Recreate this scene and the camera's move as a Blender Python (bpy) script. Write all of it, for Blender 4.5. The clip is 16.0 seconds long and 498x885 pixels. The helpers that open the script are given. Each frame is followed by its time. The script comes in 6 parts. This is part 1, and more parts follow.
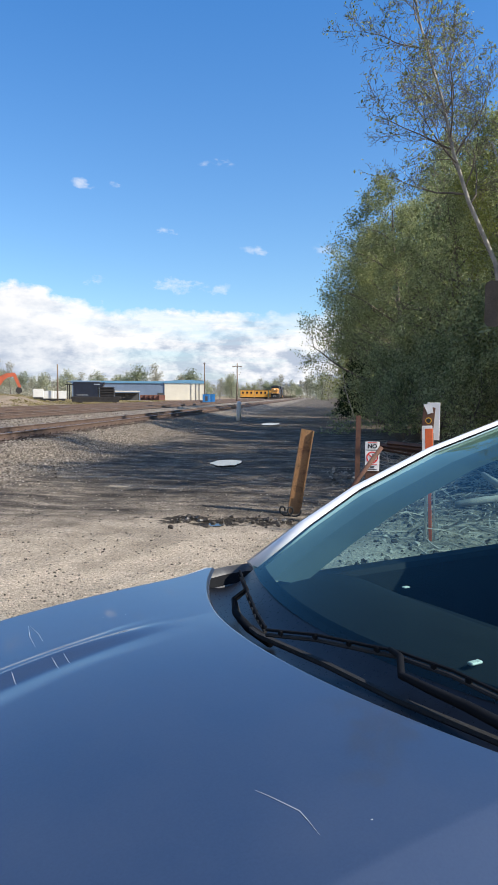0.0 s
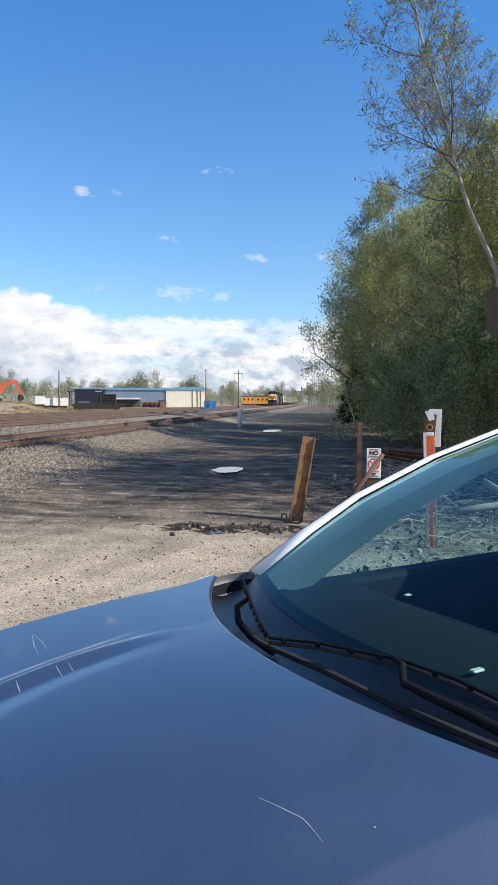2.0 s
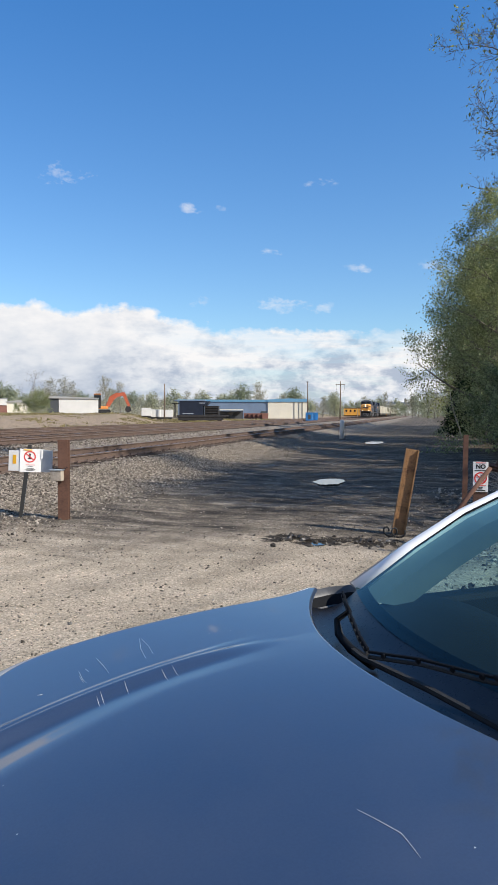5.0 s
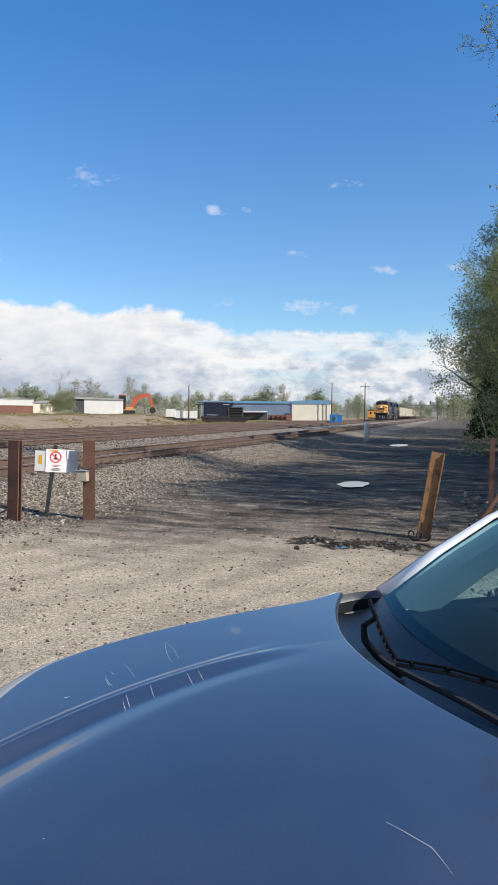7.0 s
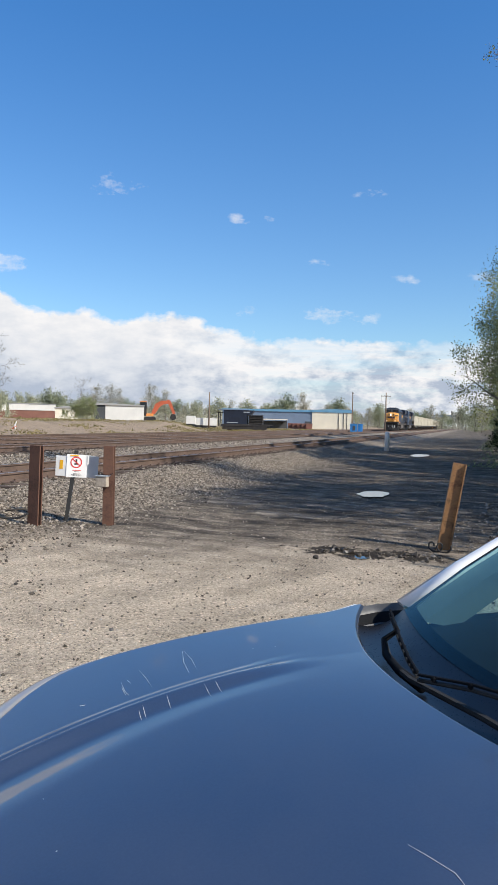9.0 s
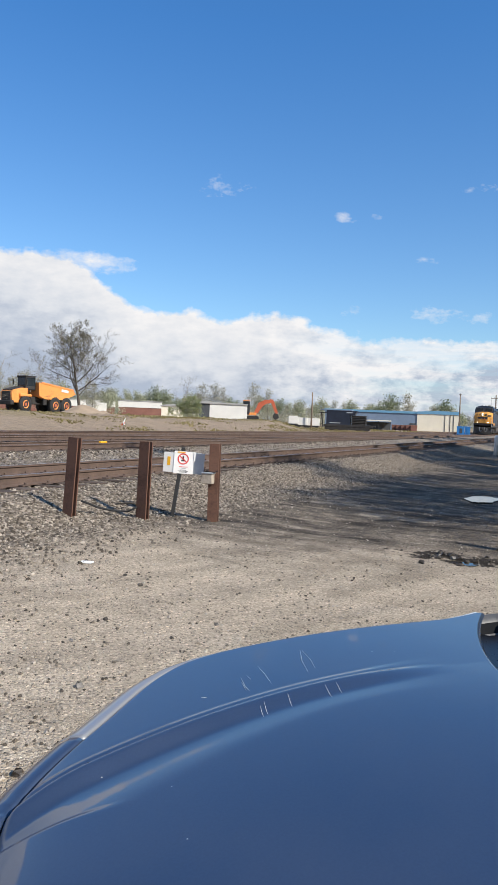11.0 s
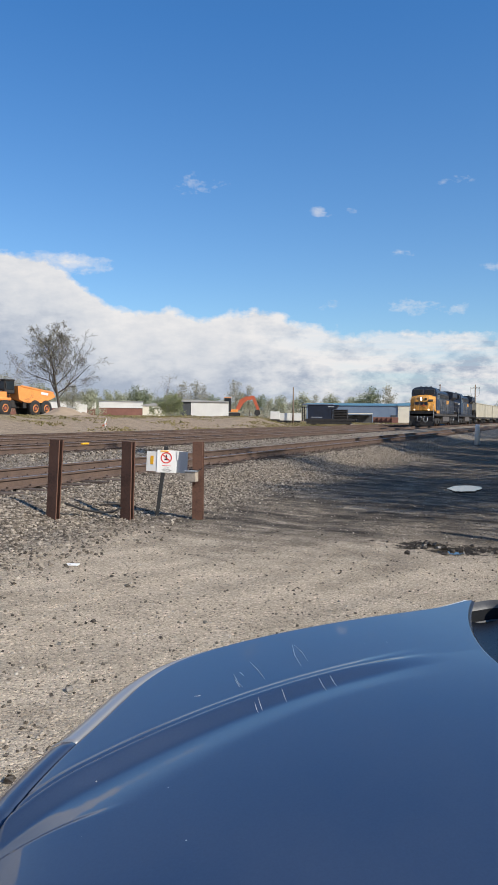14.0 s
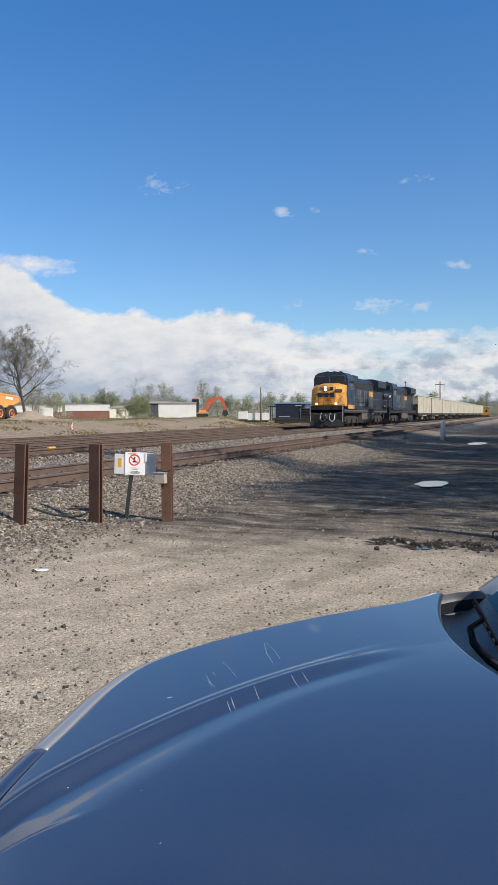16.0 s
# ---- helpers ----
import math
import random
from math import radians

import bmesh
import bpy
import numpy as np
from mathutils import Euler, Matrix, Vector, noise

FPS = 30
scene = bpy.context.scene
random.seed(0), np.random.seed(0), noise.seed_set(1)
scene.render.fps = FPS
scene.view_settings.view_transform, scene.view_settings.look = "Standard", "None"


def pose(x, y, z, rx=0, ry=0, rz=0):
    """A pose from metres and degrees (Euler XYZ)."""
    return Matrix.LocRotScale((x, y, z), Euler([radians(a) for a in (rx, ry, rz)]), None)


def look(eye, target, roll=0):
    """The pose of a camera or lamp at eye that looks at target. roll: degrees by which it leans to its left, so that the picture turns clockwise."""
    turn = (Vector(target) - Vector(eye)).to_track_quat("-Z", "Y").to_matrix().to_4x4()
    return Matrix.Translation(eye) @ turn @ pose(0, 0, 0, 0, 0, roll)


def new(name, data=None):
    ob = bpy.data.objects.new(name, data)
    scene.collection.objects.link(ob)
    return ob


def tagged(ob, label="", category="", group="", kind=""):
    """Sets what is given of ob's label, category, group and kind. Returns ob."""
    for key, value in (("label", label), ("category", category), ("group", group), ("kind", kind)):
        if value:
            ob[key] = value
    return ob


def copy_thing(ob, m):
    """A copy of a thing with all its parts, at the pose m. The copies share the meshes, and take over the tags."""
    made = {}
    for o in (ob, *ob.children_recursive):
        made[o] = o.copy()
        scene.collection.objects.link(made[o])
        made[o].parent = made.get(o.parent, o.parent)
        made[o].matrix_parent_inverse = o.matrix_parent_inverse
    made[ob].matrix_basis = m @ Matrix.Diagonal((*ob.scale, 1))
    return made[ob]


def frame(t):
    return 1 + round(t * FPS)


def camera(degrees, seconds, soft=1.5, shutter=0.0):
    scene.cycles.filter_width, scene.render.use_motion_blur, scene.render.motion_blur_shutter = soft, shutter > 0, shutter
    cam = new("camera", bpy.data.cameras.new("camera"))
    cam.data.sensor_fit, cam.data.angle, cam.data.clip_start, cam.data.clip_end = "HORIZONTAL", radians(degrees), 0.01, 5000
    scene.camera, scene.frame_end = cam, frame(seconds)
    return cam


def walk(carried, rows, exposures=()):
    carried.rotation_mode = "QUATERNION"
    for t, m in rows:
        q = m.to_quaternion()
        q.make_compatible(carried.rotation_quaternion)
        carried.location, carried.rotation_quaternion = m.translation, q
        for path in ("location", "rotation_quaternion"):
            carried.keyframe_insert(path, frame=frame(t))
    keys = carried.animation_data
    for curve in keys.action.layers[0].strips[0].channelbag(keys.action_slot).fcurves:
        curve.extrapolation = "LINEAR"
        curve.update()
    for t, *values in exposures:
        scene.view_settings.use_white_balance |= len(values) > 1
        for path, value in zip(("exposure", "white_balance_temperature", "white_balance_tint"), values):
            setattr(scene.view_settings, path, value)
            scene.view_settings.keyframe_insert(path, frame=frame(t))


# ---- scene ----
cam = camera(37.75, 16.0, soft=1.15)
EXPOSURES = [(0.0, 0.50), (2.0, 0.50), (3.5, 0.36), (7.0, 0.32), (9.5, 0.32), (12.5, 0.21), (14.0, 0.14), (16.0, 0.15)]
PATH = [
    (0.0, pose(0.0003, 0.0002, 1.5999, 86.317, -0.335, 5.500)),
    (0.5, pose(0.0042, -0.0030, 1.6026, 86.446, -0.343, 5.266)),
    (1.0, pose(-0.0004, -0.0002, 1.6060, 86.518, -0.325, 5.089)),
    (1.5, pose(-0.0042, 0.0068, 1.6029, 86.609, -0.200, 4.948)),
    (2.0, pose(-0.0007, -0.0102, 1.6050, 86.844, -0.231, 5.606)),
    (2.5, pose(0.0067, -0.0218, 1.6064, 86.965, 0.067, 9.147)),
    (3.0, pose(0.0066, -0.0342, 1.6098, 87.083, 0.072, 12.224)),
    (3.5, pose(0.0048, -0.0439, 1.6109, 87.285, 0.018, 13.026)),
    (3.7, pose(0.0063, -0.0501, 1.6113, 87.423, -0.171, 13.685)),
    (6.0, pose(-0.0033, -0.0231, 1.6106, 87.770, -0.326, 13.429)),
    (6.5, pose(-0.0074, -0.0204, 1.6086, 87.815, -0.464, 13.469)),
    (7.0, pose(-0.0057, -0.0297, 1.6155, 87.823, -0.548, 15.454)),
    (7.5, pose(-0.0108, -0.0260, 1.6148, 87.992, -0.874, 16.474)),
    (8.0, pose(-0.0102, -0.0217, 1.6142, 88.155, -1.037, 16.957)),
    (8.5, pose(-0.0148, -0.0123, 1.6157, 88.306, -1.204, 16.970)),
    (9.0, pose(-0.0138, -0.0132, 1.6149, 88.418, -1.313, 17.034)),
    (9.5, pose(-0.0095, -0.0176, 1.6143, 88.486, -1.559, 17.185)),
    (10.0, pose(-0.0425, -0.0200, 1.6159, 88.574, -1.563, 21.110)),
    (10.2, pose(-0.0476, -0.0207, 1.6106, 88.502, -1.600, 23.309)),
    (12.3, pose(-0.0892, -0.0243, 1.6098, 87.963, -2.611, 26.406)),
    (12.5, pose(-0.0945, -0.0240, 1.6083, 87.941, -2.567, 26.984)),
    (13.0, pose(-0.0915, -0.0252, 1.6055, 87.969, -2.182, 27.036)),
    (13.5, pose(-0.0827, -0.0139, 1.6031, 87.923, -1.483, 25.808)),
    (14.0, pose(-0.0697, -0.0113, 1.6045, 87.930, -0.541, 23.619)),
    (14.5, pose(-0.0624, -0.0152, 1.6092, 87.820, -0.113, 22.466)),
    (15.0, pose(-0.0578, -0.0093, 1.6064, 87.825, 0.342, 21.449)),
    (15.5, pose(-0.0591, -0.0089, 1.6040, 87.855, 0.484, 21.015)),
    (16.0, pose(-0.0695, -0.0053, 1.6001, 87.947, 0.598, 21.103)),
]
walk(cam, PATH, EXPOSURES)

# ---------------------------------------------------------------- light
SUN_AZ = radians(104)        # compass bearing of the sun, clockwise from +y
SUN_EL = radians(38)
SUN_DIR = Vector((math.sin(SUN_AZ) * math.cos(SUN_EL), math.cos(SUN_AZ) * math.cos(SUN_EL), math.sin(SUN_EL)))


def node(tree, kind, loc=(0, 0), **values):
    n = tree.nodes.new(kind)
    for k, v in values.items():
        n.inputs[k].default_value = v
    return n


def math_node(tree, op, a, b=None, c=None, clamp=False):
    n = tree.nodes.new("ShaderNodeMath")
    n.operation, n.use_clamp = op, clamp
    for i, v in enumerate((a, b, c)):
        if v is None:
            continue
        if isinstance(v, (int, float)):
            n.inputs[i].default_value = v
        else:
            tree.links.new(v, n.inputs[i])
    return n.outputs[0]


def mix_col(tree, fac, a, b, blend="MIX"):
    n = tree.nodes.new("ShaderNodeMix")
    n.data_type, n.blend_type = "RGBA", blend
    for sock, v in ((n.inputs[0], fac), (n.inputs[6], a), (n.inputs[7], b)):
        if isinstance(v, (int, float)):
            sock.default_value = v
        elif isinstance(v, tuple):
            sock.default_value = (*v, 1)[:4]
        else:
            tree.links.new(v, sock)
    return n.outputs[2]


def ramp(tree, fac, stops):
    n = tree.nodes.new("ShaderNodeValToRGB")
    while len(n.color_ramp.elements) < len(stops):
        n.color_ramp.elements.new(0.5)
    for e, (p, c) in zip(n.color_ramp.elements, stops):
        e.position, e.color = p, (*c, 1) if isinstance(c, tuple) else (c, c, c, 1)
    tree.links.new(fac, n.inputs[0])
    return n.outputs[0]


def noise_tex(tree, vec, scale, detail=4, rough=0.6, dist=0.0):
    n = node(tree, "ShaderNodeTexNoise", Scale=scale, Detail=detail, Roughness=rough, Distortion=dist)
    if vec is not None:
        tree.links.new(vec, n.inputs["Vector"])
    return n.outputs[0]


world = bpy.data.worlds.new("sky")
scene.world = world
world.use_nodes = True
wt = world.node_tree
wt.nodes.clear()
sky = wt.nodes.new("ShaderNodeTexSky")
sky.sky_type, sky.sun_disc = "NISHITA", False
sky.sun_elevation, sky.sun_rotation = SUN_EL, SUN_AZ
sky.air_density, sky.dust_density, sky.ozone_density = 1.0, 0.3, 2.5
co = wt.nodes.new("ShaderNodeTexCoord").outputs["Generated"]
sep = wt.nodes.new("ShaderNodeSeparateXYZ")
wt.links.new(co, sep.inputs[0])
horiz = math_node(wt, "SQRT", math_node(wt, "ADD", math_node(wt, "MULTIPLY", sep.outputs[0], sep.outputs[0]), math_node(wt, "MULTIPLY", sep.outputs[1], sep.outputs[1])))
el = math_node(wt, "MULTIPLY", math_node(wt, "ARCTAN2", sep.outputs[2], horiz), 57.2958)
az = math_node(wt, "MULTIPLY", math_node(wt, "ARCTAN2", sep.outputs[0], sep.outputs[1]), 57.2958)


def sky_vec(sx, sy, off=0.0):
    n = wt.nodes.new("ShaderNodeCombineXYZ")
    wt.links.new(math_node(wt, "MULTIPLY", az, sx), n.inputs[0])
    wt.links.new(math_node(wt, "MULTIPLY", el, sy), n.inputs[1])
    n.inputs[2].default_value = off
    return n.outputs[0]


# cloud bank: its top lies at 6 to 8 degrees and climbs to the north-west
top_n = noise_tex(wt, sky_vec(0.16, 0.0, 3.1), 1.0, 5, 0.6)
puff = noise_tex(wt, sky_vec(0.42, 0.62, 1.7), 1.0, 9, 0.60)
rise = math_node(wt, "MINIMUM", math_node(wt, "MAXIMUM", math_node(wt, "MULTIPLY", math_node(wt, "SUBTRACT", -16.0, az), 0.22), 0.0), 1.6)
climb = math_node(wt, "MINIMUM", math_node(wt, "MAXIMUM", math_node(wt, "MULTIPLY", math_node(wt, "SUBTRACT", -34.0, az), 0.75), 0.0), 3.9)
# further west, and round to the east, the unseen bank is raised for neutral fill
west = math_node(wt, "MINIMUM", math_node(wt, "MAXIMUM", math_node(wt, "MULTIPLY", math_node(wt, "SUBTRACT", -52.0, az), 0.4), 0.0), 22.0)
east_fill = math_node(wt, "MINIMUM", math_node(wt, "MAXIMUM", math_node(wt, "MULTIPLY", math_node(wt, "SUBTRACT", az, 50.0), 0.3), 0.0), 12.0)
climb = math_node(wt, "ADD", climb, math_node(wt, "ADD", west, east_fill))
top = math_node(wt, "ADD", math_node(wt, "ADD", 5.5, math_node(wt, "MULTIPLY", top_n, 2.1)), math_node(wt, "ADD", rise, climb))
dens = math_node(wt, "ADD", math_node(wt, "MULTIPLY", math_node(wt, "SUBTRACT", top, el), 1.9), math_node(wt, "MULTIPLY", math_node(wt, "SUBTRACT", puff, 0.5), 4.5))
bank = math_node(wt, "MULTIPLY", dens, 1.0, clamp=True)
# pale blue gaps low in the bank, towards the line's far end
gap_n = noise_tex(wt, sky_vec(0.10, 0.65, 8.3), 1.0, 6, 0.6)
gap = math_node(wt, "MULTIPLY", math_node(wt, "SUBTRACT", gap_n, 0.5), 5.0, clamp=True)
gap = math_node(wt, "MULTIPLY", gap, math_node(wt, "MULTIPLY", math_node(wt, "ADD", az, 24.0), 0.06, clamp=True))
bank = math_node(wt, "MULTIPLY", bank, math_node(wt, "SUBTRACT", 1.0, math_node(wt, "MULTIPLY", gap, 0.6)))
# single small clouds: bearing, elevation, half width, half height, strength
small = None
for a0, e0, aw, eh, st in ((-18.4, 15.5, 0.8, 0.38, 0.6), (-16.3, 15.4, 1.3, 0.3, 0.22), (-28.0, 17.2, 1.8, 0.8, 0.36), (-11.0, 8.4, 2.8, 0.7, 0.62), (-7.6, 8.1, 1.0, 0.45, 0.5),
                           (-5.1, 11.1, 1.0, 0.42, 0.42), (0.5, 11.2, 1.2, 0.5, 0.45), (-17.5, 8.6, 0.9, 0.4, 0.4), (-8.0, 17.3, 1.2, 0.3, 0.25), (-12.0, 12.3, 0.7, 0.3, 0.2), (-38.2, 11.3, 4.0, 0.9, 1.3)):
    dx = math_node(wt, "DIVIDE", math_node(wt, "SUBTRACT", az, a0), aw)
    dy = math_node(wt, "DIVIDE", math_node(wt, "SUBTRACT", el, e0), eh)
    r2 = math_node(wt, "ADD", math_node(wt, "MULTIPLY", dx, dx), math_node(wt, "MULTIPLY", dy, dy))
    one = math_node(wt, "MULTIPLY", math_node(wt, "SUBTRACT", 1.0, r2), st * 0.72)
    small = one if small is None else math_node(wt, "MAXIMUM", small, one)
wisp = noise_tex(wt, sky_vec(0.75, 1.3, 5.5), 1.0, 8, 0.65)
small = math_node(wt, "MULTIPLY", math_node(wt, "ADD", small, math_node(wt, "MULTIPLY", math_node(wt, "SUBTRACT", wisp, 0.55), 2.4)), 0.8, clamp=True)
small = math_node(wt, "MULTIPLY", small, math_node(wt, "GREATER_THAN", el, 4.0))
cloud = math_node(wt, "MAXIMUM", bank, small)
cloud = math_node(wt, "MULTIPLY", cloud, math_node(wt, "LESS_THAN", el, 40.0))
# bright tops, blue-grey undersides
under = noise_tex(wt, sky_vec(0.34, 0.85, 12.0), 1.0, 8, 0.6)
calm = math_node(wt, "ADD", 0.35, math_node(wt, "MULTIPLY", math_node(wt, "MULTIPLY", math_node(wt, "ADD", az, 26.0), 0.07, clamp=True), 0.95))
lump = math_node(wt, "MULTIPLY", math_node(wt, "SUBTRACT", puff, under), calm)
shade = math_node(wt, "ADD", math_node(wt, "ADD", 0.59, lump), math_node(wt, "MULTIPLY", math_node(wt, "SUBTRACT", el, math_node(wt, "SUBTRACT", top, 2.0)), 0.045))
cloud_col = ramp(wt, shade, ((0.34, (3.5, 4.0, 4.9)), (0.50, (5.5, 5.75, 6.2)), (0.70, (7.2, 7.1, 7.1))))
high = math_node(wt, "MULTIPLY", math_node(wt, "SUBTRACT", el, 6.0), 0.045, clamp=True)
sky_col = mix_col(wt, 1.0, sky.outputs[0], mix_col(wt, high, (0.80, 1.0, 1.15), (0.47, 0.98, 1.41)), "MULTIPLY")
final = mix_col(wt, cloud, sky_col, cloud_col)
bg = node(wt, "ShaderNodeBackground", Strength=0.106)
wt.links.new(final, bg.inputs["Color"])
wt.links.new(bg.outputs[0], wt.nodes.new("ShaderNodeOutputWorld").inputs[0])

sun = new("sun", bpy.data.lights.new("sun", "SUN"))
sun.data.energy, sun.data.angle, sun.data.color = 4.8, radians(0.53), (1.0, 0.925, 0.815)
sun.matrix_world = look((0, 0, 60), Vector((0, 0, 60)) - SUN_DIR)

# ---------------------------------------------------------------- materials


def material(name, col, rough=0.7, metal=0.0, var=0.25, scale=3.0, fine=40.0, bump=0.0, col2=None, bump_scale=None, coat=0.0, object_space=True, rand=0.0, spec=0.5):
    """Two scales of tone over a base colour, with fine relief."""
    m = bpy.data.materials.new(name)
    m.use_nodes = True
    t = m.node_tree
    b = t.nodes["Principled BSDF"]
    v = t.nodes.new("ShaderNodeTexCoord").outputs["Object" if object_space else "Generated"]
    big = noise_tex(t, v, scale, 4, 0.6)
    small_n = noise_tex(t, v, fine, 3, 0.7)
    tone = math_node(t, "ADD", math_node(t, "MULTIPLY", big, 0.65), math_node(t, "MULTIPLY", small_n, 0.35))
    dark = tuple(c * (1 - var) for c in col)
    light = tuple(min(1, c * (1 + var)) for c in col)
    stops = ((0.33, dark), (0.67, light)) if col2 is None else ((0.36, dark), (0.5, light), (0.62, col2))
    c = ramp(t, tone, stops)
    if rand:
        info = t.nodes.new("ShaderNodeObjectInfo").outputs["Random"]
        k = math_node(t, "ADD", 1 - rand, math_node(t, "MULTIPLY", info, 2 * rand))
        c = mix_col(t, 1.0, c, k, "MULTIPLY")
    t.links.new(c, b.inputs["Base Color"])
    b.inputs["Metallic"].default_value = metal
    b.inputs["Specular IOR Level"].default_value = spec
    r = math_node(t, "ADD", rough - 0.1, math_node(t, "MULTIPLY", small_n, 0.2), clamp=True)
    t.links.new(r, b.inputs["Roughness"])
    b.inputs["Coat Weight"].default_value = coat
    b.inputs["Coat Roughness"].default_value = 0.03
    if bump:
        bn = node(t, "ShaderNodeBump", Strength=bump, Distance=0.02)
        t.links.new(noise_tex(t, v, bump_scale or fine, 4, 0.65), bn.inputs["Height"])
        t.links.new(bn.outputs[0], b.inputs["Normal"])
    return m


def glow(name, col, strength):
    m = bpy.data.materials.new(name)
    m.use_nodes = True
    b = m.node_tree.nodes["Principled BSDF"]
    b.inputs["Base Color"].default_value = (*col, 1)
    b.inputs["Emission Color"].default_value = (*col, 1)
    b.inputs["Emission Strength"].default_value = strength
    return m


def glass(name, tint, rough=0.0, ior=1.5):
    m = bpy.data.materials.new(name)
    m.use_nodes = True
    t = m.node_tree
    t.nodes.clear()
    tr = node(t, "ShaderNodeBsdfTransparent", Color=(*tint, 1))
    gl = node(t, "ShaderNodeBsdfGlossy", Color=(0.72, 0.96, 0.95, 1), Roughness=rough)
    fr = node(t, "ShaderNodeFresnel", IOR=ior)
    mx = t.nodes.new("ShaderNodeMixShader")
    t.links.new(fr.outputs[0], mx.inputs[0])
    t.links.new(tr.outputs[0], mx.inputs[1])
    t.links.new(gl.outputs[0], mx.inputs[2])
    t.links.new(mx.outputs[0], t.nodes.new("ShaderNodeOutputMaterial").inputs[0])
    return m


def ground_material():
    """Tan gravel road, grey ballast by the tracks, dark dirt under the trees, weeds on the bank."""
    m = bpy.data.materials.new("ground_gravel")
    m.use_nodes = True
    t = m.node_tree
    b = t.nodes["Principled BSDF"]
    v = t.nodes.new("ShaderNodeTexCoord").outputs["Object"]
    sp = t.nodes.new("ShaderNodeSeparateXYZ")
    t.links.new(v, sp.inputs[0])
    x, y = sp.outputs[0], sp.outputs[1]
    big = noise_tex(t, v, 0.35, 5, 0.6)
    mid = noise_tex(t, v, 2.2, 6, 0.65)
    fine = noise_tex(t, v, 38.0, 4, 0.75)
    vor = node(t, "ShaderNodeTexVoronoi", Scale=26.0)
    t.links.new(v, vor.inputs["Vector"])
    vor2 = node(t, "ShaderNodeTexVoronoi", Scale=75.0)
    t.links.new(v, vor2.inputs["Vector"])
    cb = t.nodes.new("ShaderNodeCombineXYZ")
    t.links.new(math_node(t, "MULTIPLY", x, 0.30), cb.inputs[0])
    t.links.new(math_node(t, "MULTIPLY", y, 1.5), cb.inputs[1])
    streak = noise_tex(t, cb.outputs[0], 1.0, 6, 0.65)
    tone = math_node(t, "ADD", math_node(t, "MULTIPLY", mid, 0.30), math_node(t, "ADD", math_node(t, "MULTIPLY", streak, 0.25), math_node(t, "MULTIPLY", fine, 0.45)))
    road = ramp(t, tone, ((0.32, (0.27, 0.225, 0.17)), (0.47, (0.45, 0.385, 0.30)), (0.62, (0.60, 0.52, 0.415))))
    # dark grey cinders over the far road, darkened further to deepen the trees' shade
    far_road_shade = ramp(t, tone, ((0.38, (0.034, 0.029, 0.025)), (0.5, (0.118, 0.101, 0.082)), (0.64, (0.44, 0.385, 0.31))))
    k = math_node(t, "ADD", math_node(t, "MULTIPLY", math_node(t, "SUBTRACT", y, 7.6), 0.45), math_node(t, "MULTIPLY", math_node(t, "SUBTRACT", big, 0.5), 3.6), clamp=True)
    # wheel tracks that bend from the near gravel to the shaded road: packed pale lanes between loose dark ridges
    bend = math_node(t, "ADD", x, math_node(t, "MULTIPLY", math_node(t, "POWER", math_node(t, "ABSOLUTE", math_node(t, "SUBTRACT", 9.0, y)), 2.0), 0.075))
    lane = t.nodes.new("ShaderNodeCombineXYZ")
    t.links.new(math_node(t, "MULTIPLY", bend, 1.5), lane.inputs[0])
    t.links.new(math_node(t, "MULTIPLY", y, 0.12), lane.inputs[1])
    lanes = noise_tex(t, lane.outputs[0], 1.6, 5, 0.6)
    road = mix_col(t, 1.0, road, ramp(t, lanes, ((0.34, 0.80), (0.5, 1.02), (0.66, 1.16))), "MULTIPLY")
    # churned mud ridges across the shaded road, mixed with painted sunlit and shaded streaks
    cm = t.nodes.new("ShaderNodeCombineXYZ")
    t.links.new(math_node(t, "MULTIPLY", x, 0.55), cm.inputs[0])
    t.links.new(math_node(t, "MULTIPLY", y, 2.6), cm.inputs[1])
    mud_light_streaks = noise_tex(t, cm.outputs[0], 1.0, 7, 0.7)
    far_road_shade = mix_col(t, 1.0, far_road_shade, ramp(t, mud_light_streaks, ((0.38, 0.42), (0.50, 1.0), (0.62, 1.7))), "MULTIPLY")
    col = mix_col(t, k, road, far_road_shade)
    stone = ramp(t, vor.outputs["Color"], ((0.1, (0.06, 0.05, 0.04)), (0.5, (0.21, 0.18, 0.145)), (0.95, (0.52, 0.46, 0.38))))
    kb = math_node(t, "ADD", math_node(t, "MULTIPLY", math_node(t, "SUBTRACT", -4.9, x), 0.9), math_node(t, "MULTIPLY", math_node(t, "SUBTRACT", mid, 0.5), 3.0), clamp=True)
    col = mix_col(t, kb, col, stone)
    yard = ramp(t, tone, ((0.36, (0.17, 0.128, 0.09)), (0.5, (0.33, 0.26, 0.19)), (0.64, (0.46, 0.38, 0.29))))
    ky = math_node(t, "ADD", math_node(t, "MULTIPLY", math_node(t, "SUBTRACT", -23.5, x), 0.5), math_node(t, "MULTIPLY", math_node(t, "SUBTRACT", mid, 0.5), 2.0), clamp=True)
    col = mix_col(t, ky, col, yard)
    weeds = ramp(t, tone, ((0.35, (0.13, 0.125, 0.05)), (0.6, (0.30, 0.25, 0.13))))
    kw = math_node(t, "MULTIPLY", math_node(t, "MULTIPLY", math_node(t, "SUBTRACT", -34.0, x), 0.2, clamp=True), math_node(t, "MULTIPLY", math_node(t, "SUBTRACT", big, 0.46), 6.0, clamp=True))
    col = mix_col(t, kw, col, weeds)
    # forest floor
    litter = ramp(t, tone, ((0.35, (0.045, 0.036, 0.026)), (0.52, (0.12, 0.10, 0.075)), (0.7, (0.27, 0.235, 0.18))))
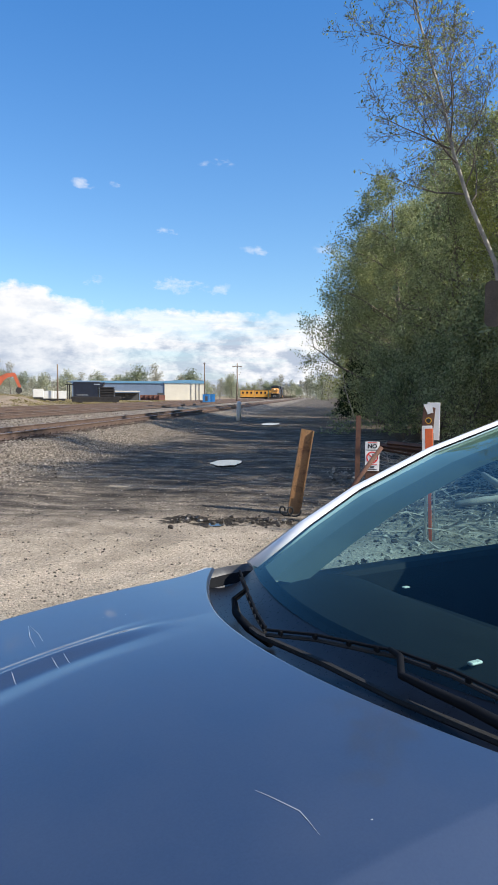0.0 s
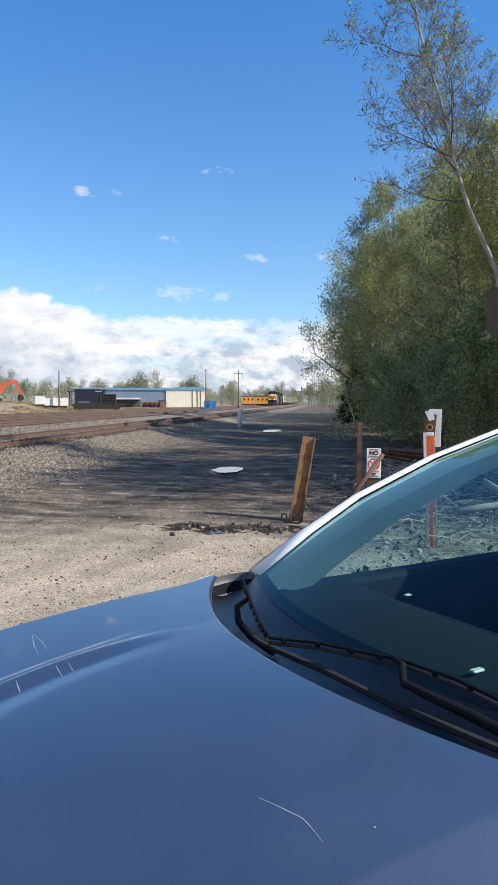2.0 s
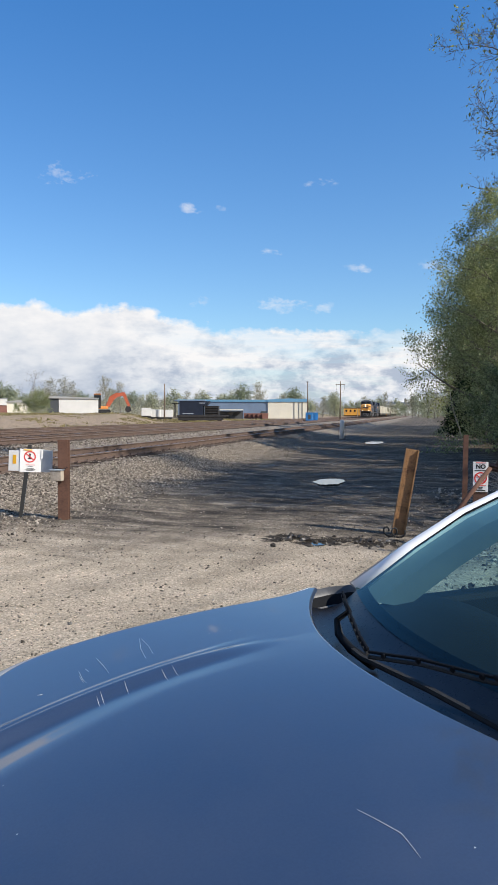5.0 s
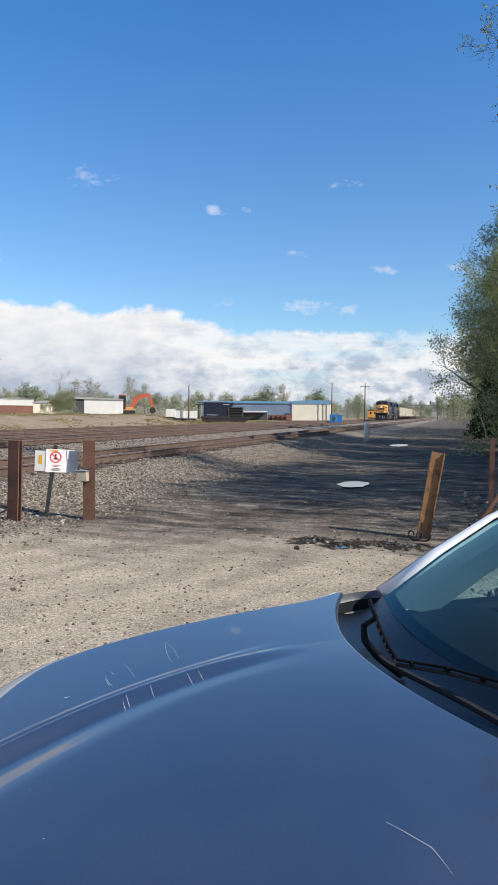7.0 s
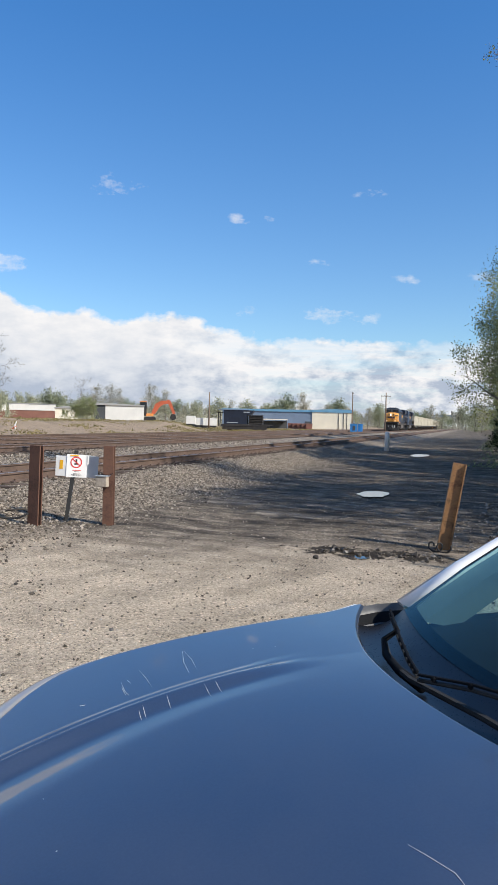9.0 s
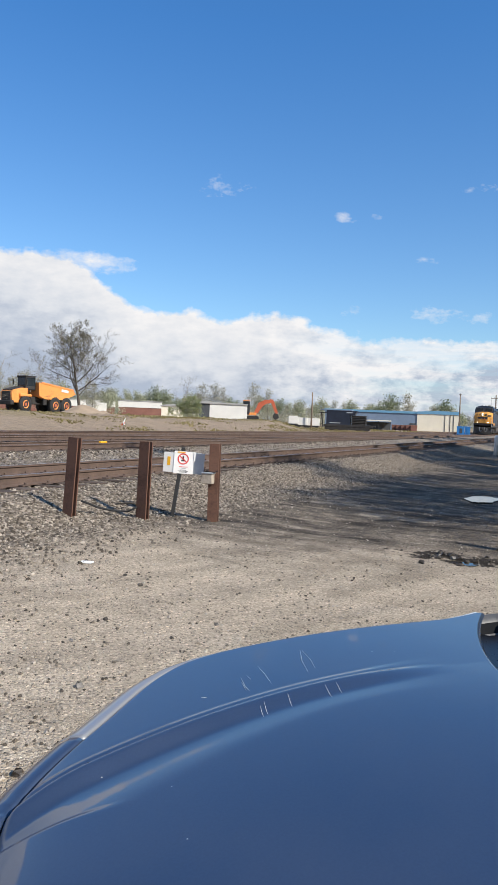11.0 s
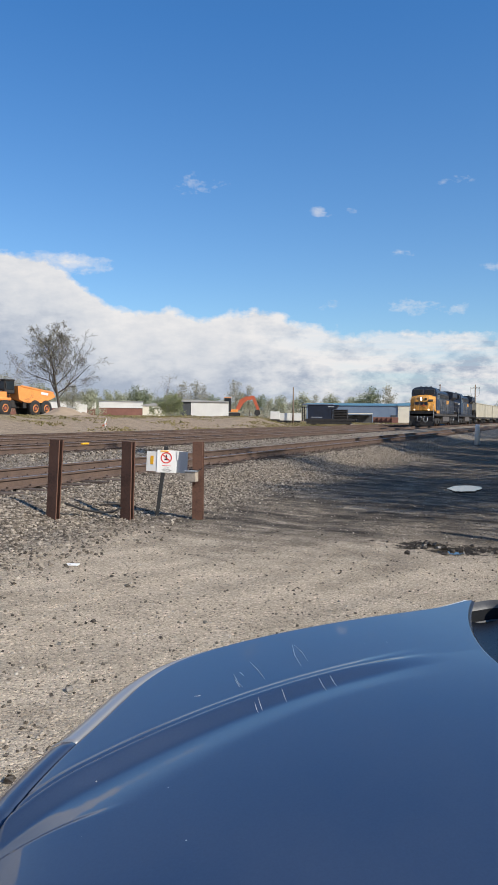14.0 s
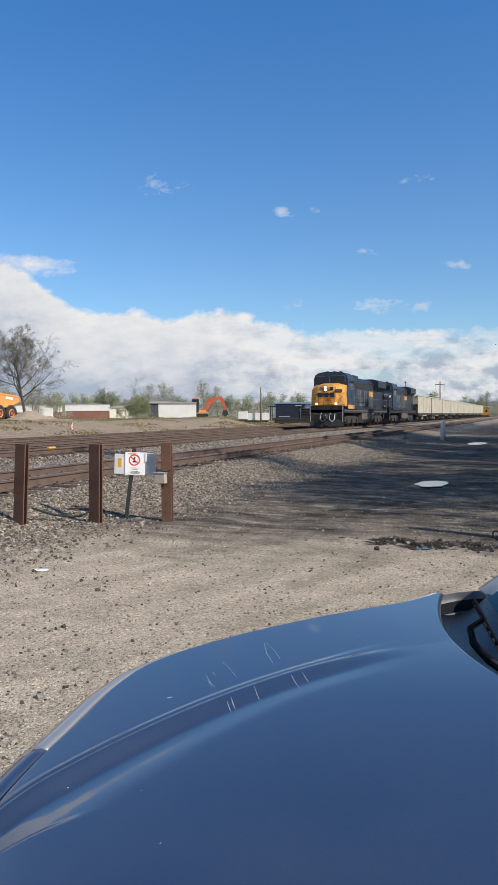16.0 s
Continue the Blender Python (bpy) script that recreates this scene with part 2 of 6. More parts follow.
    kf = math_node(t, "ADD", math_node(t, "MULTIPLY", math_node(t, "SUBTRACT", x, 2.0), 1.0), math_node(t, "MULTIPLY", math_node(t, "SUBTRACT", mid, 0.5), 3.0), clamp=True)
    col = mix_col(t, kf, col, litter)
    # damp churned mud beside the leaning post
    mx_ = math_node(t, "DIVIDE", math_node(t, "ADD", x, 1.12), 1.25)
    my_ = math_node(t, "DIVIDE", math_node(t, "SUBTRACT", y, 9.15), 0.36)
    md_ = math_node(t, "ADD", math_node(t, "MULTIPLY", mx_, mx_), math_node(t, "MULTIPLY", my_, my_))
    km = math_node(t, "MULTIPLY", math_node(t, "ADD", math_node(t, "SUBTRACT", 0.9, md_), math_node(t, "MULTIPLY", math_node(t, "SUBTRACT", noise_tex(t, v, 4.0, 5, 0.7), 0.52), 5.5)), 2.0, clamp=True)
    km = math_node(t, "MULTIPLY", km, math_node(t, "LESS_THAN", md_, 3.5))
    col = mix_col(t, km, col, (0.035, 0.029, 0.022))
    # a worn orange streak of rust dust
    sx_ = math_node(t, "ADD", math_node(t, "MULTIPLY", math_node(t, "ADD", x, 1.95), 0.8), math_node(t, "MULTIPLY", math_node(t, "SUBTRACT", y, 4.7), -0.6))
    sy_ = math_node(t, "ADD", math_node(t, "MULTIPLY", math_node(t, "ADD", x, 1.95), 0.6), math_node(t, "MULTIPLY", math_node(t, "SUBTRACT", y, 4.7), 0.8))
    sd_ = math_node(t, "ADD", math_node(t, "POWER", math_node(t, "DIVIDE", sx_, 0.10), 2.0), math_node(t, "POWER", math_node(t, "DIVIDE", sy_, 0.45), 2.0))
    ks = math_node(t, "MULTIPLY", math_node(t, "SUBTRACT", math_node(t, "SUBTRACT", 1.0, sd_), math_node(t, "MULTIPLY", fine, 0.8)), 0.8, clamp=True)
    col = mix_col(t, ks, col, (0.60, 0.36, 0.25))
    peb = ramp(t, vor2.outputs["Color"], ((0.08, 0.36), (0.34, 0.86), (0.75, 1.06), (0.97, 1.7)))
    col = mix_col(t, 1.0, mix_col(t, 1.0, col, peb, "MULTIPLY"), (1.0, 0.965, 0.915), "MULTIPLY")
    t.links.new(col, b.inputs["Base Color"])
    b.inputs["Roughness"].default_value = 0.93
    b.inputs["Specular IOR Level"].default_value = 0.2
    h = math_node(t, "ADD", math_node(t, "MULTIPLY", vor2.outputs["Distance"], -0.35), math_node(t, "ADD", math_node(t, "MULTIPLY", vor.outputs["Distance"], -0.3), math_node(t, "MULTIPLY", fine, 0.6)))
    bn = node(t, "ShaderNodeBump", Strength=1.0, Distance=0.03)
    t.links.new(h, bn.inputs["Height"])
    t.links.new(bn.outputs[0], b.inputs["Normal"])
    return m


M = {}
M["ground"] = ground_material()
M["rust"] = material("rusty_steel", (0.105, 0.052, 0.034), 0.85, 0.0, 0.32, 2.5, 30, 0.3, (0.16, 0.08, 0.05))
M["rust_light"] = material("orange_rusted_steel", (0.21, 0.115, 0.05), 0.8, 0.0, 0.45, 4, 40, 0.4, (0.12, 0.055, 0.028))
M["rail_head"] = material("worn_rail_steel", (0.30, 0.27, 0.25), 0.4, 0.7, 0.25, 2, 30, 0.1)
M["rail"] = material("rusty_rail", (0.115, 0.078, 0.06), 0.85, 0.0, 0.35, 2.5, 35, 0.4)
M["tie"] = material("weathered_tie", (0.09, 0.068, 0.055), 0.95, 0.0, 0.45, 3, 28, 0.7, rand=0.3)
M["stone"] = material("ballast_stone", (0.20, 0.185, 0.165), 0.95, 0.0, 0.5, 6, 60, 0.4)
M["water"] = material("puddle_water", (0.03, 0.03, 0.028), 0.06, 0.0, 0.1, 2, 10, 0.03, spec=0.6)
M["mud"] = material("wet_mud", (0.05, 0.04, 0.03), 0.5, 0.0, 0.4, 3, 25, 0.8)
M["white"] = material("white_paint", (0.78, 0.77, 0.74), 0.55, 0.0, 0.08, 4, 50, 0.05)
M["red"] = material("red_print", (0.62, 0.045, 0.04), 0.55, 0.0, 0.15, 4, 40)
M["black"] = material("black_print", (0.02, 0.02, 0.02), 0.6, 0.0, 0.2, 4, 40)
M["yellow"] = material("yellow_paint", (0.80, 0.42, 0.02), 0.5, 0.0, 0.15, 2, 30)
M["orange"] = material("orange_marker_plastic", (0.70, 0.13, 0.035), 0.55, 0.0, 0.2, 4, 40)
M["grey_panel"] = material("grey_sheet_metal", (0.42, 0.45, 0.48), 0.45, 0.2, 0.12, 3, 30)
M["wood"] = material("bleached_wood", (0.40, 0.34, 0.27), 0.9, 0.0, 0.3, 6, 60, 0.5)
M["pole_wood"] = material("pole_wood", (0.20, 0.15, 0.11), 0.9, 0.0, 0.3, 3, 40, 0.4)
# ---------------------------------------------------------------- mesh tools


def link_mesh(name, bm, mat, parent=None, label="", smooth=False):
    me = bpy.data.meshes.new(name)
    bm.normal_update()
    bm.to_mesh(me)
    bm.free()
    for k in (mat if isinstance(mat, (list, tuple)) else [mat]):
        me.materials.append(k)
    if smooth:
        me.shade_smooth()
    ob = new(name, me)
    if parent is not None:
        ob.parent = parent
    if label:
        ob["label"] = label
    return ob


def part(name, bm, mat, parent, label="", smooth=False):
    return link_mesh(name, bm, mat, parent, label, smooth)


def thing(name, m, label, category, group="", kind=""):
    ob = new(name)
    ob.empty_display_size = 0.2
    ob.matrix_world = m
    return tagged(ob, label, category, group, kind)


def add_box(bm, size, m=None, bevel=0.0, mat=0):
    r = bmesh.ops.create_cube(bm, size=1.0)
    vs = r["verts"]
    bmesh.ops.scale(bm, vec=size, verts=vs)
    if bevel:
        es = list({e for v in vs for e in v.link_edges})
        q = bmesh.ops.bevel(bm, geom=es, offset=bevel, segments=1, profile=0.5, affect="EDGES")
        vs = list({v for f in q["faces"] for v in f.verts} | {v for v in vs if v.is_valid})
        vs = grow(vs)
    if m is not None:
        bmesh.ops.transform(bm, matrix=m, verts=vs)
    if mat:
        for f in {f for v in vs for f in v.link_faces}:
            f.material_index = mat
    return vs


def grow(vs):
    """All verts connected with vs."""
    seen, todo = set(vs), list(vs)
    while todo:
        v = todo.pop()
        for e in v.link_edges:
            o = e.other_vert(v)
            if o not in seen:
                seen.add(o)
                todo.append(o)
    return list(seen)


def box(size, at=(0, 0, 0), bevel=0.0, rot=(0, 0, 0)):
    bm = bmesh.new()
    add_box(bm, size, pose(*at, *rot), bevel)
    return bm


def tube(bm, points, radii, sides=8, cap=True):
    """A round limb through points."""
    rings = []
    n = len(points)
    pts = [Vector(p) for p in points]
    for i, p in enumerate(pts):
        d = (pts[min(i + 1, n - 1)] - pts[max(i - 1, 0)]).normalized()
        a = d.orthogonal().normalized() if i == 0 else (a - d * a.dot(d)).normalized()
        c = d.cross(a)
        r = radii[i] if isinstance(radii, (list, tuple)) else radii
        rings.append([bm.verts.new(p + (a * math.cos(k * math.tau / sides) + c * math.sin(k * math.tau / sides)) * r) for k in range(sides)])
    for r0, r1 in zip(rings, rings[1:]):
        for k in range(sides):
            bm.faces.new((r0[k], r0[(k + 1) % sides], r1[(k + 1) % sides], r1[k]))
    if cap:
        bm.faces.new(rings[0][::-1])
        bm.faces.new(rings[-1])
    return bm


def cyl(r, p0, p1, sides=12):
    return tube(bmesh.new(), (p0, p1), r, sides)


def prism(outline, depth, m=None, bm=None, mat=0):
    """An outline in the xz plane, pushed through depth along y (centred)."""
    bm = bm or bmesh.new()
    a = [bm.verts.new((x, -depth / 2, z)) for x, z in outline]
    b = [bm.verts.new((x, depth / 2, z)) for x, z in outline]
    n = len(outline)
    fs = [bm.faces.new(a), bm.faces.new(b[::-1])]
    for i in range(n):
        fs.append(bm.faces.new((a[i], b[i], b[(i + 1) % n], a[(i + 1) % n])))
    for f in fs:
        f.material_index = mat
    bmesh.ops.recalc_face_normals(bm, faces=fs)
    if m is not None:
        bmesh.ops.transform(bm, matrix=m, verts=a + b)
    return bm


def sheet(fn, us, vs):
    """A grid of fn(u, v) points."""
    bm = bmesh.new()
    rows = [[bm.verts.new(fn(u, v)) for v in vs] for u in us]
    for r0, r1 in zip(rows, rows[1:]):
        for i in range(len(vs) - 1):
            bm.faces.new((r0[i], r1[i], r1[i + 1], r0[i + 1]))
    return bm


def lin(a, b, n):
    return [a + (b - a) * i / (n - 1) for i in range(n)]


def smooth(a, b, x):
    k = min(1, max(0, (x - a) / (b - a)))
    return k * k * (3 - 2 * k)


# ---------------------------------------------------------------- ground
TRACKS = (-9.2, -16.4, -21.4)      # track centres


def ground_z(x, y):
    z = 0.07 * smooth(-3.2, -5.1, x) + 0.27 * smooth(-6.1, -7.75, x)
    z -= 0.10 * smooth(-10.8, -11.6, x) * smooth(-14.4, -13.4, x)
    bearing = math.degrees(math.atan2(x, max(y, 0.1)))
    bank = smooth(-29, -38, x) * smooth(-20.5, -23.5, bearing) * smooth(-400, -250, x)
    z += 0.95 * bank
    z += 0.06 * smooth(-24, -26, x)
    near = math.exp(-((y - 15) / 40) ** 2)
    z += 0.03 * noise.noise((x * 0.5, y * 0.35, 0)) * (0.4 + near * 0.6)
    z += 0.018 * noise.noise((x * 2.1, y * 1.6, 4.0)) * near
    z += 0.25 * bank * noise.noise((x * 0.16, y * 0.16, 9.0)) + 0.16 * bank * noise.noise((x * 0.6, y * 0.5, 3.0))
    # ruts across the shaded road
    z += 0.03 * noise.noise((x * 0.35, y * 1.4, 2.0)) * smooth(6, 12, y) * smooth(-7, -5, x) * smooth(3, 1.5, x)
    # a hollow under each puddle
    for px, py, rx, ry in PUDDLES:
        z -= 0.035 * math.exp(-(((x - px) / rx) ** 2 + ((y - py) / ry) ** 2))
    z += 0.25 * smooth(3.2, 6.5, x) * smooth(5, 12, y)
    return z


PUDDLES = ((-2.20, 17.2, 0.55, 0.95), (-2.75, 41.5, 0.75, 2.2), (-1.3, 8.95, 0.33, 0.22))


def spaced(edges):
    """Grid lines: (start, end, step) stretches."""
    out = []
    for a, b, s in edges:
        n = max(1, round((b - a) / s))
        out += [a + (b - a) * i / n for i in range(n)]
    return out + [edges[-1][1]]


GX = spaced(((-3000, -300, 300), (-300, -70, 15), (-70, -24, 1.2), (-24, -8.5, 0.6), (-8.5, -5.5, 0.15), (-5.5, 3, 0.2), (3, 12, 0.6), (12, 60, 6), (60, 300, 40), (300, 3000, 300)))
GY = spaced(((-3000, -100, 300), (-100, -5, 8), (-5, 2, 0.5), (2, 24, 0.18), (24, 60, 0.6), (60, 130, 2.5), (130, 500, 20), (500, 4500, 400)))
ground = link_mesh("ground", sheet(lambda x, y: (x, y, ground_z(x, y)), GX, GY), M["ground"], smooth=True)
tagged(ground, "gravel road and ballast with dark ruts and painted tree shade beside rail tracks", "ground", kind="structure")

# ---------------------------------------------------------------- rail tracks
RAIL_TOP = 0.55
RAIL_PROFILE = ((-0.036, 0.18), (0.036, 0.18), (0.036, 0.145), (0.010, 0.13), (0.010, 0.035), (0.07, 0.018), (0.07, 0.0), (-0.07, 0.0), (-0.07, 0.018), (-0.010, 0.035), (-0.010, 0.13), (-0.036, 0.145))


def rail_mesh(y0, y1):
    bm = prism(RAIL_PROFILE, y1 - y0)
    for f in bm.faces:
        if f.normal.z > 0.9 and f.calc_center_median().z > 0.17:
            f.material_index = 1
    return bm


def tie_mesh(seed):
    rnd = random.Random(seed)
    bm = box((2.6, 0.23, 0.18), bevel=0.015)
    for v in bm.verts:
        v.co += Vector((rnd.uniform(-0.03, 0.03), rnd.uniform(-0.012, 0.012), rnd.uniform(-0.012, 0.008)))
    return bm


TIE_MESHES = []
for s in range(4):
    q = link_mesh("tie", tie_mesh(s), M["tie"])
    TIE_MESHES.append(q.data)
    bpy.data.objects.remove(q)


def rail_track(x, y0, y1, near, label):
    tr = thing("rail_track", pose(x, 0, RAIL_TOP - 0.18), label, "rail track", "rail tracks", "structure")
    for s in (-0.752, 0.752):
        ob = part("rail", rail_mesh(y0, y1), [M["rail"], M["rail_head"]], tr)
        ob.location = (s, (y0 + y1) / 2, 0)
    rnd = random.Random(int(-x * 10))
    rest = bmesh.new()
    y = y0
    while y < min(y1, 260):
        m = pose(rnd.uniform(-0.05, 0.05), y, -0.09 + rnd.uniform(-0.012, 0.006), 0, 0, rnd.uniform(-1.5, 1.5))
        if near[0] <= y <= near[1]:
            ob = new("tie", TIE_MESHES[rnd.randrange(4)])
            ob.parent, ob.matrix_basis = tr, m
        else:
            add_box(rest, (2.6, 0.23, 0.18), m)
        y += 0.56
    ob = part("ties", rest, M["tie"], tr)
    tagged(ob, kind="stuff")
    # tie plates with spikes under the near rail foot
    plates = bmesh.new()
    y = max(y0, near[0])
    while y < near[1]:
        for s in (-0.752, 0.752):
            for e in (-0.115, 0.115):
                add_box(plates, (0.09, 0.18, 0.02), pose(s + e, y, 0.012))
                add_box(plates, (0.03, 0.03, 0.05), pose(s + e * 0.75, y + 0.05, 0.03))
        y += 0.56
    tagged(part("tie_plates", plates, M["rail"], tr), kind="stuff")
    return tr


rail_track(TRACKS[0], -10, 420, (3, 75), "rusty rail track on dark ties in grey ballast")
rail_track(TRACKS[1], -10, 420, (6, 60), "rusty main line track in ballast")
rail_track(TRACKS[2], -10, 420, (10, 50), "rusty siding track at the yard edge")
rail_track(-25.8, -10, 420, (14, 45), "rusty siding track half sunk in dirt")

# ---------------------------------------------------------------- stones


def stone_verts(rnd, s):
    pts = []
    for i in range(3):
        for k in range(4 if i == 1 else 3):
            n = 4 if i == 1 else 3
            a = (k + rnd.random() * 0.5) * math.tau / n
            r = s * (0.5 if i == 1 else 0.3) * rnd.uniform(0.75, 1.25)
            pts.append((r * math.cos(a) * 1.15, r * math.sin(a), s * (i - 1) * 0.33 * rnd.uniform(0.8, 1.2)))
    return pts


STONE_FACES = ((0, 1, 4), (1, 2, 5), (2, 0, 6), (0, 4, 3), (1, 5, 4), (2, 6, 5), (0, 3, 6), (7, 4, 8), (8, 5, 9), (9, 6, 7), (3, 4, 7), (4, 5, 8), (5, 6, 9), (6, 3, 7))


def stones(name, count, place, size, mat, seed, label):
    """Loose stones, seated on the ground."""
    rnd = random.Random(seed)
    vs, fs = [], []
    for _ in range(count):
        x, y = place(rnd)
        s = size(rnd)
        m = pose(x, y, ground_z(x, y) + s * 0.12, rnd.uniform(-25, 25), rnd.uniform(-25, 25), rnd.uniform(0, 360))
        b = len(vs)
        vs += [tuple(m @ Vector(p)) for p in stone_verts(rnd, s)]
        fs += [tuple(b + i for i in f) for f in STONE_FACES]
    me = bpy.data.meshes.new(name)
    me.from_pydata(vs, [], fs)
    me.materials.append(mat)
    return tagged(new(name, me), label, name.replace("_", " "), kind="stuff")


def island_stone(name, dark, mid, light):
    m = bpy.data.materials.new(name)
    m.use_nodes = True
    t = m.node_tree
    b = t.nodes["Principled BSDF"]
    r = t.nodes.new("ShaderNodeNewGeometry").outputs["Random Per Island"]
    c = ramp(t, r, ((0.05, dark), (0.55, mid), (0.97, light)))
    v = t.nodes.new("ShaderNodeTexCoord").outputs["Object"]
    n = noise_tex(t, v, 55, 4, 0.7)
    k = math_node(t, "ADD", 0.6, math_node(t, "MULTIPLY", n, 0.8))
    t.links.new(mix_col(t, 1.0, c, k, "MULTIPLY"), b.inputs["Base Color"])
    b.inputs["Roughness"].default_value = 0.95
    b.inputs["Specular IOR Level"].default_value = 0.2
    return m


M["ballast"] = island_stone("ballast_stones", (0.07, 0.058, 0.046), (0.22, 0.186, 0.148), (0.47, 0.41, 0.335))
M["pebbles"] = island_stone("road_pebbles", (0.06, 0.05, 0.04), (0.20, 0.17, 0.135), (0.50, 0.445, 0.37))


def on_slope(rnd):
    y = 4 + 46 * rnd.random() ** 1.8
    return rnd.triangular(-8.1, -4.6, -6.9) if rnd.random() < 0.75 else rnd.uniform(-9.9, -7.4), y


def on_bed(rnd):
    return rnd.choice((rnd.uniform(-13.8, -10.3), rnd.uniform(-10.3, -8.1), rnd.uniform(-15.5, -13.5))), 6 + 45 * rnd.random() ** 1.4


def on_road(rnd):
    y = 2.0 + 22 * rnd.random() ** 2.3
    return rnd.uniform(-6.5, 3.0) if y > 6 else rnd.uniform(-6.0, 1.5), y


stones("ballast", 34000, on_slope, lambda r: 0.018 + 0.036 * r.random() ** 2.2, M["ballast"], 1, "loose grey ballast stones on the track shoulder")
stones("track_ballast", 9000, on_bed, lambda r: 0.04 + 0.04 * r.random(), M["ballast"], 2, "grey ballast stones between the tracks")
stones("road_gravel", 52000, on_road, lambda r: 0.005 + 0.026 * r.random() ** 6, M["pebbles"], 3, "small loose stones on the gravel road")
stones("forest_floor_stones", 3500, lambda r: (r.uniform(0.2, 5.5), r.uniform(5.2, 16)), lambda r: 0.02 + 0.07 * r.random() ** 3, M["ballast"], 4, "pale rubble on the ground by the trees")
for i in range(70):
    rnd = random.Random(100 + i)
    x, y = ((-2.7, 3.42), (-2.27, 2.44), (-2.45, 2.62), (-2.1, 2.3), (-2.0, 2.55))[i] if i < 5 else (rnd.uniform(-4.2, -0.9), rnd.uniform(2.0, 6.5)) if i < 18 else (rnd.gauss(-1.1, 0.5), rnd.gauss(9.15, 0.2))
    s = 0.06 if i < 2 else rnd.uniform(0.022, 0.05) if i < 18 else rnd.uniform(0.03, 0.085)
    bm = bmesh.new()
    q = [bm.verts.new(p) for p in stone_verts(rnd, s)]
    for f in STONE_FACES:
        bm.faces.new([q[k] for k in f])
    ob = link_mesh("stone" if i < 18 else "mud_clod", bm, M["mud"] if i % 3 or i >= 34 else M["stone"])
    ob.matrix_world = pose(x, y, ground_z(x, y) + s * 0.16, 0, 0, rnd.uniform(0, 360))
    tagged(ob, "dark loose stone lying on the gravel road" if i < 18 else "clod of dark wet mud beside the puddle", "stone" if i < 18 else "mud clod", "loose stones" if i < 18 else "mud clods")

# ---------------------------------------------------------------- puddles
for (px, py, rx, ry), lab in zip(PUDDLES, ("shallow puddle mirroring the bright sky on the shaded road", "shallow puddle far down the shaded road", "small muddy puddle beside the leaning steel post")):
    bm = bmesh.new()
    rnd = random.Random(int(py * 10))
    k = 1.0 if py > 10 else 0.55
    ring = []
    for i in range(64):
        a = i * math.tau / 64
        r = 0.55 * k * (1 + 0.16 * noise.noise((2 * math.cos(a) + py, 2 * math.sin(a), 0)) + 0.07 * rnd.uniform(-1, 1))
        ring.append(bm.verts.new((r * rx * 1.2 * math.cos(a), r * ry * 1.5 * math.sin(a), 0)))
    f = bm.faces.new(ring)
    r = bmesh.ops.extrude_face_region(bm, geom=[f])
    bmesh.ops.translate(bm, vec=(0, 0, -0.06), verts=[v for v in r["geom"] if isinstance(v, bmesh.types.BMVert)])
    bmesh.ops.recalc_face_normals(bm, faces=bm.faces[:])
    ob = link_mesh("puddle", bm, M["water"])
    ob.location = (px, py, max(ground_z(px + dx * rx * 0.6, py + dy * ry * 0.75) for dx, dy in ((0, 0), (1, 0), (-1, 0), (0, 1), (0, -1))) + 0.006)
    tagged(ob, lab, "puddle", "puddles", "structure")

# ---------------------------------------------------------------- the car


def car_paint(name, base, flake, rough, metal, coat=1.0, dirt=0.12):
    m = bpy.data.materials.new(name)
    m.use_nodes = True
    t = m.node_tree
    b = t.nodes["Principled BSDF"]
    v = t.nodes.new("ShaderNodeTexCoord").outputs["Object"]
    dust = noise_tex(t, v, 3.5, 6, 0.65)
    speck = noise_tex(t, v, 260, 2, 0.5)
    c = mix_col(t, math_node(t, "MULTIPLY", speck, 0.5), base, flake)
    c = mix_col(t, math_node(t, "MULTIPLY", math_node(t, "SUBTRACT", dust, 0.22), dirt * 1.3, clamp=True), c, (0.33, 0.32, 0.33))
    spots = node(t, "ShaderNodeTexVoronoi", Scale=26.0)
    t.links.new(v, spots.inputs["Vector"])
    sp = math_node(t, "LESS_THAN", spots.outputs["Distance"], 0.035)
    c = mix_col(t, math_node(t, "MULTIPLY", sp, math_node(t, "GREATER_THAN", dust, 0.52)), c, (0.5, 0.49, 0.46))
    t.links.new(c, b.inputs["Base Color"])
    b.inputs["Metallic"].default_value = metal
    b.inputs["Coat Weight"].default_value = coat
    b.inputs["Coat Roughness"].default_value = 0.035
    t.links.new(math_node(t, "ADD", rough, math_node(t, "MULTIPLY", dust, 0.15)), b.inputs["Roughness"])
    return m


M["hood"] = car_paint("dark_blue_paint", (0.021, 0.042, 0.092), (0.047, 0.080, 0.145), 0.36, 0.25, dirt=0.095)
M["silver"] = car_paint("pale_silver_paint", (0.80, 0.80, 0.78), (0.86, 0.86, 0.85), 0.4, 0.0, dirt=0.05)
M["plastic"] = material("black_plastic", (0.009, 0.010, 0.012), 0.75, 0.0, 0.35, 8, 120, 0.1, spec=0.08)
M["grey_plastic"] = material("grey_cowl_plastic", (0.085, 0.085, 0.085), 0.5, 0.0, 0.3, 12, 150, 0.1)
M["dash"] = material("dark_dash_plastic", (0.010, 0.013, 0.016), 0.75, 0.0, 0.3, 8, 120, 0.2, spec=0.2)
M["rubber"] = material("rubber", (0.02, 0.02, 0.02), 0.8, 0.0, 0.3, 8, 90, 0.2)
M["alloy"] = material("alloy_wheel", (0.5, 0.5, 0.5), 0.35, 0.8, 0.1, 8, 90)
M["screen"] = glass("windshield_glass", (0.37, 0.63, 0.67), ior=1.5)
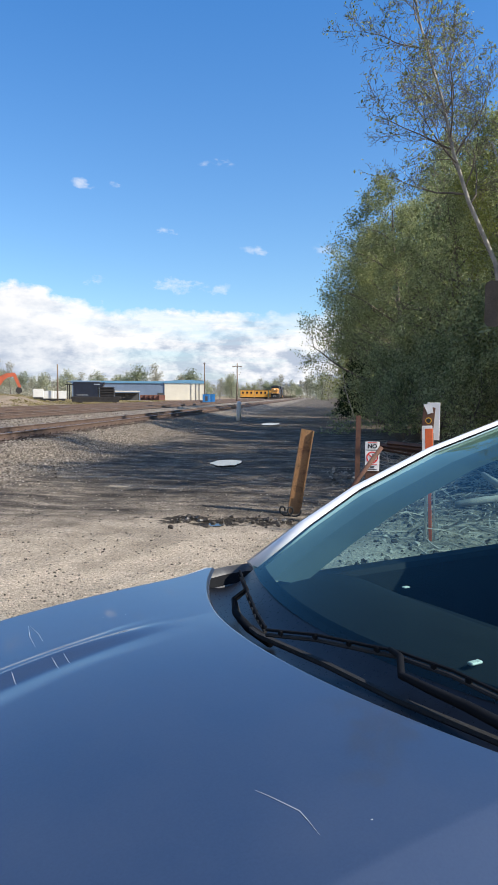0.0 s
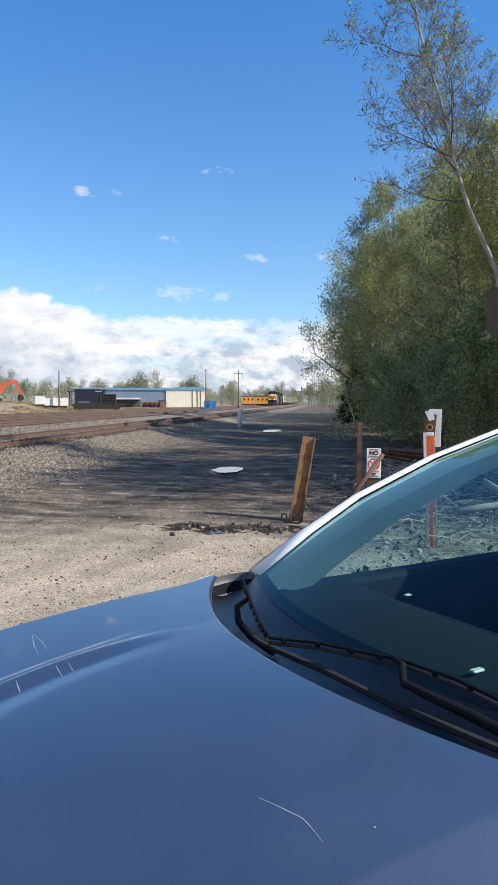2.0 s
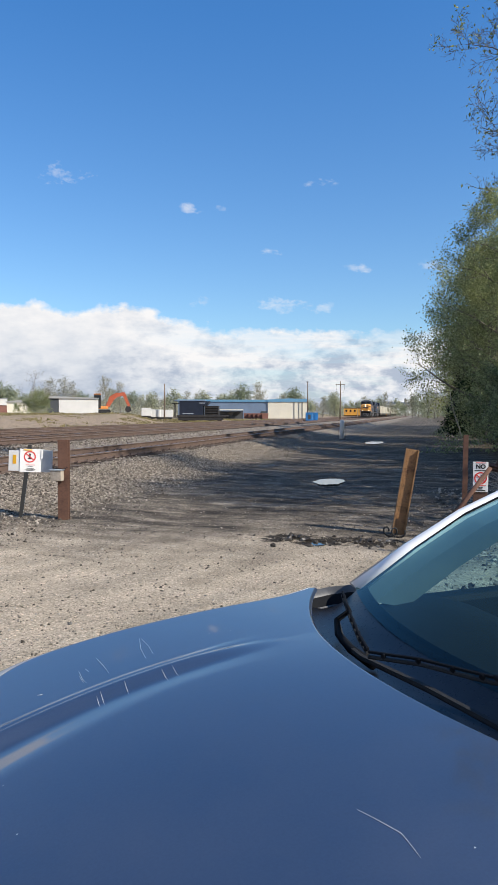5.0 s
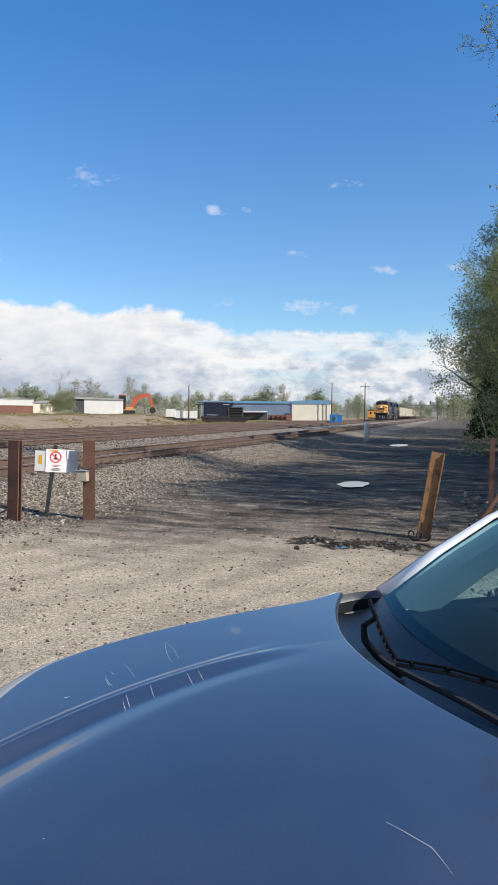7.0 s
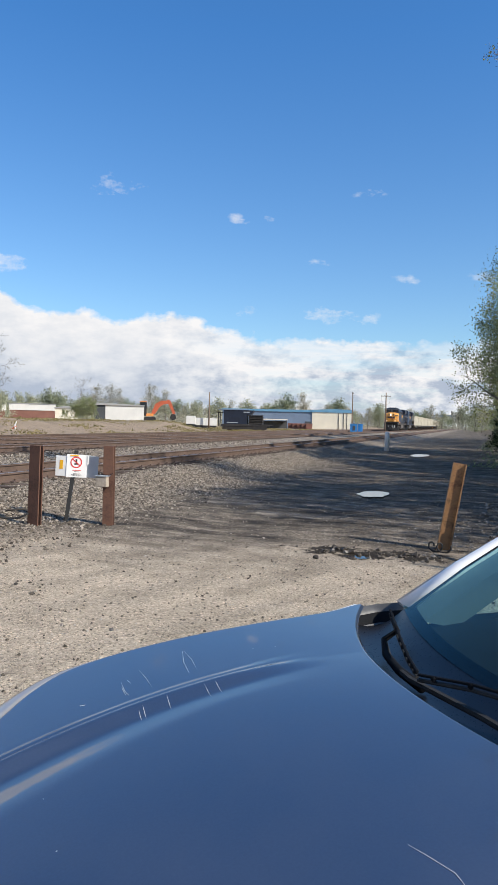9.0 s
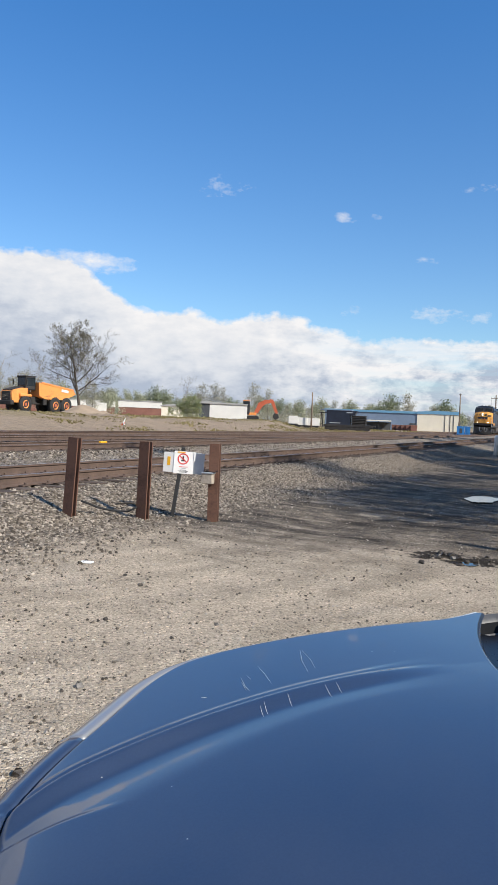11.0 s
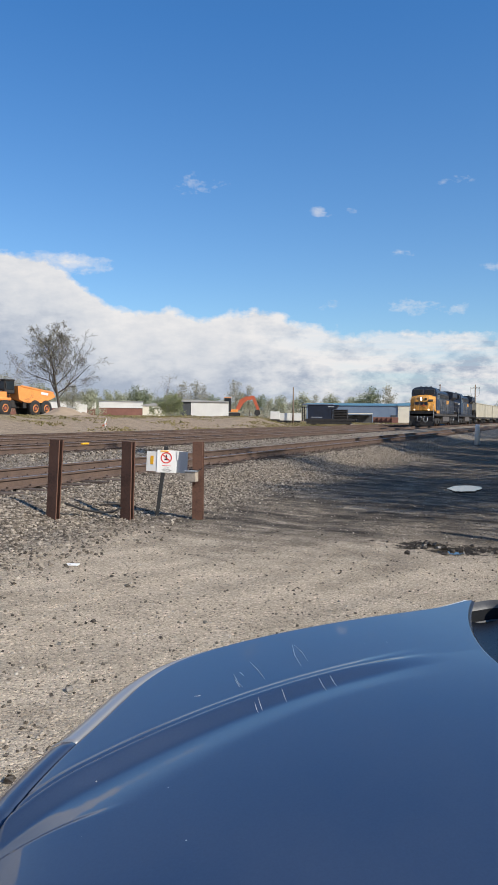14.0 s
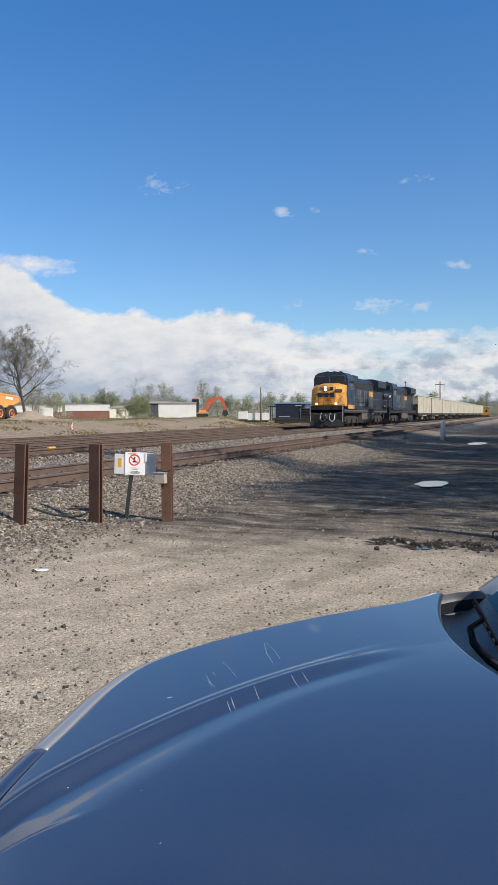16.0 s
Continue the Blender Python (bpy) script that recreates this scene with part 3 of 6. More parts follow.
M["cowl"] = material("black_cowl_band", (0.004, 0.005, 0.008), 0.3, 0.0, 0.3, 8, 120, spec=0.35)
# grey lining with the glass's teal sky reflection mixed into its colour
M["trim"] = material("teal_reflection_trim", (0.12, 0.16, 0.18), 0.7, 0.0, 0.1, 8, 90)
M["lens"] = car_paint("cloudy_headlamp_plastic", (0.22, 0.225, 0.23), (0.3, 0.3, 0.3), 0.25, 0.0)
M["scratch"] = material("bare_scratch", (0.48, 0.50, 0.52), 0.8, 0.0, 0.2, 30, 200)

car = thing("car", pose(-0.014, 1.292, 0, 0, 0, math.degrees(math.atan2(-0.6, -0.8))), "pale silver car with a scratched dark blue hood, parked on gravel", "car")

# half widths of the hood and how far forward it reaches there
HOOD_C = (0, 0.09, 0.15, 0.23, 0.317, 0.455, 0.487, 0.529, 0.557, 0.580, 0.594, 0.618, 0.657, 0.71, 0.76)
HOOD_F = (0.95, 0.936, 0.905, 0.850, 0.790, 0.706, 0.678, 0.637, 0.575, 0.475, 0.36, 0.187, -0.03, -0.14, -0.22)


def hood_front(c):
    a = abs(c)
    return sum(float(np.interp(abs(a + d), HOOD_C, HOOD_F)) for d in (-0.02, -0.01, 0, 0.01, 0.02)) / 5


def hood_rear(c):
    return 0.058 - 0.5 * c * c


def crease(f):
    return 0.318 - 0.26 * max(0, f) ** 2


def hood_z(f, c):
    a = abs(c)
    k = crease(f) if c < 0 else 0.48
    d = a - k
    z = 1.142 - 0.05 * (min(a, k) / 0.7) ** 2 - (0.03 if c < 0 else 0.34) * max(0, d) - 0.05 * (max(0, f) / 0.6) ** 2 - 1.4 * max(0, f - 0.82) ** 2
    if c < 0:
        # a groove that widens to the front, then a pressed ridge that falls in two steps outboard
        w, front = smooth(0.09, 0.36, f), smooth(0.30, 0.88, f)
        wide = 1.0 + 0.8 * (1 - smooth(0.05, 0.35, f))
        fall = 0.55 * smooth(-0.004, 0.012 * wide, d) + 0.45 * smooth(0.016, 0.036 * wide, d)
        dip = 0.004 + 0.007 * front
        z -= w * dip * smooth(-0.115 - 0.07 * front, -0.045, d) * (1 - smooth(0.0, 0.04, d))
        z += w * (0.007 + dip) * smooth(-0.055, -0.002, d) * (1 - fall)
    return z


def hood_point(c, s):
    f0, f1 = hood_rear(c), hood_front(c)
    f = f0 + (f1 - f0) * s
    e = 0.007 * max(0, (0.010 - min(s, 1 - s) * (f1 - f0)) / 0.010) ** 1.5
    e += 0.006 * smooth(0.728, 0.742, abs(c))
    return (f, c, hood_z(f, c) - e)


HC = [0.742 * math.sin(math.pi / 2 * i / 170) for i in range(-170, 171)]
HS = [0.5 - 0.5 * math.cos(math.pi * i / 110) for i in range(111)]
bm = sheet(hood_point, HC, HS)
bmesh.ops.recalc_face_normals(bm, faces=bm.faces[:])
if sum(f.normal.z for f in bm.faces) < 0:
    bmesh.ops.reverse_faces(bm, faces=bm.faces[:])
hood = part("hood", bm, M["hood"], car, "dark blue metallic hood with scratches", True)
md = hood.modifiers.new("thickness", "SOLIDIFY")
md.thickness, md.offset = 0.010, -1

# scratches on the hood: thin raised curls of bare primer
for pts in (((0.307, 0.313), (0.298, 0.335), (0.284, 0.374), (0.285, 0.39), (0.288, 0.418)),
            ((0.371, -0.495), (0.387, -0.423), (0.394, -0.356)), ((0.368, -0.493), (0.368, -0.428), (0.374, -0.373)), ((0.48, -0.431), (0.477, -0.378), (0.477, -0.324)),
            ((0.525, -0.383), (0.527, -0.33), (0.524, -0.305)), ((0.529, -0.355), (0.529, -0.309)), ((0.512, -0.387), (0.509, -0.363)), ((0.522, -0.221), (0.523, -0.187)), ((0.513, -0.231), (0.514, -0.191)),
            ((0.465, -0.247), (0.467, -0.205)), ((0.389, -0.262), (0.389, -0.217)), ((0.366, -0.266), (0.366, -0.228)), ((0.614, -0.316), (0.609, -0.313), (0.603, -0.313))):
    cu = []
    for (a, b), (c, d) in zip(pts, pts[1:]):
        for i in range(6):
            k = i / 6
            f, y = a + (c - a) * k, b + (d - b) * k
            cu.append((f, y, hood_z(f, y) + 0.0004))
    f, y = pts[-1]
    cu.append((f, y, hood_z(f, y) + 0.0004))
    n = len(cu) - 1
    part("scratch", tube(bmesh.new(), cu, [0.0006 * (0.35 + 0.65 * math.sin(math.pi * i / n)) for i in range(n + 1)], 5), M["scratch"], hood, "pale bare scratch")

# fenders, lamps and bumper run round the hood's edge
EDGE = [(f, -0.765) for f in lin(-0.46, -0.26, 10)] + [(hood_front(c), c) for c in lin(-0.75, 0.75, 150)] + [(f, 0.765) for f in lin(-0.26, -0.46, 10)]
SHELL = ((0.004, -0.035), (0.005, -0.008), (0.012, -0.006), (0.022, -0.010), (0.034, -0.026), (0.046, -0.07), (0.054, -0.15), (0.060, -0.30), (0.062, -0.5), (0.05, -0.66), (0.02, -0.78))


def edge_frame(i):
    a, b = Vector(EDGE[max(0, i - 2)]), Vector(EDGE[min(len(EDGE) - 1, i + 2)])
    d = (b - a).normalized()
    n = Vector((d.y, -d.x))
    p = Vector(EDGE[i])
    return p, n if n.dot(p - Vector((-0.2, 0))) > 0 else -n


def shell_point(i, k):
    p, n = edge_frame(i)
    o, dz = SHELL[k]
    nose = smooth(0.35, 0.85, p.x)
    q = p + n * o * (1 + 0.9 * nose * smooth(1, 5, k))
    return (q.x, q.y, hood_z(p.x, p.y) + dz - 0.08 * smooth(-0.22, -0.34, p.x))


def shell(i0, i1, name, mat, label=""):
    bm = bmesh.new()
    rows = [[bm.verts.new(shell_point(i, k)) for k in range(len(SHELL))] for i in range(i0, i1 + 1)]
    for a, b in zip(rows, rows[1:]):
        for k in range(len(SHELL) - 1):
            bm.faces.new((a[k], b[k], b[k + 1], a[k + 1]))
    bmesh.ops.recalc_face_normals(bm, faces=bm.faces[:])
    ob = part(name, bm, mat, car, label, True)
    md = ob.modifiers.new("thickness", "SOLIDIFY")
    md.thickness, md.offset = 0.005, -1
    return ob


N = len(EDGE)
shell(0, 26, "fender", M["silver"], "pale silver fender edge")
shell(26, 58, "headlight", M["lens"], "cloudy plastic headlight")
shell(58, N - 59, "bumper", M["hood"], "glossy front bumper cover")
shell(N - 59, N - 27, "headlight", M["lens"], "cloudy plastic headlight")
shell(N - 27, N - 1, "fender", M["silver"], "pale silver fender edge")
bm = bmesh.new()
add_box(bm, (0.75, 0.95, 0.06), pose(0.30, 0, 0.90))
add_box(bm, (0.7, 0.8, 0.5), pose(0.3, 0, 0.62))
part("engine_bay", bm, M["plastic"], car)

# cowl, screen and pillars
PILLAR = ((-0.278, 0.672, 1.131), (-0.44, 0.648, 1.236), (-0.600, 0.622, 1.327), (-0.87, 0.590, 1.434), (-1.159, 0.556, 1.520), (-1.45, 0.54, 1.578))
CENTRE = ((-0.135, 0, 1.112), (-0.30, 0, 1.225), (-0.46, 0, 1.325), (-0.73, 0, 1.450), (-1.05, 0, 1.555), (-1.35, 0, 1.615))


def along(path, s):
    s = max(0, min(0.9999, s)) * (len(path) - 1)
    i = int(s)
    return Vector(path[i]).lerp(Vector(path[i + 1]), s - i)


def screen_point(c, s, drop=0.0):
    a, b = along(PILLAR, s), along(CENTRE, s)
    k = abs(c) ** 2.2
    return (b.x + (a.x - b.x) * k, c * (a.y - 0.03), b.z + (a.z - b.z) * k - drop)


bm = sheet(lambda c, s: screen_point(c, s), lin(-1, 1, 41), lin(0, 1, 31))
screen = part("windshield", bm, M["screen"], car, "clear windshield mirroring the sky", True)
screen.visible_shadow = False
part("screen_band", sheet(lambda c, s: screen_point(c, s, 0.004), lin(-1, 1, 41), lin(0.0, 0.035, 4)), M["cowl"], screen)
for s in (-1, 1):
    bm = bmesh.new()
    rows = []
    for i, p in enumerate(PILLAR):
        p = Vector(p)
        rows.append([bm.verts.new((p.x + dx, s * (p.y + dy), p.z + dz)) for dx, dy, dz in ((0.004, -0.044 - 0.022 * max(0, 1 - i / 2.5), 0.005), (0.004, -0.020, 0.011), (-0.006, 0.002 + 0.012 * max(0, 1 - i / 2), 0.004), (-0.03, 0.02, -0.02), (-0.07, 0.01, -0.05), (-0.03, -0.02, -0.03))])
    for r0, r1 in zip(rows, rows[1:]):
        for k in range(6):
            bm.faces.new((r0[k], r0[(k + 1) % 6], r1[(k + 1) % 6], r1[k]))
    bm.faces.new(rows[0])
    bm.faces.new(rows[-1])
    bmesh.ops.recalc_face_normals(bm, faces=bm.faces[:])
    part("pillar", bm, M["silver"], car, "pale windshield pillar", True)
    part("pillar_seal", tube(bmesh.new(), [(p[0] + 0.004, s * (p[1] - 0.047 - 0.022 * max(0, 1 - i / 2.5)), p[2] + 0.003) for i, p in enumerate(PILLAR)], 0.003, 6), M["plastic"], car)
    bm = bmesh.new()
    rows = []
    for p in PILLAR:
        p = Vector(p)
        rows.append([bm.verts.new((p.x - dx, s * (p.y - dy), p.z - dz)) for dx, dy, dz in ((0.02, 0.035, 0.012), (0.03, 0.085, 0.030), (0.14, 0.07, 0.06), (0.12, 0.0, 0.06))])
    for r0, r1 in zip(rows, rows[1:]):
        for k in range(4):
            bm.faces.new((r0[k], r0[(k + 1) % 4], r1[(k + 1) % 4], r1[k]))
    bmesh.ops.recalc_face_normals(bm, faces=bm.faces[:])
    part("pillar_trim", bm, M["trim"], car, "pillar lining tinted teal like the sky's reflection")


def cowl_point(c, s):
    y = c * 0.70
    f0 = hood_rear(y) + 0.03
    g = screen_point(c, 0.02)
    f = f0 + (g[0] - f0) * s
    z0 = hood_z(hood_rear(y), y) - 0.04
    return (f, y + (g[1] - y) * s, z0 + (g[2] - 0.004 - z0) * s - 0.03 * math.sin(math.pi * s))


part("cowl", sheet(cowl_point, lin(-0.99, 0.99, 61), lin(0, 1, 12)), M["cowl"], car, "black plastic cowl under the wipers", True)
part("cowl_seal", tube(bmesh.new(), [(-0.107, -0.448, 1.105), (-0.05, -0.325, 1.10), (-0.031, -0.212, 1.102), (-0.045, -0.01, 1.105), (-0.05, 0.172, 1.105), (-0.09, 0.4, 1.10)], 0.007, 6), M["rubber"], car)
for s in (-1, 1):
    # grey moulded corner that wraps from the hood to the pillar's foot
    rim = [(-0.040, 0.575, 1.100), (-0.070, 0.650, 1.101), (-0.118, 0.705, 1.104), (-0.18, 0.738, 1.108), (-0.25, 0.742, 1.113), (-0.30, 0.715, 1.120), (-0.315, 0.675, 1.128)]
    bm = bmesh.new()
    rows = []
    for i in range(25):
        p = along(rim, i / 24)
        q = Vector((-0.215, 0.60, 1.065))
        row = []
        for k in range(9):
            u = k / 8
            z = p.z + 0.004 * math.sin(math.pi * min(1, u * 4)) - 0.065 * smooth(0.14, 0.5, u) + 0.006 * smooth(0.32, 0.38, u) * smooth(0.5, 0.44, u)
            row.append(bm.verts.new((p.x + (q.x - p.x) * u * 0.75, s * (p.y + (q.y - p.y) * u * 0.75), z)))
        rows.append(row)
    for a, b in zip(rows, rows[1:]):
        for k in range(8):
            bm.faces.new((a[k], a[k + 1], b[k + 1], b[k])).material_index = 0 if k < 2 else 1
    bmesh.ops.recalc_face_normals(bm, faces=bm.faces[:])
    ob = part("cowl_end", bm, [M["grey_plastic"], M["plastic"]], car, "grey moulded cowl corner", True)
    for u in (0.42, 0.62):
        # ribs inside the hollow corner
        rib = [along(rim, k / 12).lerp(Vector((-0.215, 0.60, 1.065)), u * 0.75) for k in range(2, 11)]
        part("cowl_rib", tube(bmesh.new(), [(p.x, s * p.y, p.z - 0.028) for p in rib], 0.0045, 6), M["grey_plastic"], ob)
    md = ob.modifiers.new("thickness", "SOLIDIFY")
    md.thickness = 0.004

# wipers: arm with a kink, blade with clips
for blade, arm in ((((0.0, -0.141, 1.130), (-0.053, -0.047, 1.138), (-0.088, 0.058, 1.143), (-0.111, 0.114, 1.145), (-0.126, 0.224, 1.145), (-0.126, 0.325, 1.142), (-0.13, 0.42, 1.138)), ((-0.102, 0.102, 1.157), (-0.097, 0.134, 1.155), (-0.066, 0.170, 1.140), (-0.068, 0.231, 1.138), (-0.075, 0.30, 1.135), (-0.085, 0.40, 1.125), (-0.09, 0.5, 1.11))),
                   (((-0.171, -0.53, 1.145), (-0.086, -0.349, 1.140), (-0.033, -0.228, 1.135), (-0.011, -0.16, 1.128)), ((-0.13, -0.453, 1.155), (-0.103, -0.384, 1.150), (-0.089, -0.418, 1.12), (-0.057, -0.355, 1.108), (-0.041, -0.275, 1.10), (-0.043, -0.189, 1.092)))):
    w = part("wiper", tube(bmesh.new(), arm, lin(0.005, 0.011, len(arm)), 8), M["plastic"], car, "black wiper arm and blade", True)
    part("blade", tube(bmesh.new(), blade, 0.004, 6), M["rubber"], w)
    part("blade_spine", tube(bmesh.new(), [(p[0], p[1], p[2] + 0.010) for p in blade], 0.003, 6), M["plastic"], w)
    for k in lin(0.05, 0.95, 9):
        p = along(blade, k)
        part("clip", box((0.007, 0.012, 0.012), (p.x, p.y, p.z + 0.006), 0.002), M["plastic"], w)

# interior seen through the glass
bm = sheet(lambda y, s: (-0.17 - 0.16 * abs(y / 0.62) ** 2 - (0.62 - 0.14 * abs(y / 0.62) ** 2) * s, y, 1.075 + 0.035 * math.sin(math.pi * s) * (1 - 0.5 * abs(y)) - 0.10 * s * s), lin(-0.64, 0.64, 31), lin(0, 1, 14))
part("dashboard", bm, M["dash"], car, "dark moulded dashboard", True)
part("dash_face", box((0.08, 1.26, 0.4), (-0.80, 0, 0.78), 0.02), M["dash"], car)
lb = box((0.018, 0.013, 0.002), (-0.60, -0.38, 1.090))
part("dash_label", lb, M["white"], car, "small pale label")
bm = box((0.030, 0.014, 0.006), (-0.30, 0.12, 1.101), 0.002)
part("dash_note", bm, M["white"], car, "small pale scrap on the dashboard")
for s in (-1, 1):
    part("door", box((1.25, 0.07, 0.62), (-1.15, s * 0.765, 0.70), 0.02), M["silver"], car, "pale silver front door")
    part("door_panel", box((1.40, 0.085, 0.5), (-1.2, s * 0.715, 0.812), 0.015), M["dash"], car)
    part("rear_side", box((2.0, 0.08, 0.78), (-2.8, s * 0.755, 0.80), 0.02), M["silver"], car)
    part("sill", box((3.3, 0.12, 0.16), (-1.9, s * 0.73, 0.36), 0.03), M["plastic"], car)
    for p0, p1 in (((-1.75, 0.74, 1.05), (-1.85, 0.58, 1.56)), ((-3.55, 0.74, 1.15), (-3.35, 0.58, 1.60))):
        part("pillar", tube(bmesh.new(), [(p0[0], s * p0[1], p0[2]), (p1[0], s * p1[1], p1[2])], 0.05, 8), M["silver"], car)
    for y in (0.22, -2.45):
        wh = part("wheel", tube(bmesh.new(), [(y, s * 0.58, 0.30), (y, s * 0.60, 0.30), (y, s * 0.75, 0.30), (y, s * 0.77, 0.30)], [0.26, 0.30, 0.30, 0.26], 28), M["rubber"], car, smooth=True)
        part("rim", tube(bmesh.new(), [(y, s * 0.74, 0.30), (y, s * 0.774, 0.30), (y, s * 0.76, 0.30)], [0.20, 0.20, 0.06], 20), M["alloy"], wh)
part("roof", sheet(lambda f, y: (f, y, 1.625 - 0.05 * abs(y / 0.58) ** 2.5 - 0.02 * ((f + 2.3) / 1.1) ** 2), lin(-3.5, -1.33, 20), lin(-0.58, 0.58, 20)), M["silver"], car, smooth=True)
part("tail", box((0.12, 1.46, 0.85), (-3.75, 0, 0.8), 0.04), M["silver"], car)
part("floor_pan", box((3.9, 1.4, 0.05), (-1.75, 0, 0.33)), M["plastic"], car)
for s in (-0.34, 0.34):
    st = part("seat", box((0.5, 0.48, 0.25), (-1.55, s, 0.72), 0.06), M["dash"], car)
    part("backrest", box((0.14, 0.46, 0.55), (-1.88, s, 1.0), 0.06, (0, -12, 0)), M["dash"], st)

# ---------------------------------------------------------------- steel posts and signs


def channel_post(h, w, d, t=0.018):
    """A steel I-beam post, foot at the origin, its flanges facing +-y."""
    o = [(-w / 2, -d / 2), (w / 2, -d / 2), (w / 2, -d / 2 + t), (t / 2, -d / 2 + t), (t / 2, d / 2 - t), (w / 2, d / 2 - t), (w / 2, d / 2), (-w / 2, d / 2), (-w / 2, d / 2 - t), (-t / 2, d / 2 - t), (-t / 2, -d / 2 + t), (-w / 2, -d / 2 + t)]
    bm = bmesh.new()
    n = 9
    rows = []
    for i in range(n):
        z = -0.25 + (h + 0.25) * i / (n - 1)
        rows.append([bm.verts.new((x + 0.0025 * noise.noise((x * 9, z * 5, i)), y + 0.0025 * noise.noise((y * 9, z * 5, 7 + i)), z)) for x, y in o])
    for a, b in zip(rows, rows[1:]):
        for k in range(12):
            bm.faces.new((a[k], a[(k + 1) % 12], b[(k + 1) % 12], b[k]))
    bm.faces.new(rows[-1])
    bm.faces.new(rows[0][::-1])
    return bm


def post(at, top, w, d, yaw, mat, label, name="steel_post", group="steel posts"):
    x, y = at
    z = ground_z(x, y)
    h = top[2] - z
    lean = Vector((top[0] - x, top[1] - y, h))
    m = lean.to_track_quat("Z", "X").to_matrix().to_4x4()
    ob = link_mesh(name, channel_post(lean.length, w, d), mat)
    up = lean.normalized()
    xa = Vector((math.cos(radians(yaw)), math.sin(radians(yaw)), 0))
    ya = up.cross(xa).normalized()
    xa = ya.cross(up)
    ob.matrix_world = Matrix.Translation((x, y, z)) @ Matrix((xa, ya, up)).transposed().to_4x4()
    return tagged(ob, label, "post", group)


post((-6.66, 8.22), (-6.60, 8.23, 1.25), 0.19, 0.085, -10, M["rust"], "rusty steel beam post, leaning slightly, in ballast")
post((-5.97, 9.04), (-5.95, 9.05, 1.215), 0.19, 0.085, -10, M["rust"], "rusty dark red steel beam post with a dark cap")
post((-5.12, 9.66), (-5.12, 9.66, 1.215), 0.15, 0.11, 12, M["rust"], "rusty red-brown steel beam post carrying a small grey box")
post((-0.33, 9.9), (-0.15, 9.93, 1.14), 0.10, 0.175, 96, M["rust_light"], "leaning orange-brown rusted steel channel post")
post((0.53, 10.09), (0.54, 10.09, 1.335), 0.065, 0.05, 0, M["rust"], "thin rusty red steel post by the trees", group="")

# grey box wired to the third post
bx = thing("junction_box", pose(-5.13, 9.55, 0.70, 0, 0, 4), "small weathered grey box wired to the rusty post", "box")
part("body", box((0.17, 0.11, 0.15), (-0.03, -0.02, 0), 0.008), M["wood"], bx)
part("lid", box((0.19, 0.13, 0.02), (-0.03, -0.02, 0.085), 0.004), M["grey_panel"], bx)
part("strap", tube(bmesh.new(), [(-0.11, -0.05, 0.09), (-0.02, -0.085, 0.11), (0.09, -0.05, 0.10), (0.11, 0.02, 0.12)], 0.006, 5), M["plastic"], bx)


def text(parent, body, size, at, mat, rot=(90, 0, 0)):
    cu = bpy.data.curves.new("lettering", "FONT")
    cu.body, cu.size, cu.align_x, cu.align_y, cu.extrude, cu.offset = body, size, "CENTER", "CENTER", 0.0015, 0.004 * size / 0.1
    cu.materials.append(mat)
    ob = new("lettering", cu)
    ob.parent, ob.matrix_basis = parent, pose(*at, *rot)
    return ob


def ban_ring(parent, r, at, mat):
    """A red ring with a slash."""
    bm = bmesh.new()
    n = 32
    for i in range(n):
        a0, a1 = i * math.tau / n, (i + 1) * math.tau / n
        q = [bm.verts.new((rr * math.cos(a), 0, rr * math.sin(a))) for rr, a in ((r, a0), (r, a1), (r * 0.80, a1), (r * 0.80, a0))]
        bm.faces.new(q)
    bmesh.ops.remove_doubles(bm, verts=bm.verts[:], dist=0.0001)
    add_box(bm, (r * 1.7, 0.002, r * 0.17), pose(0, 0, 0, 0, 40, 0))
    ob = part("ban_ring", bm, mat, parent)
    md = ob.modifiers.new("thickness", "SOLIDIFY")
    md.thickness, md.offset = 0.002, 0
    ob.location = at
    return ob


# folded sheet-metal sign on a black perforated stake
sg = thing("folded_sign", pose(-5.73, 9.56, ground_z(-5.73, 9.56) - 0.08, 0, 2.5, 30), "white folded metal warning sign on a black perforated stake", "sign")
stake = box((0.06, 0.035, 1.25), (0, 0, 0.525), 0.004, (0, 5, 0))
part("stake", stake, M["black"], sg, "black perforated steel stake")
holes = bmesh.new()
for k in range(14):
    add_box(holes, (0.012, 0.034, 0.012), pose(-0.02 + 0.087 * (0.05 + k * 0.045), 0, 0.05 + k * 0.045))
tagged(part("stake_holes", holes, M["grey_panel"], sg), kind="stuff")
panel = part("panel", box((0.30, 0.006, 0.34), (0.07, -0.03, 0.92), 0.002), M["white"], sg, "white sign face")
part("wing", box((0.17, 0.006, 0.30), (-0.155, 0.005, 0.91), 0.002, (0, 0, -18)), M["white"], sg, "white folded wing with a yellow sticker")
part("sticker", box((0.05, 0.004, 0.13), (-0.155, 0.000, 0.93), 0.0, (0, 0, -18)), M["yellow"], sg)
# this wing's shade is painted: grey where the other sheets are white
part("wing", box((0.20, 0.006, 0.32), (0.30, -0.085, 0.92), 0.002, (0, 0, -36)), M["grey_panel"], sg, "folded wing coloured grey to stand for its shade")
part("fold", prism(((0.22, 1.09), (0.38, 1.075), (0.22, 0.94)), 0.004, pose(0, -0.045, 0)), M["white"], sg)
ban_ring(sg, 0.085, (0.06, -0.036, 0.975), M["red"])
part("figure", box((0.022, 0.003, 0.075), (0.06, -0.0345, 0.985), 0.0), M["black"], sg)
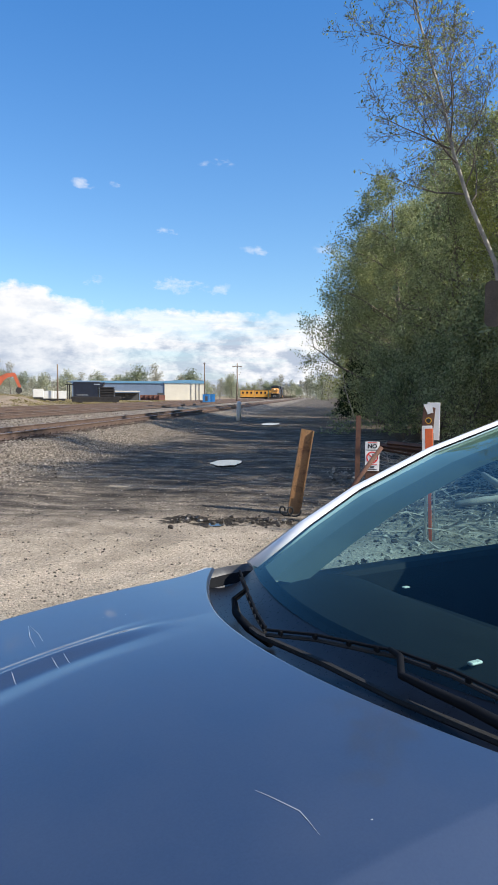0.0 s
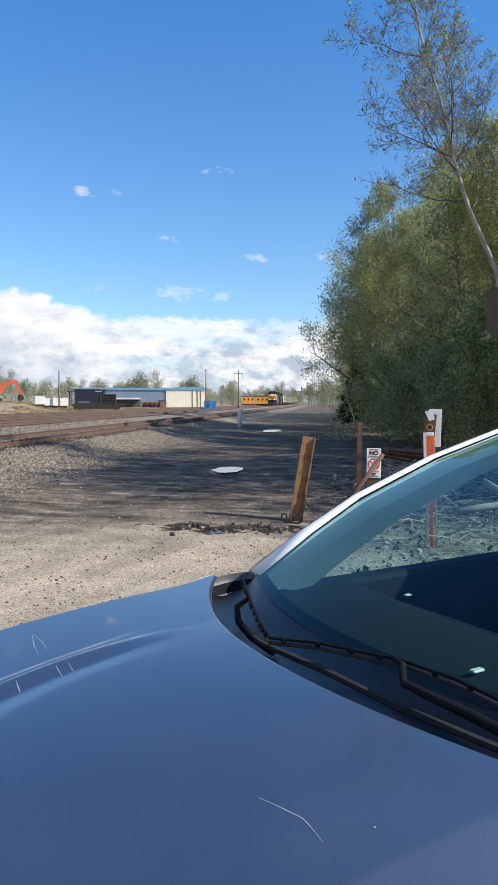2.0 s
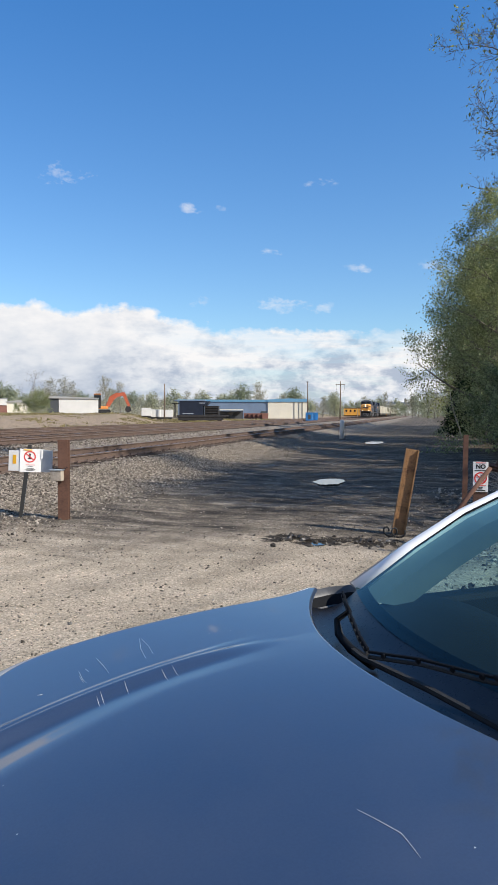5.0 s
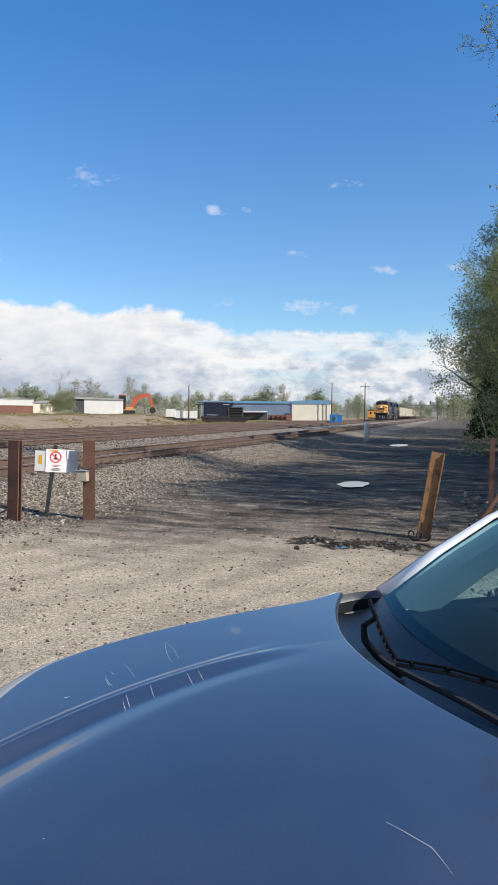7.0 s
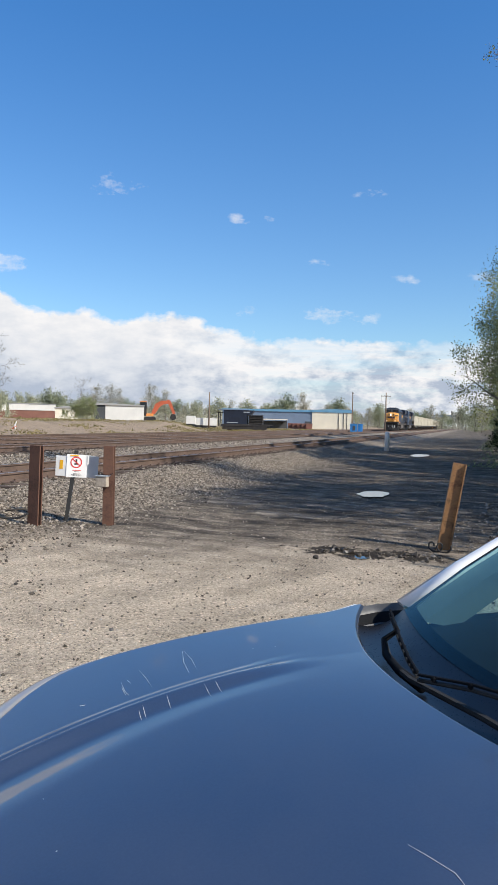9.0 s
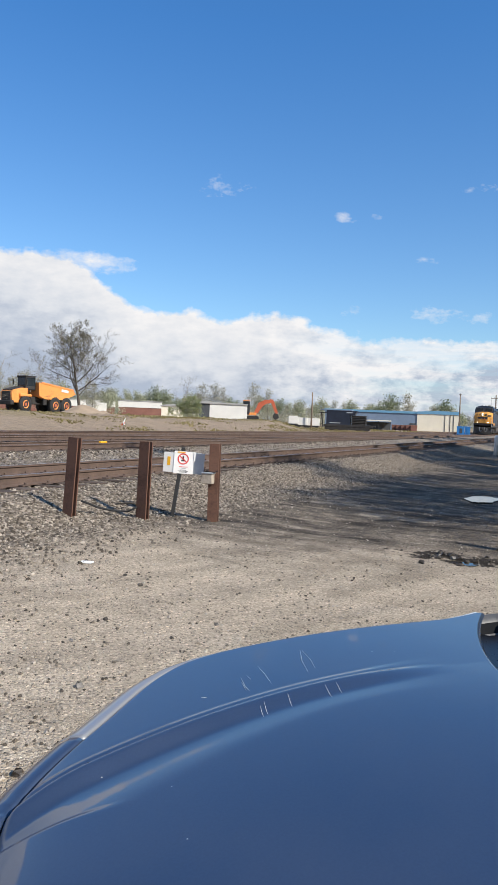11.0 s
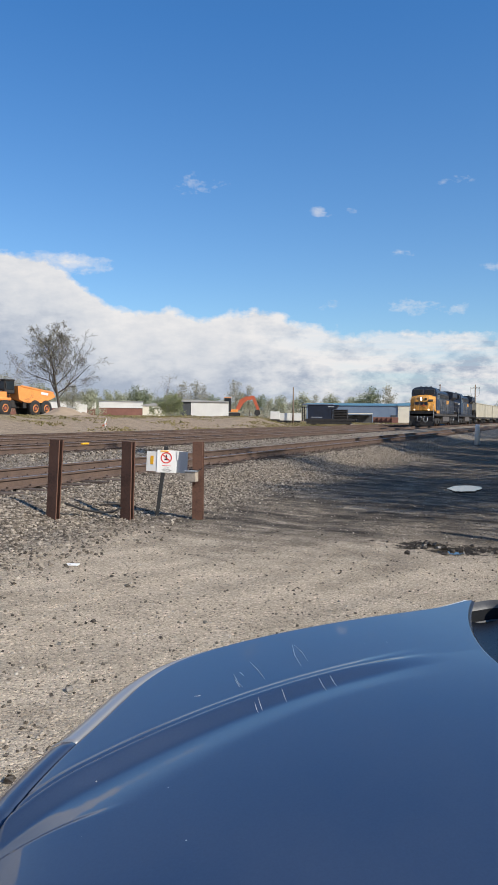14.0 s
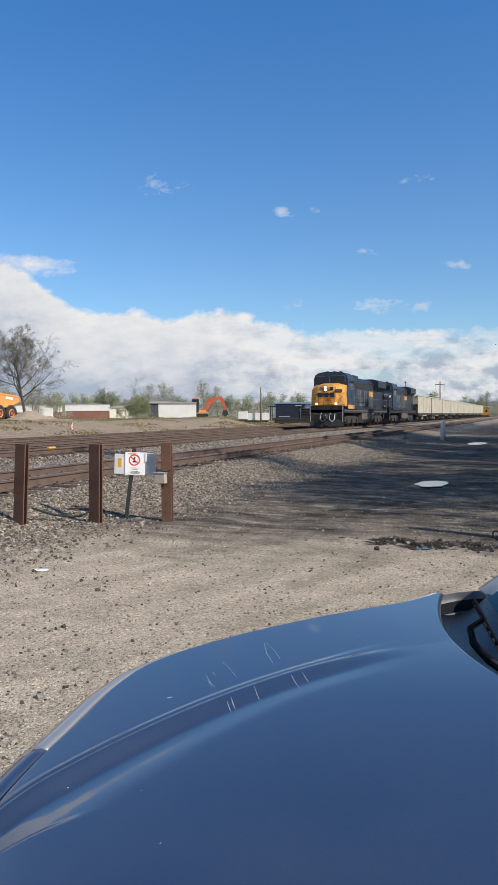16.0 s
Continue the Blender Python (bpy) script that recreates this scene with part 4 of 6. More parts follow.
part("figure", box((0.055, 0.003, 0.02), (0.06, -0.0345, 0.95), 0.0), M["black"], sg)
for z, w in ((0.855, 0.13), (0.835, 0.07), (0.805, 0.10), (0.79, 0.15), (0.775, 0.12)):
    part("lettering_bar", box((w, 0.003, 0.008 if z > 0.84 else 0.006), (0.07, -0.0345, z)), M["black" if z < 0.84 else "red"], sg)
part("clip", box((0.12, 0.012, 0.016), (0.03, -0.036, 1.075)), M["yellow"], sg)

# upright warning sign on a broad rusty board
ns = thing("warning_sign", pose(0.70, 9.61, ground_z(0.7, 9.61), 0, 0, 2), "white warning sign with red ban ring on a rusty post", "sign")
part("board", box((0.175, 0.03, 1.03), (0, 0.03, 0.47), 0.004), M["rust"], ns, "rusty broad flat post")
part("plate", box((0.185, 0.008, 0.385), (0, 0.008, 0.815), 0.003), M["white"], ns)
text(ns, "NO", 0.075, (0, 0.002, 0.945), M["black"])
ban_ring(ns, 0.078, (0, 0.001, 0.80), M["red"])
for z, w, mt in ((0.995, 0.12, "red"), (0.898, 0.15, "black"), (0.705, 0.13, "red"), (0.68, 0.06, "black"), (0.665, 0.05, "black"), (0.645, 0.12, "black")):
    part("lettering_bar", box((w, 0.003, 0.010), (0, 0.002, z)), M[mt], ns)
part("figure", box((0.022, 0.003, 0.065), (0.012, 0.0025, 0.81)), M["black"], ns)
part("figure", box((0.055, 0.003, 0.022), (-0.005, 0.0025, 0.775)), M["black"], ns)

# fallen rusty pipe leaning across the sign
ob = link_mesh("pipe", tube(bmesh.new(), [(0.12, 8.95, 0.02), (0.45, 9.05, 0.52), (0.78, 9.15, 0.97)], 0.028, 10), M["rust"], smooth=True)
tagged(ob, "rusty bent steel pipe leaning beside the sign", "pipe")

# pipeline marker posts
for at, h, lab, w, lean, back in (((1.24, 8.11), 1.30, "orange plastic marker post with a white edge", 0.085, -2, False), ((1.20, 8.25), 1.53, "red-brown marker board with a white back plate", 0.12, 0.5, True)):
    mk = thing("marker_post", pose(*at, ground_z(*at), 0, lean, -6), lab, "marker post", "marker posts")
    part("stake", box((0.035, 0.02, h - 0.18), (0, 0.02, (h - 0.18) / 2 - 0.08), 0.003), M["orange" if not back else "wood"], mk)
    if back:
        part("back_plate", box((0.14, 0.008, 0.42), (0.055, 0.045, h - 0.21), 0.003), M["white"], mk, "white plate")
        bd = part("board", box((w + 0.01, 0.012, 0.37), (-0.005, 0.0, h - 0.235), 0.004, (0, 4, 0)), M["rust"], mk, "red-brown board")
        part("emblem", tube(bmesh.new(), [(0.0, -0.007, h - 0.2), (0.0, -0.011, h - 0.2)], 0.035, 20), M["yellow"], mk)
        part("emblem", tube(bmesh.new(), [(0.0, -0.011, h - 0.2), (0.0, -0.013, h - 0.2)], 0.026, 20), M["black"], mk)
        part("flap", prism(((-0.06, h - 0.02), (0.03, h - 0.02), (0.05, h - 0.11), (-0.01, h - 0.13)), 0.004, pose(0, -0.012, 0)), M["white"], mk)
    else:
        part("board", box((w, 0.012, 0.42), (0, 0, h - 0.26), 0.004), M["orange"], mk, "bright orange plastic board")
        part("white_edge", box((0.04, 0.016, 0.44), (-w / 2 - 0.01, 0.004, h - 0.24), 0.004), M["white"], mk)
        part("white_edge", box((0.10, 0.016, 0.05), (-0.01, 0.004, h - 0.045), 0.004), M["white"], mk)
    part("splint", box((0.018, 0.012, h), (0.045, 0.03, h / 2 - 0.1), 0.002), M["wood"], mk)

# white marker post beside the far road
wp = thing("white_post", pose(-4.9, 44.4, ground_z(-4.9, 44.4)), "stout white painted marker post beside the track", "post")
part("shaft", tube(bmesh.new(), [(0, 0, -0.2), (0.01, 0, 1.0), (0.01, 0, 1.12), (0.01, 0, 1.17)], [0.15, 0.14, 0.135, 0.08], 12), M["white"], wp, smooth=True)

# hose on the ballast between the posts
ob = link_mesh("hose", tube(bmesh.new(), [(-6.55, 8.35, 0.35), (-6.48, 8.7, 0.22), (-6.35, 8.95, 0.16), (-6.2, 9.0, 0.17), (-6.05, 9.0, 0.24)], 0.016, 8), M["rubber"], smooth=True)
tagged(ob, "black rubber hose sagging between two rusty posts", "hose")
ob = link_mesh("branch", tube(bmesh.new(), [(-6.6, 9.25, 0.22), (-6.45, 9.4, 0.24), (-6.3, 9.5, 0.22)], [0.012, 0.016, 0.008], 6), M["mud"], smooth=True)
tagged(ob, "dark fallen branch on the ballast", "branch")
bm = box((0.13, 0.10, 0.012), bevel=0.003)
for v in bm.verts:
    v.co.z += 0.012 * noise.noise(v.co * 22)
ob = link_mesh("paper", bm, M["white"])
ob.matrix_world = pose(-4.70, 6.08, ground_z(-4.70, 6.08) + 0.012, 0, 0, 20)
tagged(ob, "crumpled scrap of white paper on the gravel", "litter")
# broken guard rail beams lying at the wood's edge
for p0, p1 in (((1.6, 17.5, 0.45), (4.4, 16.2, 0.25)), ((1.4, 19.5, 0.30), (2.6, 18.4, 0.15))):
    d = Vector(p1) - Vector(p0)
    bm = prism(((-0.07, 0.10), (0.0, 0.04), (-0.06, 0.0), (0.0, -0.04), (-0.07, -0.10), (-0.085, -0.10), (-0.015, -0.04), (-0.075, 0.0), (-0.015, 0.04), (-0.085, 0.10)), d.length)
    ob = link_mesh("guard_rail", bm, M["rust"])
    ob.matrix_world = Matrix.Translation((Vector(p0) + Vector(p1)) / 2) @ d.to_track_quat("Y", "Z").to_matrix().to_4x4()
    tagged(ob, "rusty guard rail beam lying at the wood edge", "guard rail", "fallen guard rails")
bd = link_mesh("rusty_mud_wire", tube(bmesh.new(), [(-0.50 + 0.012 * k + 0.06 * math.cos(k * 0.7), 9.72 - 0.008 * k, 0.06 + 0.06 * math.sin(k * 0.7)) for k in range(20)], 0.012, 7), M["rubber"], smooth=True)
bd.name = "cable_loop"
tagged(bd, "black cable loop at the foot of the leaning post", "cable")

# ---------------------------------------------------------------- trees


def leaf_material(name, a, b, trans=0.45):
    m = bpy.data.materials.new(name)
    m.use_nodes = True
    t = m.node_tree
    t.nodes.clear()
    r = t.nodes.new("ShaderNodeNewGeometry").outputs["Random Per Island"]
    v = t.nodes.new("ShaderNodeTexCoord").outputs["Object"]
    k = math_node(t, "ADD", math_node(t, "MULTIPLY", r, 0.6), math_node(t, "MULTIPLY", noise_tex(t, v, 0.55, 3), 0.4))
    c = ramp(t, k, ((0.15, a), (0.85, b)))
    df = node(t, "ShaderNodeBsdfDiffuse")
    tr = node(t, "ShaderNodeBsdfTranslucent")
    t.links.new(c, df.inputs["Color"])
    t.links.new(mix_col(t, 1.0, c, (1.1, 1.12, 0.72), "MULTIPLY"), tr.inputs["Color"])
    mx = t.nodes.new("ShaderNodeMixShader")
    mx.inputs[0].default_value = trans
    t.links.new(df.outputs[0], mx.inputs[1])
    t.links.new(tr.outputs[0], mx.inputs[2])
    t.links.new(mx.outputs[0], t.nodes.new("ShaderNodeOutputMaterial").inputs[0])
    return m


M["bark"] = material("grey_bark", (0.16, 0.135, 0.11), 0.95, 0.0, 0.4, 3, 25, 0.7)
M["bark_pale"] = material("pale_bark", (0.36, 0.33, 0.29), 0.9, 0.0, 0.35, 3, 20, 0.6)
M["bark_dark"] = material("dark_twigs", (0.085, 0.07, 0.055), 0.95, 0.0, 0.3, 3, 25, 0.5)
# fresh green, its light end raised to paint pale glints on single leaves
M["leaf"] = leaf_material("green_leaf_painted_glints", (0.13, 0.15, 0.08), (0.50, 0.53, 0.33), 0.5)
M["leaf_yellow"] = leaf_material("yellow_green_leaf", (0.17, 0.185, 0.06), (0.36, 0.37, 0.16))
M["leaf_dark"] = leaf_material("dark_evergreen_needles", (0.015, 0.028, 0.014), (0.035, 0.055, 0.022), 0.1)
# leaf_far and leaf_mid: distance haze put into paler, greyer leaf colours
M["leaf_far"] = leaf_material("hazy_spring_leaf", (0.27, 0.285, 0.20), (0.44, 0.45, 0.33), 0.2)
M["leaf_mid"] = leaf_material("hazy_green_far_leaf", (0.18, 0.205, 0.14), (0.32, 0.35, 0.25), 0.2)
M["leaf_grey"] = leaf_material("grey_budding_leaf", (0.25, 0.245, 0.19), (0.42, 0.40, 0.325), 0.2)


def grow_tree(rnd, height, spread, levels, lean=(0, 0), first=0.2, kids=(9, 6, 5), thick=0.016, up=0.35, path=None, thin=0.004):
    """Limbs as (points, radii, level). The trunk is tapered; each limb bears thinner ones."""
    limbs = []

    def limb(p, d, length, r, level):
        n = (7, 5, 3, 2, 2)[level]
        pts, q = [Vector(p)], Vector(d).normalized()
        for i in range(n):
            wob = 0.10 if level == 0 else 0.20
            q = (q + Vector((rnd.gauss(0, wob), rnd.gauss(0, wob), rnd.gauss(0, wob * 0.6) + up * 0.12 * (level > 0)))).normalized()
            pts.append(pts[-1] + q * length / n)
        if level == 0 and path is not None:
            pts = [Vector(a) for a in path]
            n = len(pts) - 1
        rad = [max(thin, r * (1 - 0.82 * i / n)) for i in range(n + 1)]
        limbs.append((pts, rad, level))
        if level >= levels:
            return
        k = kids[min(level, len(kids) - 1)]
        for j in range(k):
            s = first + (1 - first) * (j + rnd.random() * 0.8) / k if level == 0 else 0.2 + 0.8 * (j + rnd.random()) / k
            s = min(s, 0.99)
            i = min(int(s * n), n - 1)
            a = pts[i].lerp(pts[i + 1], s * n - i)
            axis = (pts[i + 1] - pts[i]).normalized()
            ang = rnd.uniform(0, math.tau) if level else j * 2.4 + rnd.uniform(-0.4, 0.4)
            side = axis.orthogonal().normalized()
            side = Matrix.Rotation(ang, 3, axis) @ side
            if level == 0:
                length2 = spread * (1.15 - 0.75 * s) * rnd.uniform(0.75, 1.2)
                d2 = (side * 1.0 + axis * (0.35 + 0.7 * s)).normalized()
            else:
                length2 = length * rnd.uniform(0.35, 0.6) * (1.1 - 0.4 * s)
                d2 = (side * 0.8 + axis * 0.7).normalized()
            limb(a, d2, length2, rad[i] * rnd.uniform(0.38, 0.6), level + 1)

    limb((0, 0, -0.2), (lean[0], lean[1], 1), height, height * thick, 0)
    return limbs


def wood_mesh(limbs, sides=(9, 6, 4, 3), min_r=0.0):
    bm = bmesh.new()
    for pts, rad, level in limbs:
        tube(bm, pts, rad, sides[min(level, 3)], cap=level == 0)
    return bm


def leaf_mesh(name, anchors, rnd, count, size, jitter, mat):
    """Many small bent leaves scattered about the twigs."""
    g = np.random.RandomState(rnd.randrange(10 ** 6))
    a = np.array([tuple(p) for p in anchors])
    c = a[g.randint(0, len(a), count)] + g.normal(0, jitter, (count, 3))
    c[:, 2] = np.maximum(c[:, 2], 0.05)
    u = g.normal(0, 1, (count, 3))
    u /= np.linalg.norm(u, axis=1)[:, None]
    w = np.cross(u, g.normal(0, 1, (count, 3)))
    w /= np.linalg.norm(w, axis=1)[:, None]
    nrm = np.cross(u, w)
    s = size * g.uniform(0.6, 1.3, (count, 1))
    vs = np.stack([c - u * s * 0.6, c + w * s * 0.32 + nrm * s * 0.1, c + u * s * 0.6, c - w * s * 0.32 + nrm * s * 0.1], 1).reshape(-1, 3)
    me = bpy.data.meshes.new(name)
    base = np.arange(count)[:, None] * 4
    fs = np.concatenate([base + [0, 1, 2], base + [0, 2, 3]], 1).reshape(-1, 3)
    me.from_pydata(vs.tolist(), [], fs.tolist())
    me.materials.append(mat)
    return me


def twig_points(limbs, least):
    out = []
    for pts, rad, level in limbs:
        if level >= least:
            for a, b in zip(pts, pts[1:]):
                out += [a, a.lerp(b, 0.5), b]
    return out


def make_tree(seed, height, spread, leaves, size, mat, bark, label, levels=3, category="tree", group="", jitter=0.22, **kw):
    rnd = random.Random(seed)
    limbs = grow_tree(rnd, height, spread, levels, **kw)
    t = thing("tree", pose(0, 0, 0), label, category, group)
    part("trunk", wood_mesh([l for l in limbs if l[2] == 0]), M[bark], t, smooth=True)
    part("bough", wood_mesh([l for l in limbs if l[2] > 0]), M["bark" if bark == "bark_pale" else bark], t, smooth=True)
    if leaves:
        ob = new("crown", leaf_mesh("crown", twig_points(limbs, max(1, levels - 1)), rnd, leaves, size, jitter, M[mat]))
        ob.parent = t
    return t


def place(t, x, y, turn=0.0, scale=1.0):
    t.matrix_basis = pose(x, y, ground_z(x, y), 0, 0, turn) @ Matrix.Scale(scale, 4)
    return t


def copy_at(t, x, y, turn, scale):
    c = copy_thing(t, pose(x, y, ground_z(x, y), 0, 0, turn))
    c.scale = (scale, scale, scale)
    return c


WOODS = "trees of the wood beside the road"
# the tall half-bare tree that leans over the road
tall = make_tree(11, 14, 2.7, 5200, 0.075, "leaf", "bark_pale", "tall half-bare tree with pale bark leaning over the road", 4, group=WOODS, first=0.36, kids=(27, 10, 7, 4), thick=0.0052, up=0.5, jitter=0.09, thin=0.004,
                 path=((0, 0, -0.2), (-0.1, 0, 2.0), (-0.55, 0.1, 4.7), (-1.2, 0.2, 6.2), (-1.6, 0.2, 7.4), (-1.85, 0.3, 8.6), (-2.45, 0.4, 10.6), (-2.75, 0.5, 12.4), (-3.0, 0.5, 14.4)))
place(tall, 4.75, 18.2)
leafy = [make_tree(21, 12.5, 4.9, 32000, 0.10, "leaf", "bark", "leafy wood tree in fresh spring green", 3, group=WOODS, first=0.20, kids=(18, 7, 5)),
         make_tree(22, 11.0, 4.9, 32000, 0.10, "leaf", "bark", "leafy wood tree in fresh spring green", 3, group=WOODS, first=0.20, kids=(17, 7, 5)),
         make_tree(23, 13.0, 4.7, 14000, 0.10, "leaf_yellow", "bark_pale", "leafy wood tree with yellow-green spring leaves", 3, group=WOODS, first=0.15, kids=(13, 7, 5))]
leafy_light = [make_tree(26, 12.5, 5.2, 5600, 0.17, "leaf", "bark", "leafy wood tree in fresh spring green", 2, group=WOODS, first=0.08, kids=(18, 8), jitter=0.4),
               make_tree(27, 11.0, 4.8, 5000, 0.17, "leaf_yellow", "bark", "leafy wood tree with yellow-green spring leaves", 2, group=WOODS, first=0.10, kids=(16, 8), jitter=0.4)]
place(leafy_light[0], 6.2, 98, 30, 0.9)
place(leafy_light[1], 7.6, 112, 70, 0.9)
bush = make_tree(24, 3.6, 2.6, 5600, 0.105, "leaf", "bark", "dense leafy thicket at the wood's foot", 3, category="bush", group="thicket at the wood edge", first=0.03, kids=(14, 6, 3), thick=0.012, jitter=0.18)
bare = make_tree(25, 7.5, 3.4, 300, 0.08, "leaf_grey", "bark_pale", "bare grey sapling at the wood edge", 3, group=WOODS, first=0.2, kids=(9, 6, 5), thick=0.009, up=0.5)
place(leafy[0], 4.3, 37.5, 40, 0.92)
place(leafy[1], 3.5, 42, 120, 0.98)
place(leafy[2], 9.3, 27.5, 200, 0.9)
place(bush, 3.6, 31, 10, 1.0)
place(bare, 2.4, 50, 60, 0.8)
rnd = random.Random(5)
# those at x > 8, y < 17 stand out of view to shade the road
for i, x, y, s in ((0, 6.6, 34, 0.85), (1, 4.0, 46, 0.95), (0, 9.2, 11.4, 0.85), (2, 10.5, 13, 0.9), (1, 10.5, 16, 1.0), (0, 6.6, 31, 0.98), (1, 8.2, 27.0, 0.8), (2, 8.0, 33, 1.0), (1, 5.2, 48, 0.95), (0, 7.5, 44, 1.05), (2, 7.4, 22.0, 0.72), (0, 11.5, 21.5, 0.95), (1, 8.2, 18.2, 0.95), (2, 9.4, 15.2, 0.95), (0, 8.8, 13.6, 0.80), (1, 8.4, 24.5, 0.8),
                   (1, 4.2, 57, 0.9), (0, 6.4, 60, 1.0), (1, 5.0, 68, 0.9), (2, 7.0, 74, 1.0), (0, 5.0, 82, 0.95), (1, 6.6, 92, 0.95), (0, 5.8, 106, 0.9), (1, 7.2, 122, 0.95), (2, 6.4, 140, 0.9), (0, 7.0, 165, 0.95), (1, 7.4, 195, 0.95), (0, 8.0, 235, 0.95), (2, 13.0, 30, 1.0), (0, 12.5, 40, 1.1)):
    copy_at(leafy_light[i % 2] if y > 52 or (y < 20 and x > 8) or x > 11 or (x > 6.4 and y > 32) else leafy[i], x, y, rnd.uniform(0, 360), s)
# tallest trees, hidden deep in the wood, added to shade the locomotive
for i, x, y, s in ((0, 12.6, 66, 1.75), (1, 14.0, 75, 2.0), (0, 15.6, 84, 1.8), (1, 17.5, 93, 2.0)):
    copy_at(leafy[i], x, y, 61 * y, s).scale = (1.2, 1.2, s)
for i, (x, y, s) in enumerate(((4.4, 27, 1.0), (5.8, 23, 1.05), (3.2, 28, 0.8), (5.0, 25, 0.9), (4.6, 30.5, 1.1), (6.8, 25, 1.2), (7.6, 27.5, 1.3), (3.0, 33, 0.9), (4.6, 22.5, 0.7), (3.5, 35, 0.9), (3.7, 39.5, 1.0), (7.4, 21, 1.1), (4.2, 45, 0.9), (6.4, 28.5, 1.2), (8.8, 23.5, 1.3), (4.0, 52, 0.9), (4.3, 60, 0.9), (4.5, 70, 0.9), (4.6, 84, 0.9), (5.0, 100, 1.0), (5.2, 120, 1.0), (5.5, 150, 1.1), (6, 190, 1.2))):
    copy_at(bush, x, y, 37 * i, s)
copy_at(bare, 3.3, 36.5, 200, 0.75)


def make_conifer(seed, h, label):
    rnd = random.Random(seed)
    t = thing("tree", pose(0, 0, 0), label, "tree", WOODS)
    part("trunk", tube(bmesh.new(), [(0, 0, -0.2), (0.03, 0, h * 0.5), (0, 0, h)], [h * 0.016, h * 0.010, 0.01], 8), M["bark_dark"], t, smooth=True)
    pts, bm = [], bmesh.new()
    for i in range(46):
        z = h * (0.08 + 0.9 * i / 46)
        r = h * 0.30 * (1 - z / h) ** 0.8 + 0.1
        a = i * 2.4 + rnd.uniform(-0.3, 0.3)
        tip = Vector((math.cos(a) * r, math.sin(a) * r, z - r * 0.18))
        tube(bm, [(0, 0, z), tip * 0.5 + Vector((0, 0, z * 0.5)), tip], [0.03, 0.02, 0.006], 4, False)
        for k in lin(0.15, 1, 14):
            pts.append(Vector((tip.x * k, tip.y * k, z - r * 0.18 * k)))
    part("bough", bm, M["bark_dark"], t)
    ob = new("crown", leaf_mesh("crown", pts, rnd, 9000, 0.15, 0.13, M["leaf_dark"]))
    ob.parent = t
    return t


con = make_conifer(31, 5.2, "dark evergreen tree at the wood edge")
place(con, 2.6, 52)
copy_at(con, 3.4, 63, 80, 1.0)
copy_at(con, 3.6, 78, 150, 1.1)

# twigs and dead brush on the forest floor, and two bleached logs
rnd = random.Random(77)
bm = bmesh.new()
for _ in range(1500):
    x, y = rnd.uniform(0.9, 7.0), rnd.uniform(6.5, 24) 
    if x < 0.9 + 0.06 * (y - 6):
        continue
    a, l = rnd.uniform(0, math.tau), rnd.uniform(0.2, 0.9)
    z = ground_z(x, y)
    p0 = Vector((x, y, z + 0.01))
    p2 = p0 + Vector((math.cos(a) * l, math.sin(a) * l, rnd.uniform(0.0, 0.35) * l))
    p1 = p0.lerp(p2, 0.5) + Vector((rnd.uniform(-0.06, 0.06), rnd.uniform(-0.06, 0.06), rnd.uniform(0, 0.08)))
    tube(bm, [p0, p1, p2], [0.010, 0.008, 0.004], 4, False)
tagged(link_mesh("dead_brush", bm, M["wood"]), "pale dead twigs strewn on the ground by the trees", "brush", kind="stuff")
for pts in (((1.9, 10.2, 0.12), (2.3, 10.35, 0.16), (2.75, 10.3, 0.24)), ((2.75, 10.3, 0.24), (2.55, 10.5, 0.36), (2.35, 10.7, 0.50))):
    ob = link_mesh("log", tube(bmesh.new(), pts, [0.05, 0.055, 0.035], 9), M["wood"], smooth=True)
    tagged(ob, "bleached broken log lying in the brush", "log", "broken logs")

# back of a road sign on a pale post, at the wood edge
bs = thing("road_sign", pose(2.82, 11.6, ground_z(2.82, 11.6), 0, 0, -12), "dark brown back of a rounded road sign on a pale post", "sign")
part("post", box((0.07, 0.05, 3.4), (0.04, 0.03, 1.6), 0.006), M["wood"], bs, "pale wooden post")
bm = bmesh.new()
o = []
for cx, cz, a0 in ((0.21, 0.26, 0), (-0.21, 0.26, 90), (-0.21, -0.26, 180), (0.21, -0.26, 270)):
    for k in range(5):
        a = radians(a0 + 22.5 * k)
        o.append((cx + 0.09 * math.cos(a), 3.05 + cz + 0.09 * math.sin(a)))
part("plate", prism(o, 0.012), M["bark_dark"], bs, "dark brown plate")


# ---------------------------------------------------------------- far trees along the horizon
def polar(az_deg, d):
    return d * math.sin(radians(az_deg)), d * math.cos(radians(az_deg))


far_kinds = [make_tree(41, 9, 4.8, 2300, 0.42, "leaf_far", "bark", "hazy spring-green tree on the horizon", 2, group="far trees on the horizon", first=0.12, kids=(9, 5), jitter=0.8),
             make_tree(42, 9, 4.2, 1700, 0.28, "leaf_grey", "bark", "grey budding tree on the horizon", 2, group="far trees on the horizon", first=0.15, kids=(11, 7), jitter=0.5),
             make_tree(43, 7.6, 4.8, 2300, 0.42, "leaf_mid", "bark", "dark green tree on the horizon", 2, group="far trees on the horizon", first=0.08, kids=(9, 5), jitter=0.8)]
for t, a in zip(far_kinds, (-7.0, -10.0, -17.5)):
    x, y = polar(a, 330)
    place(t, x, y, 0, 1.0)
rnd = random.Random(9)
a = -52.0
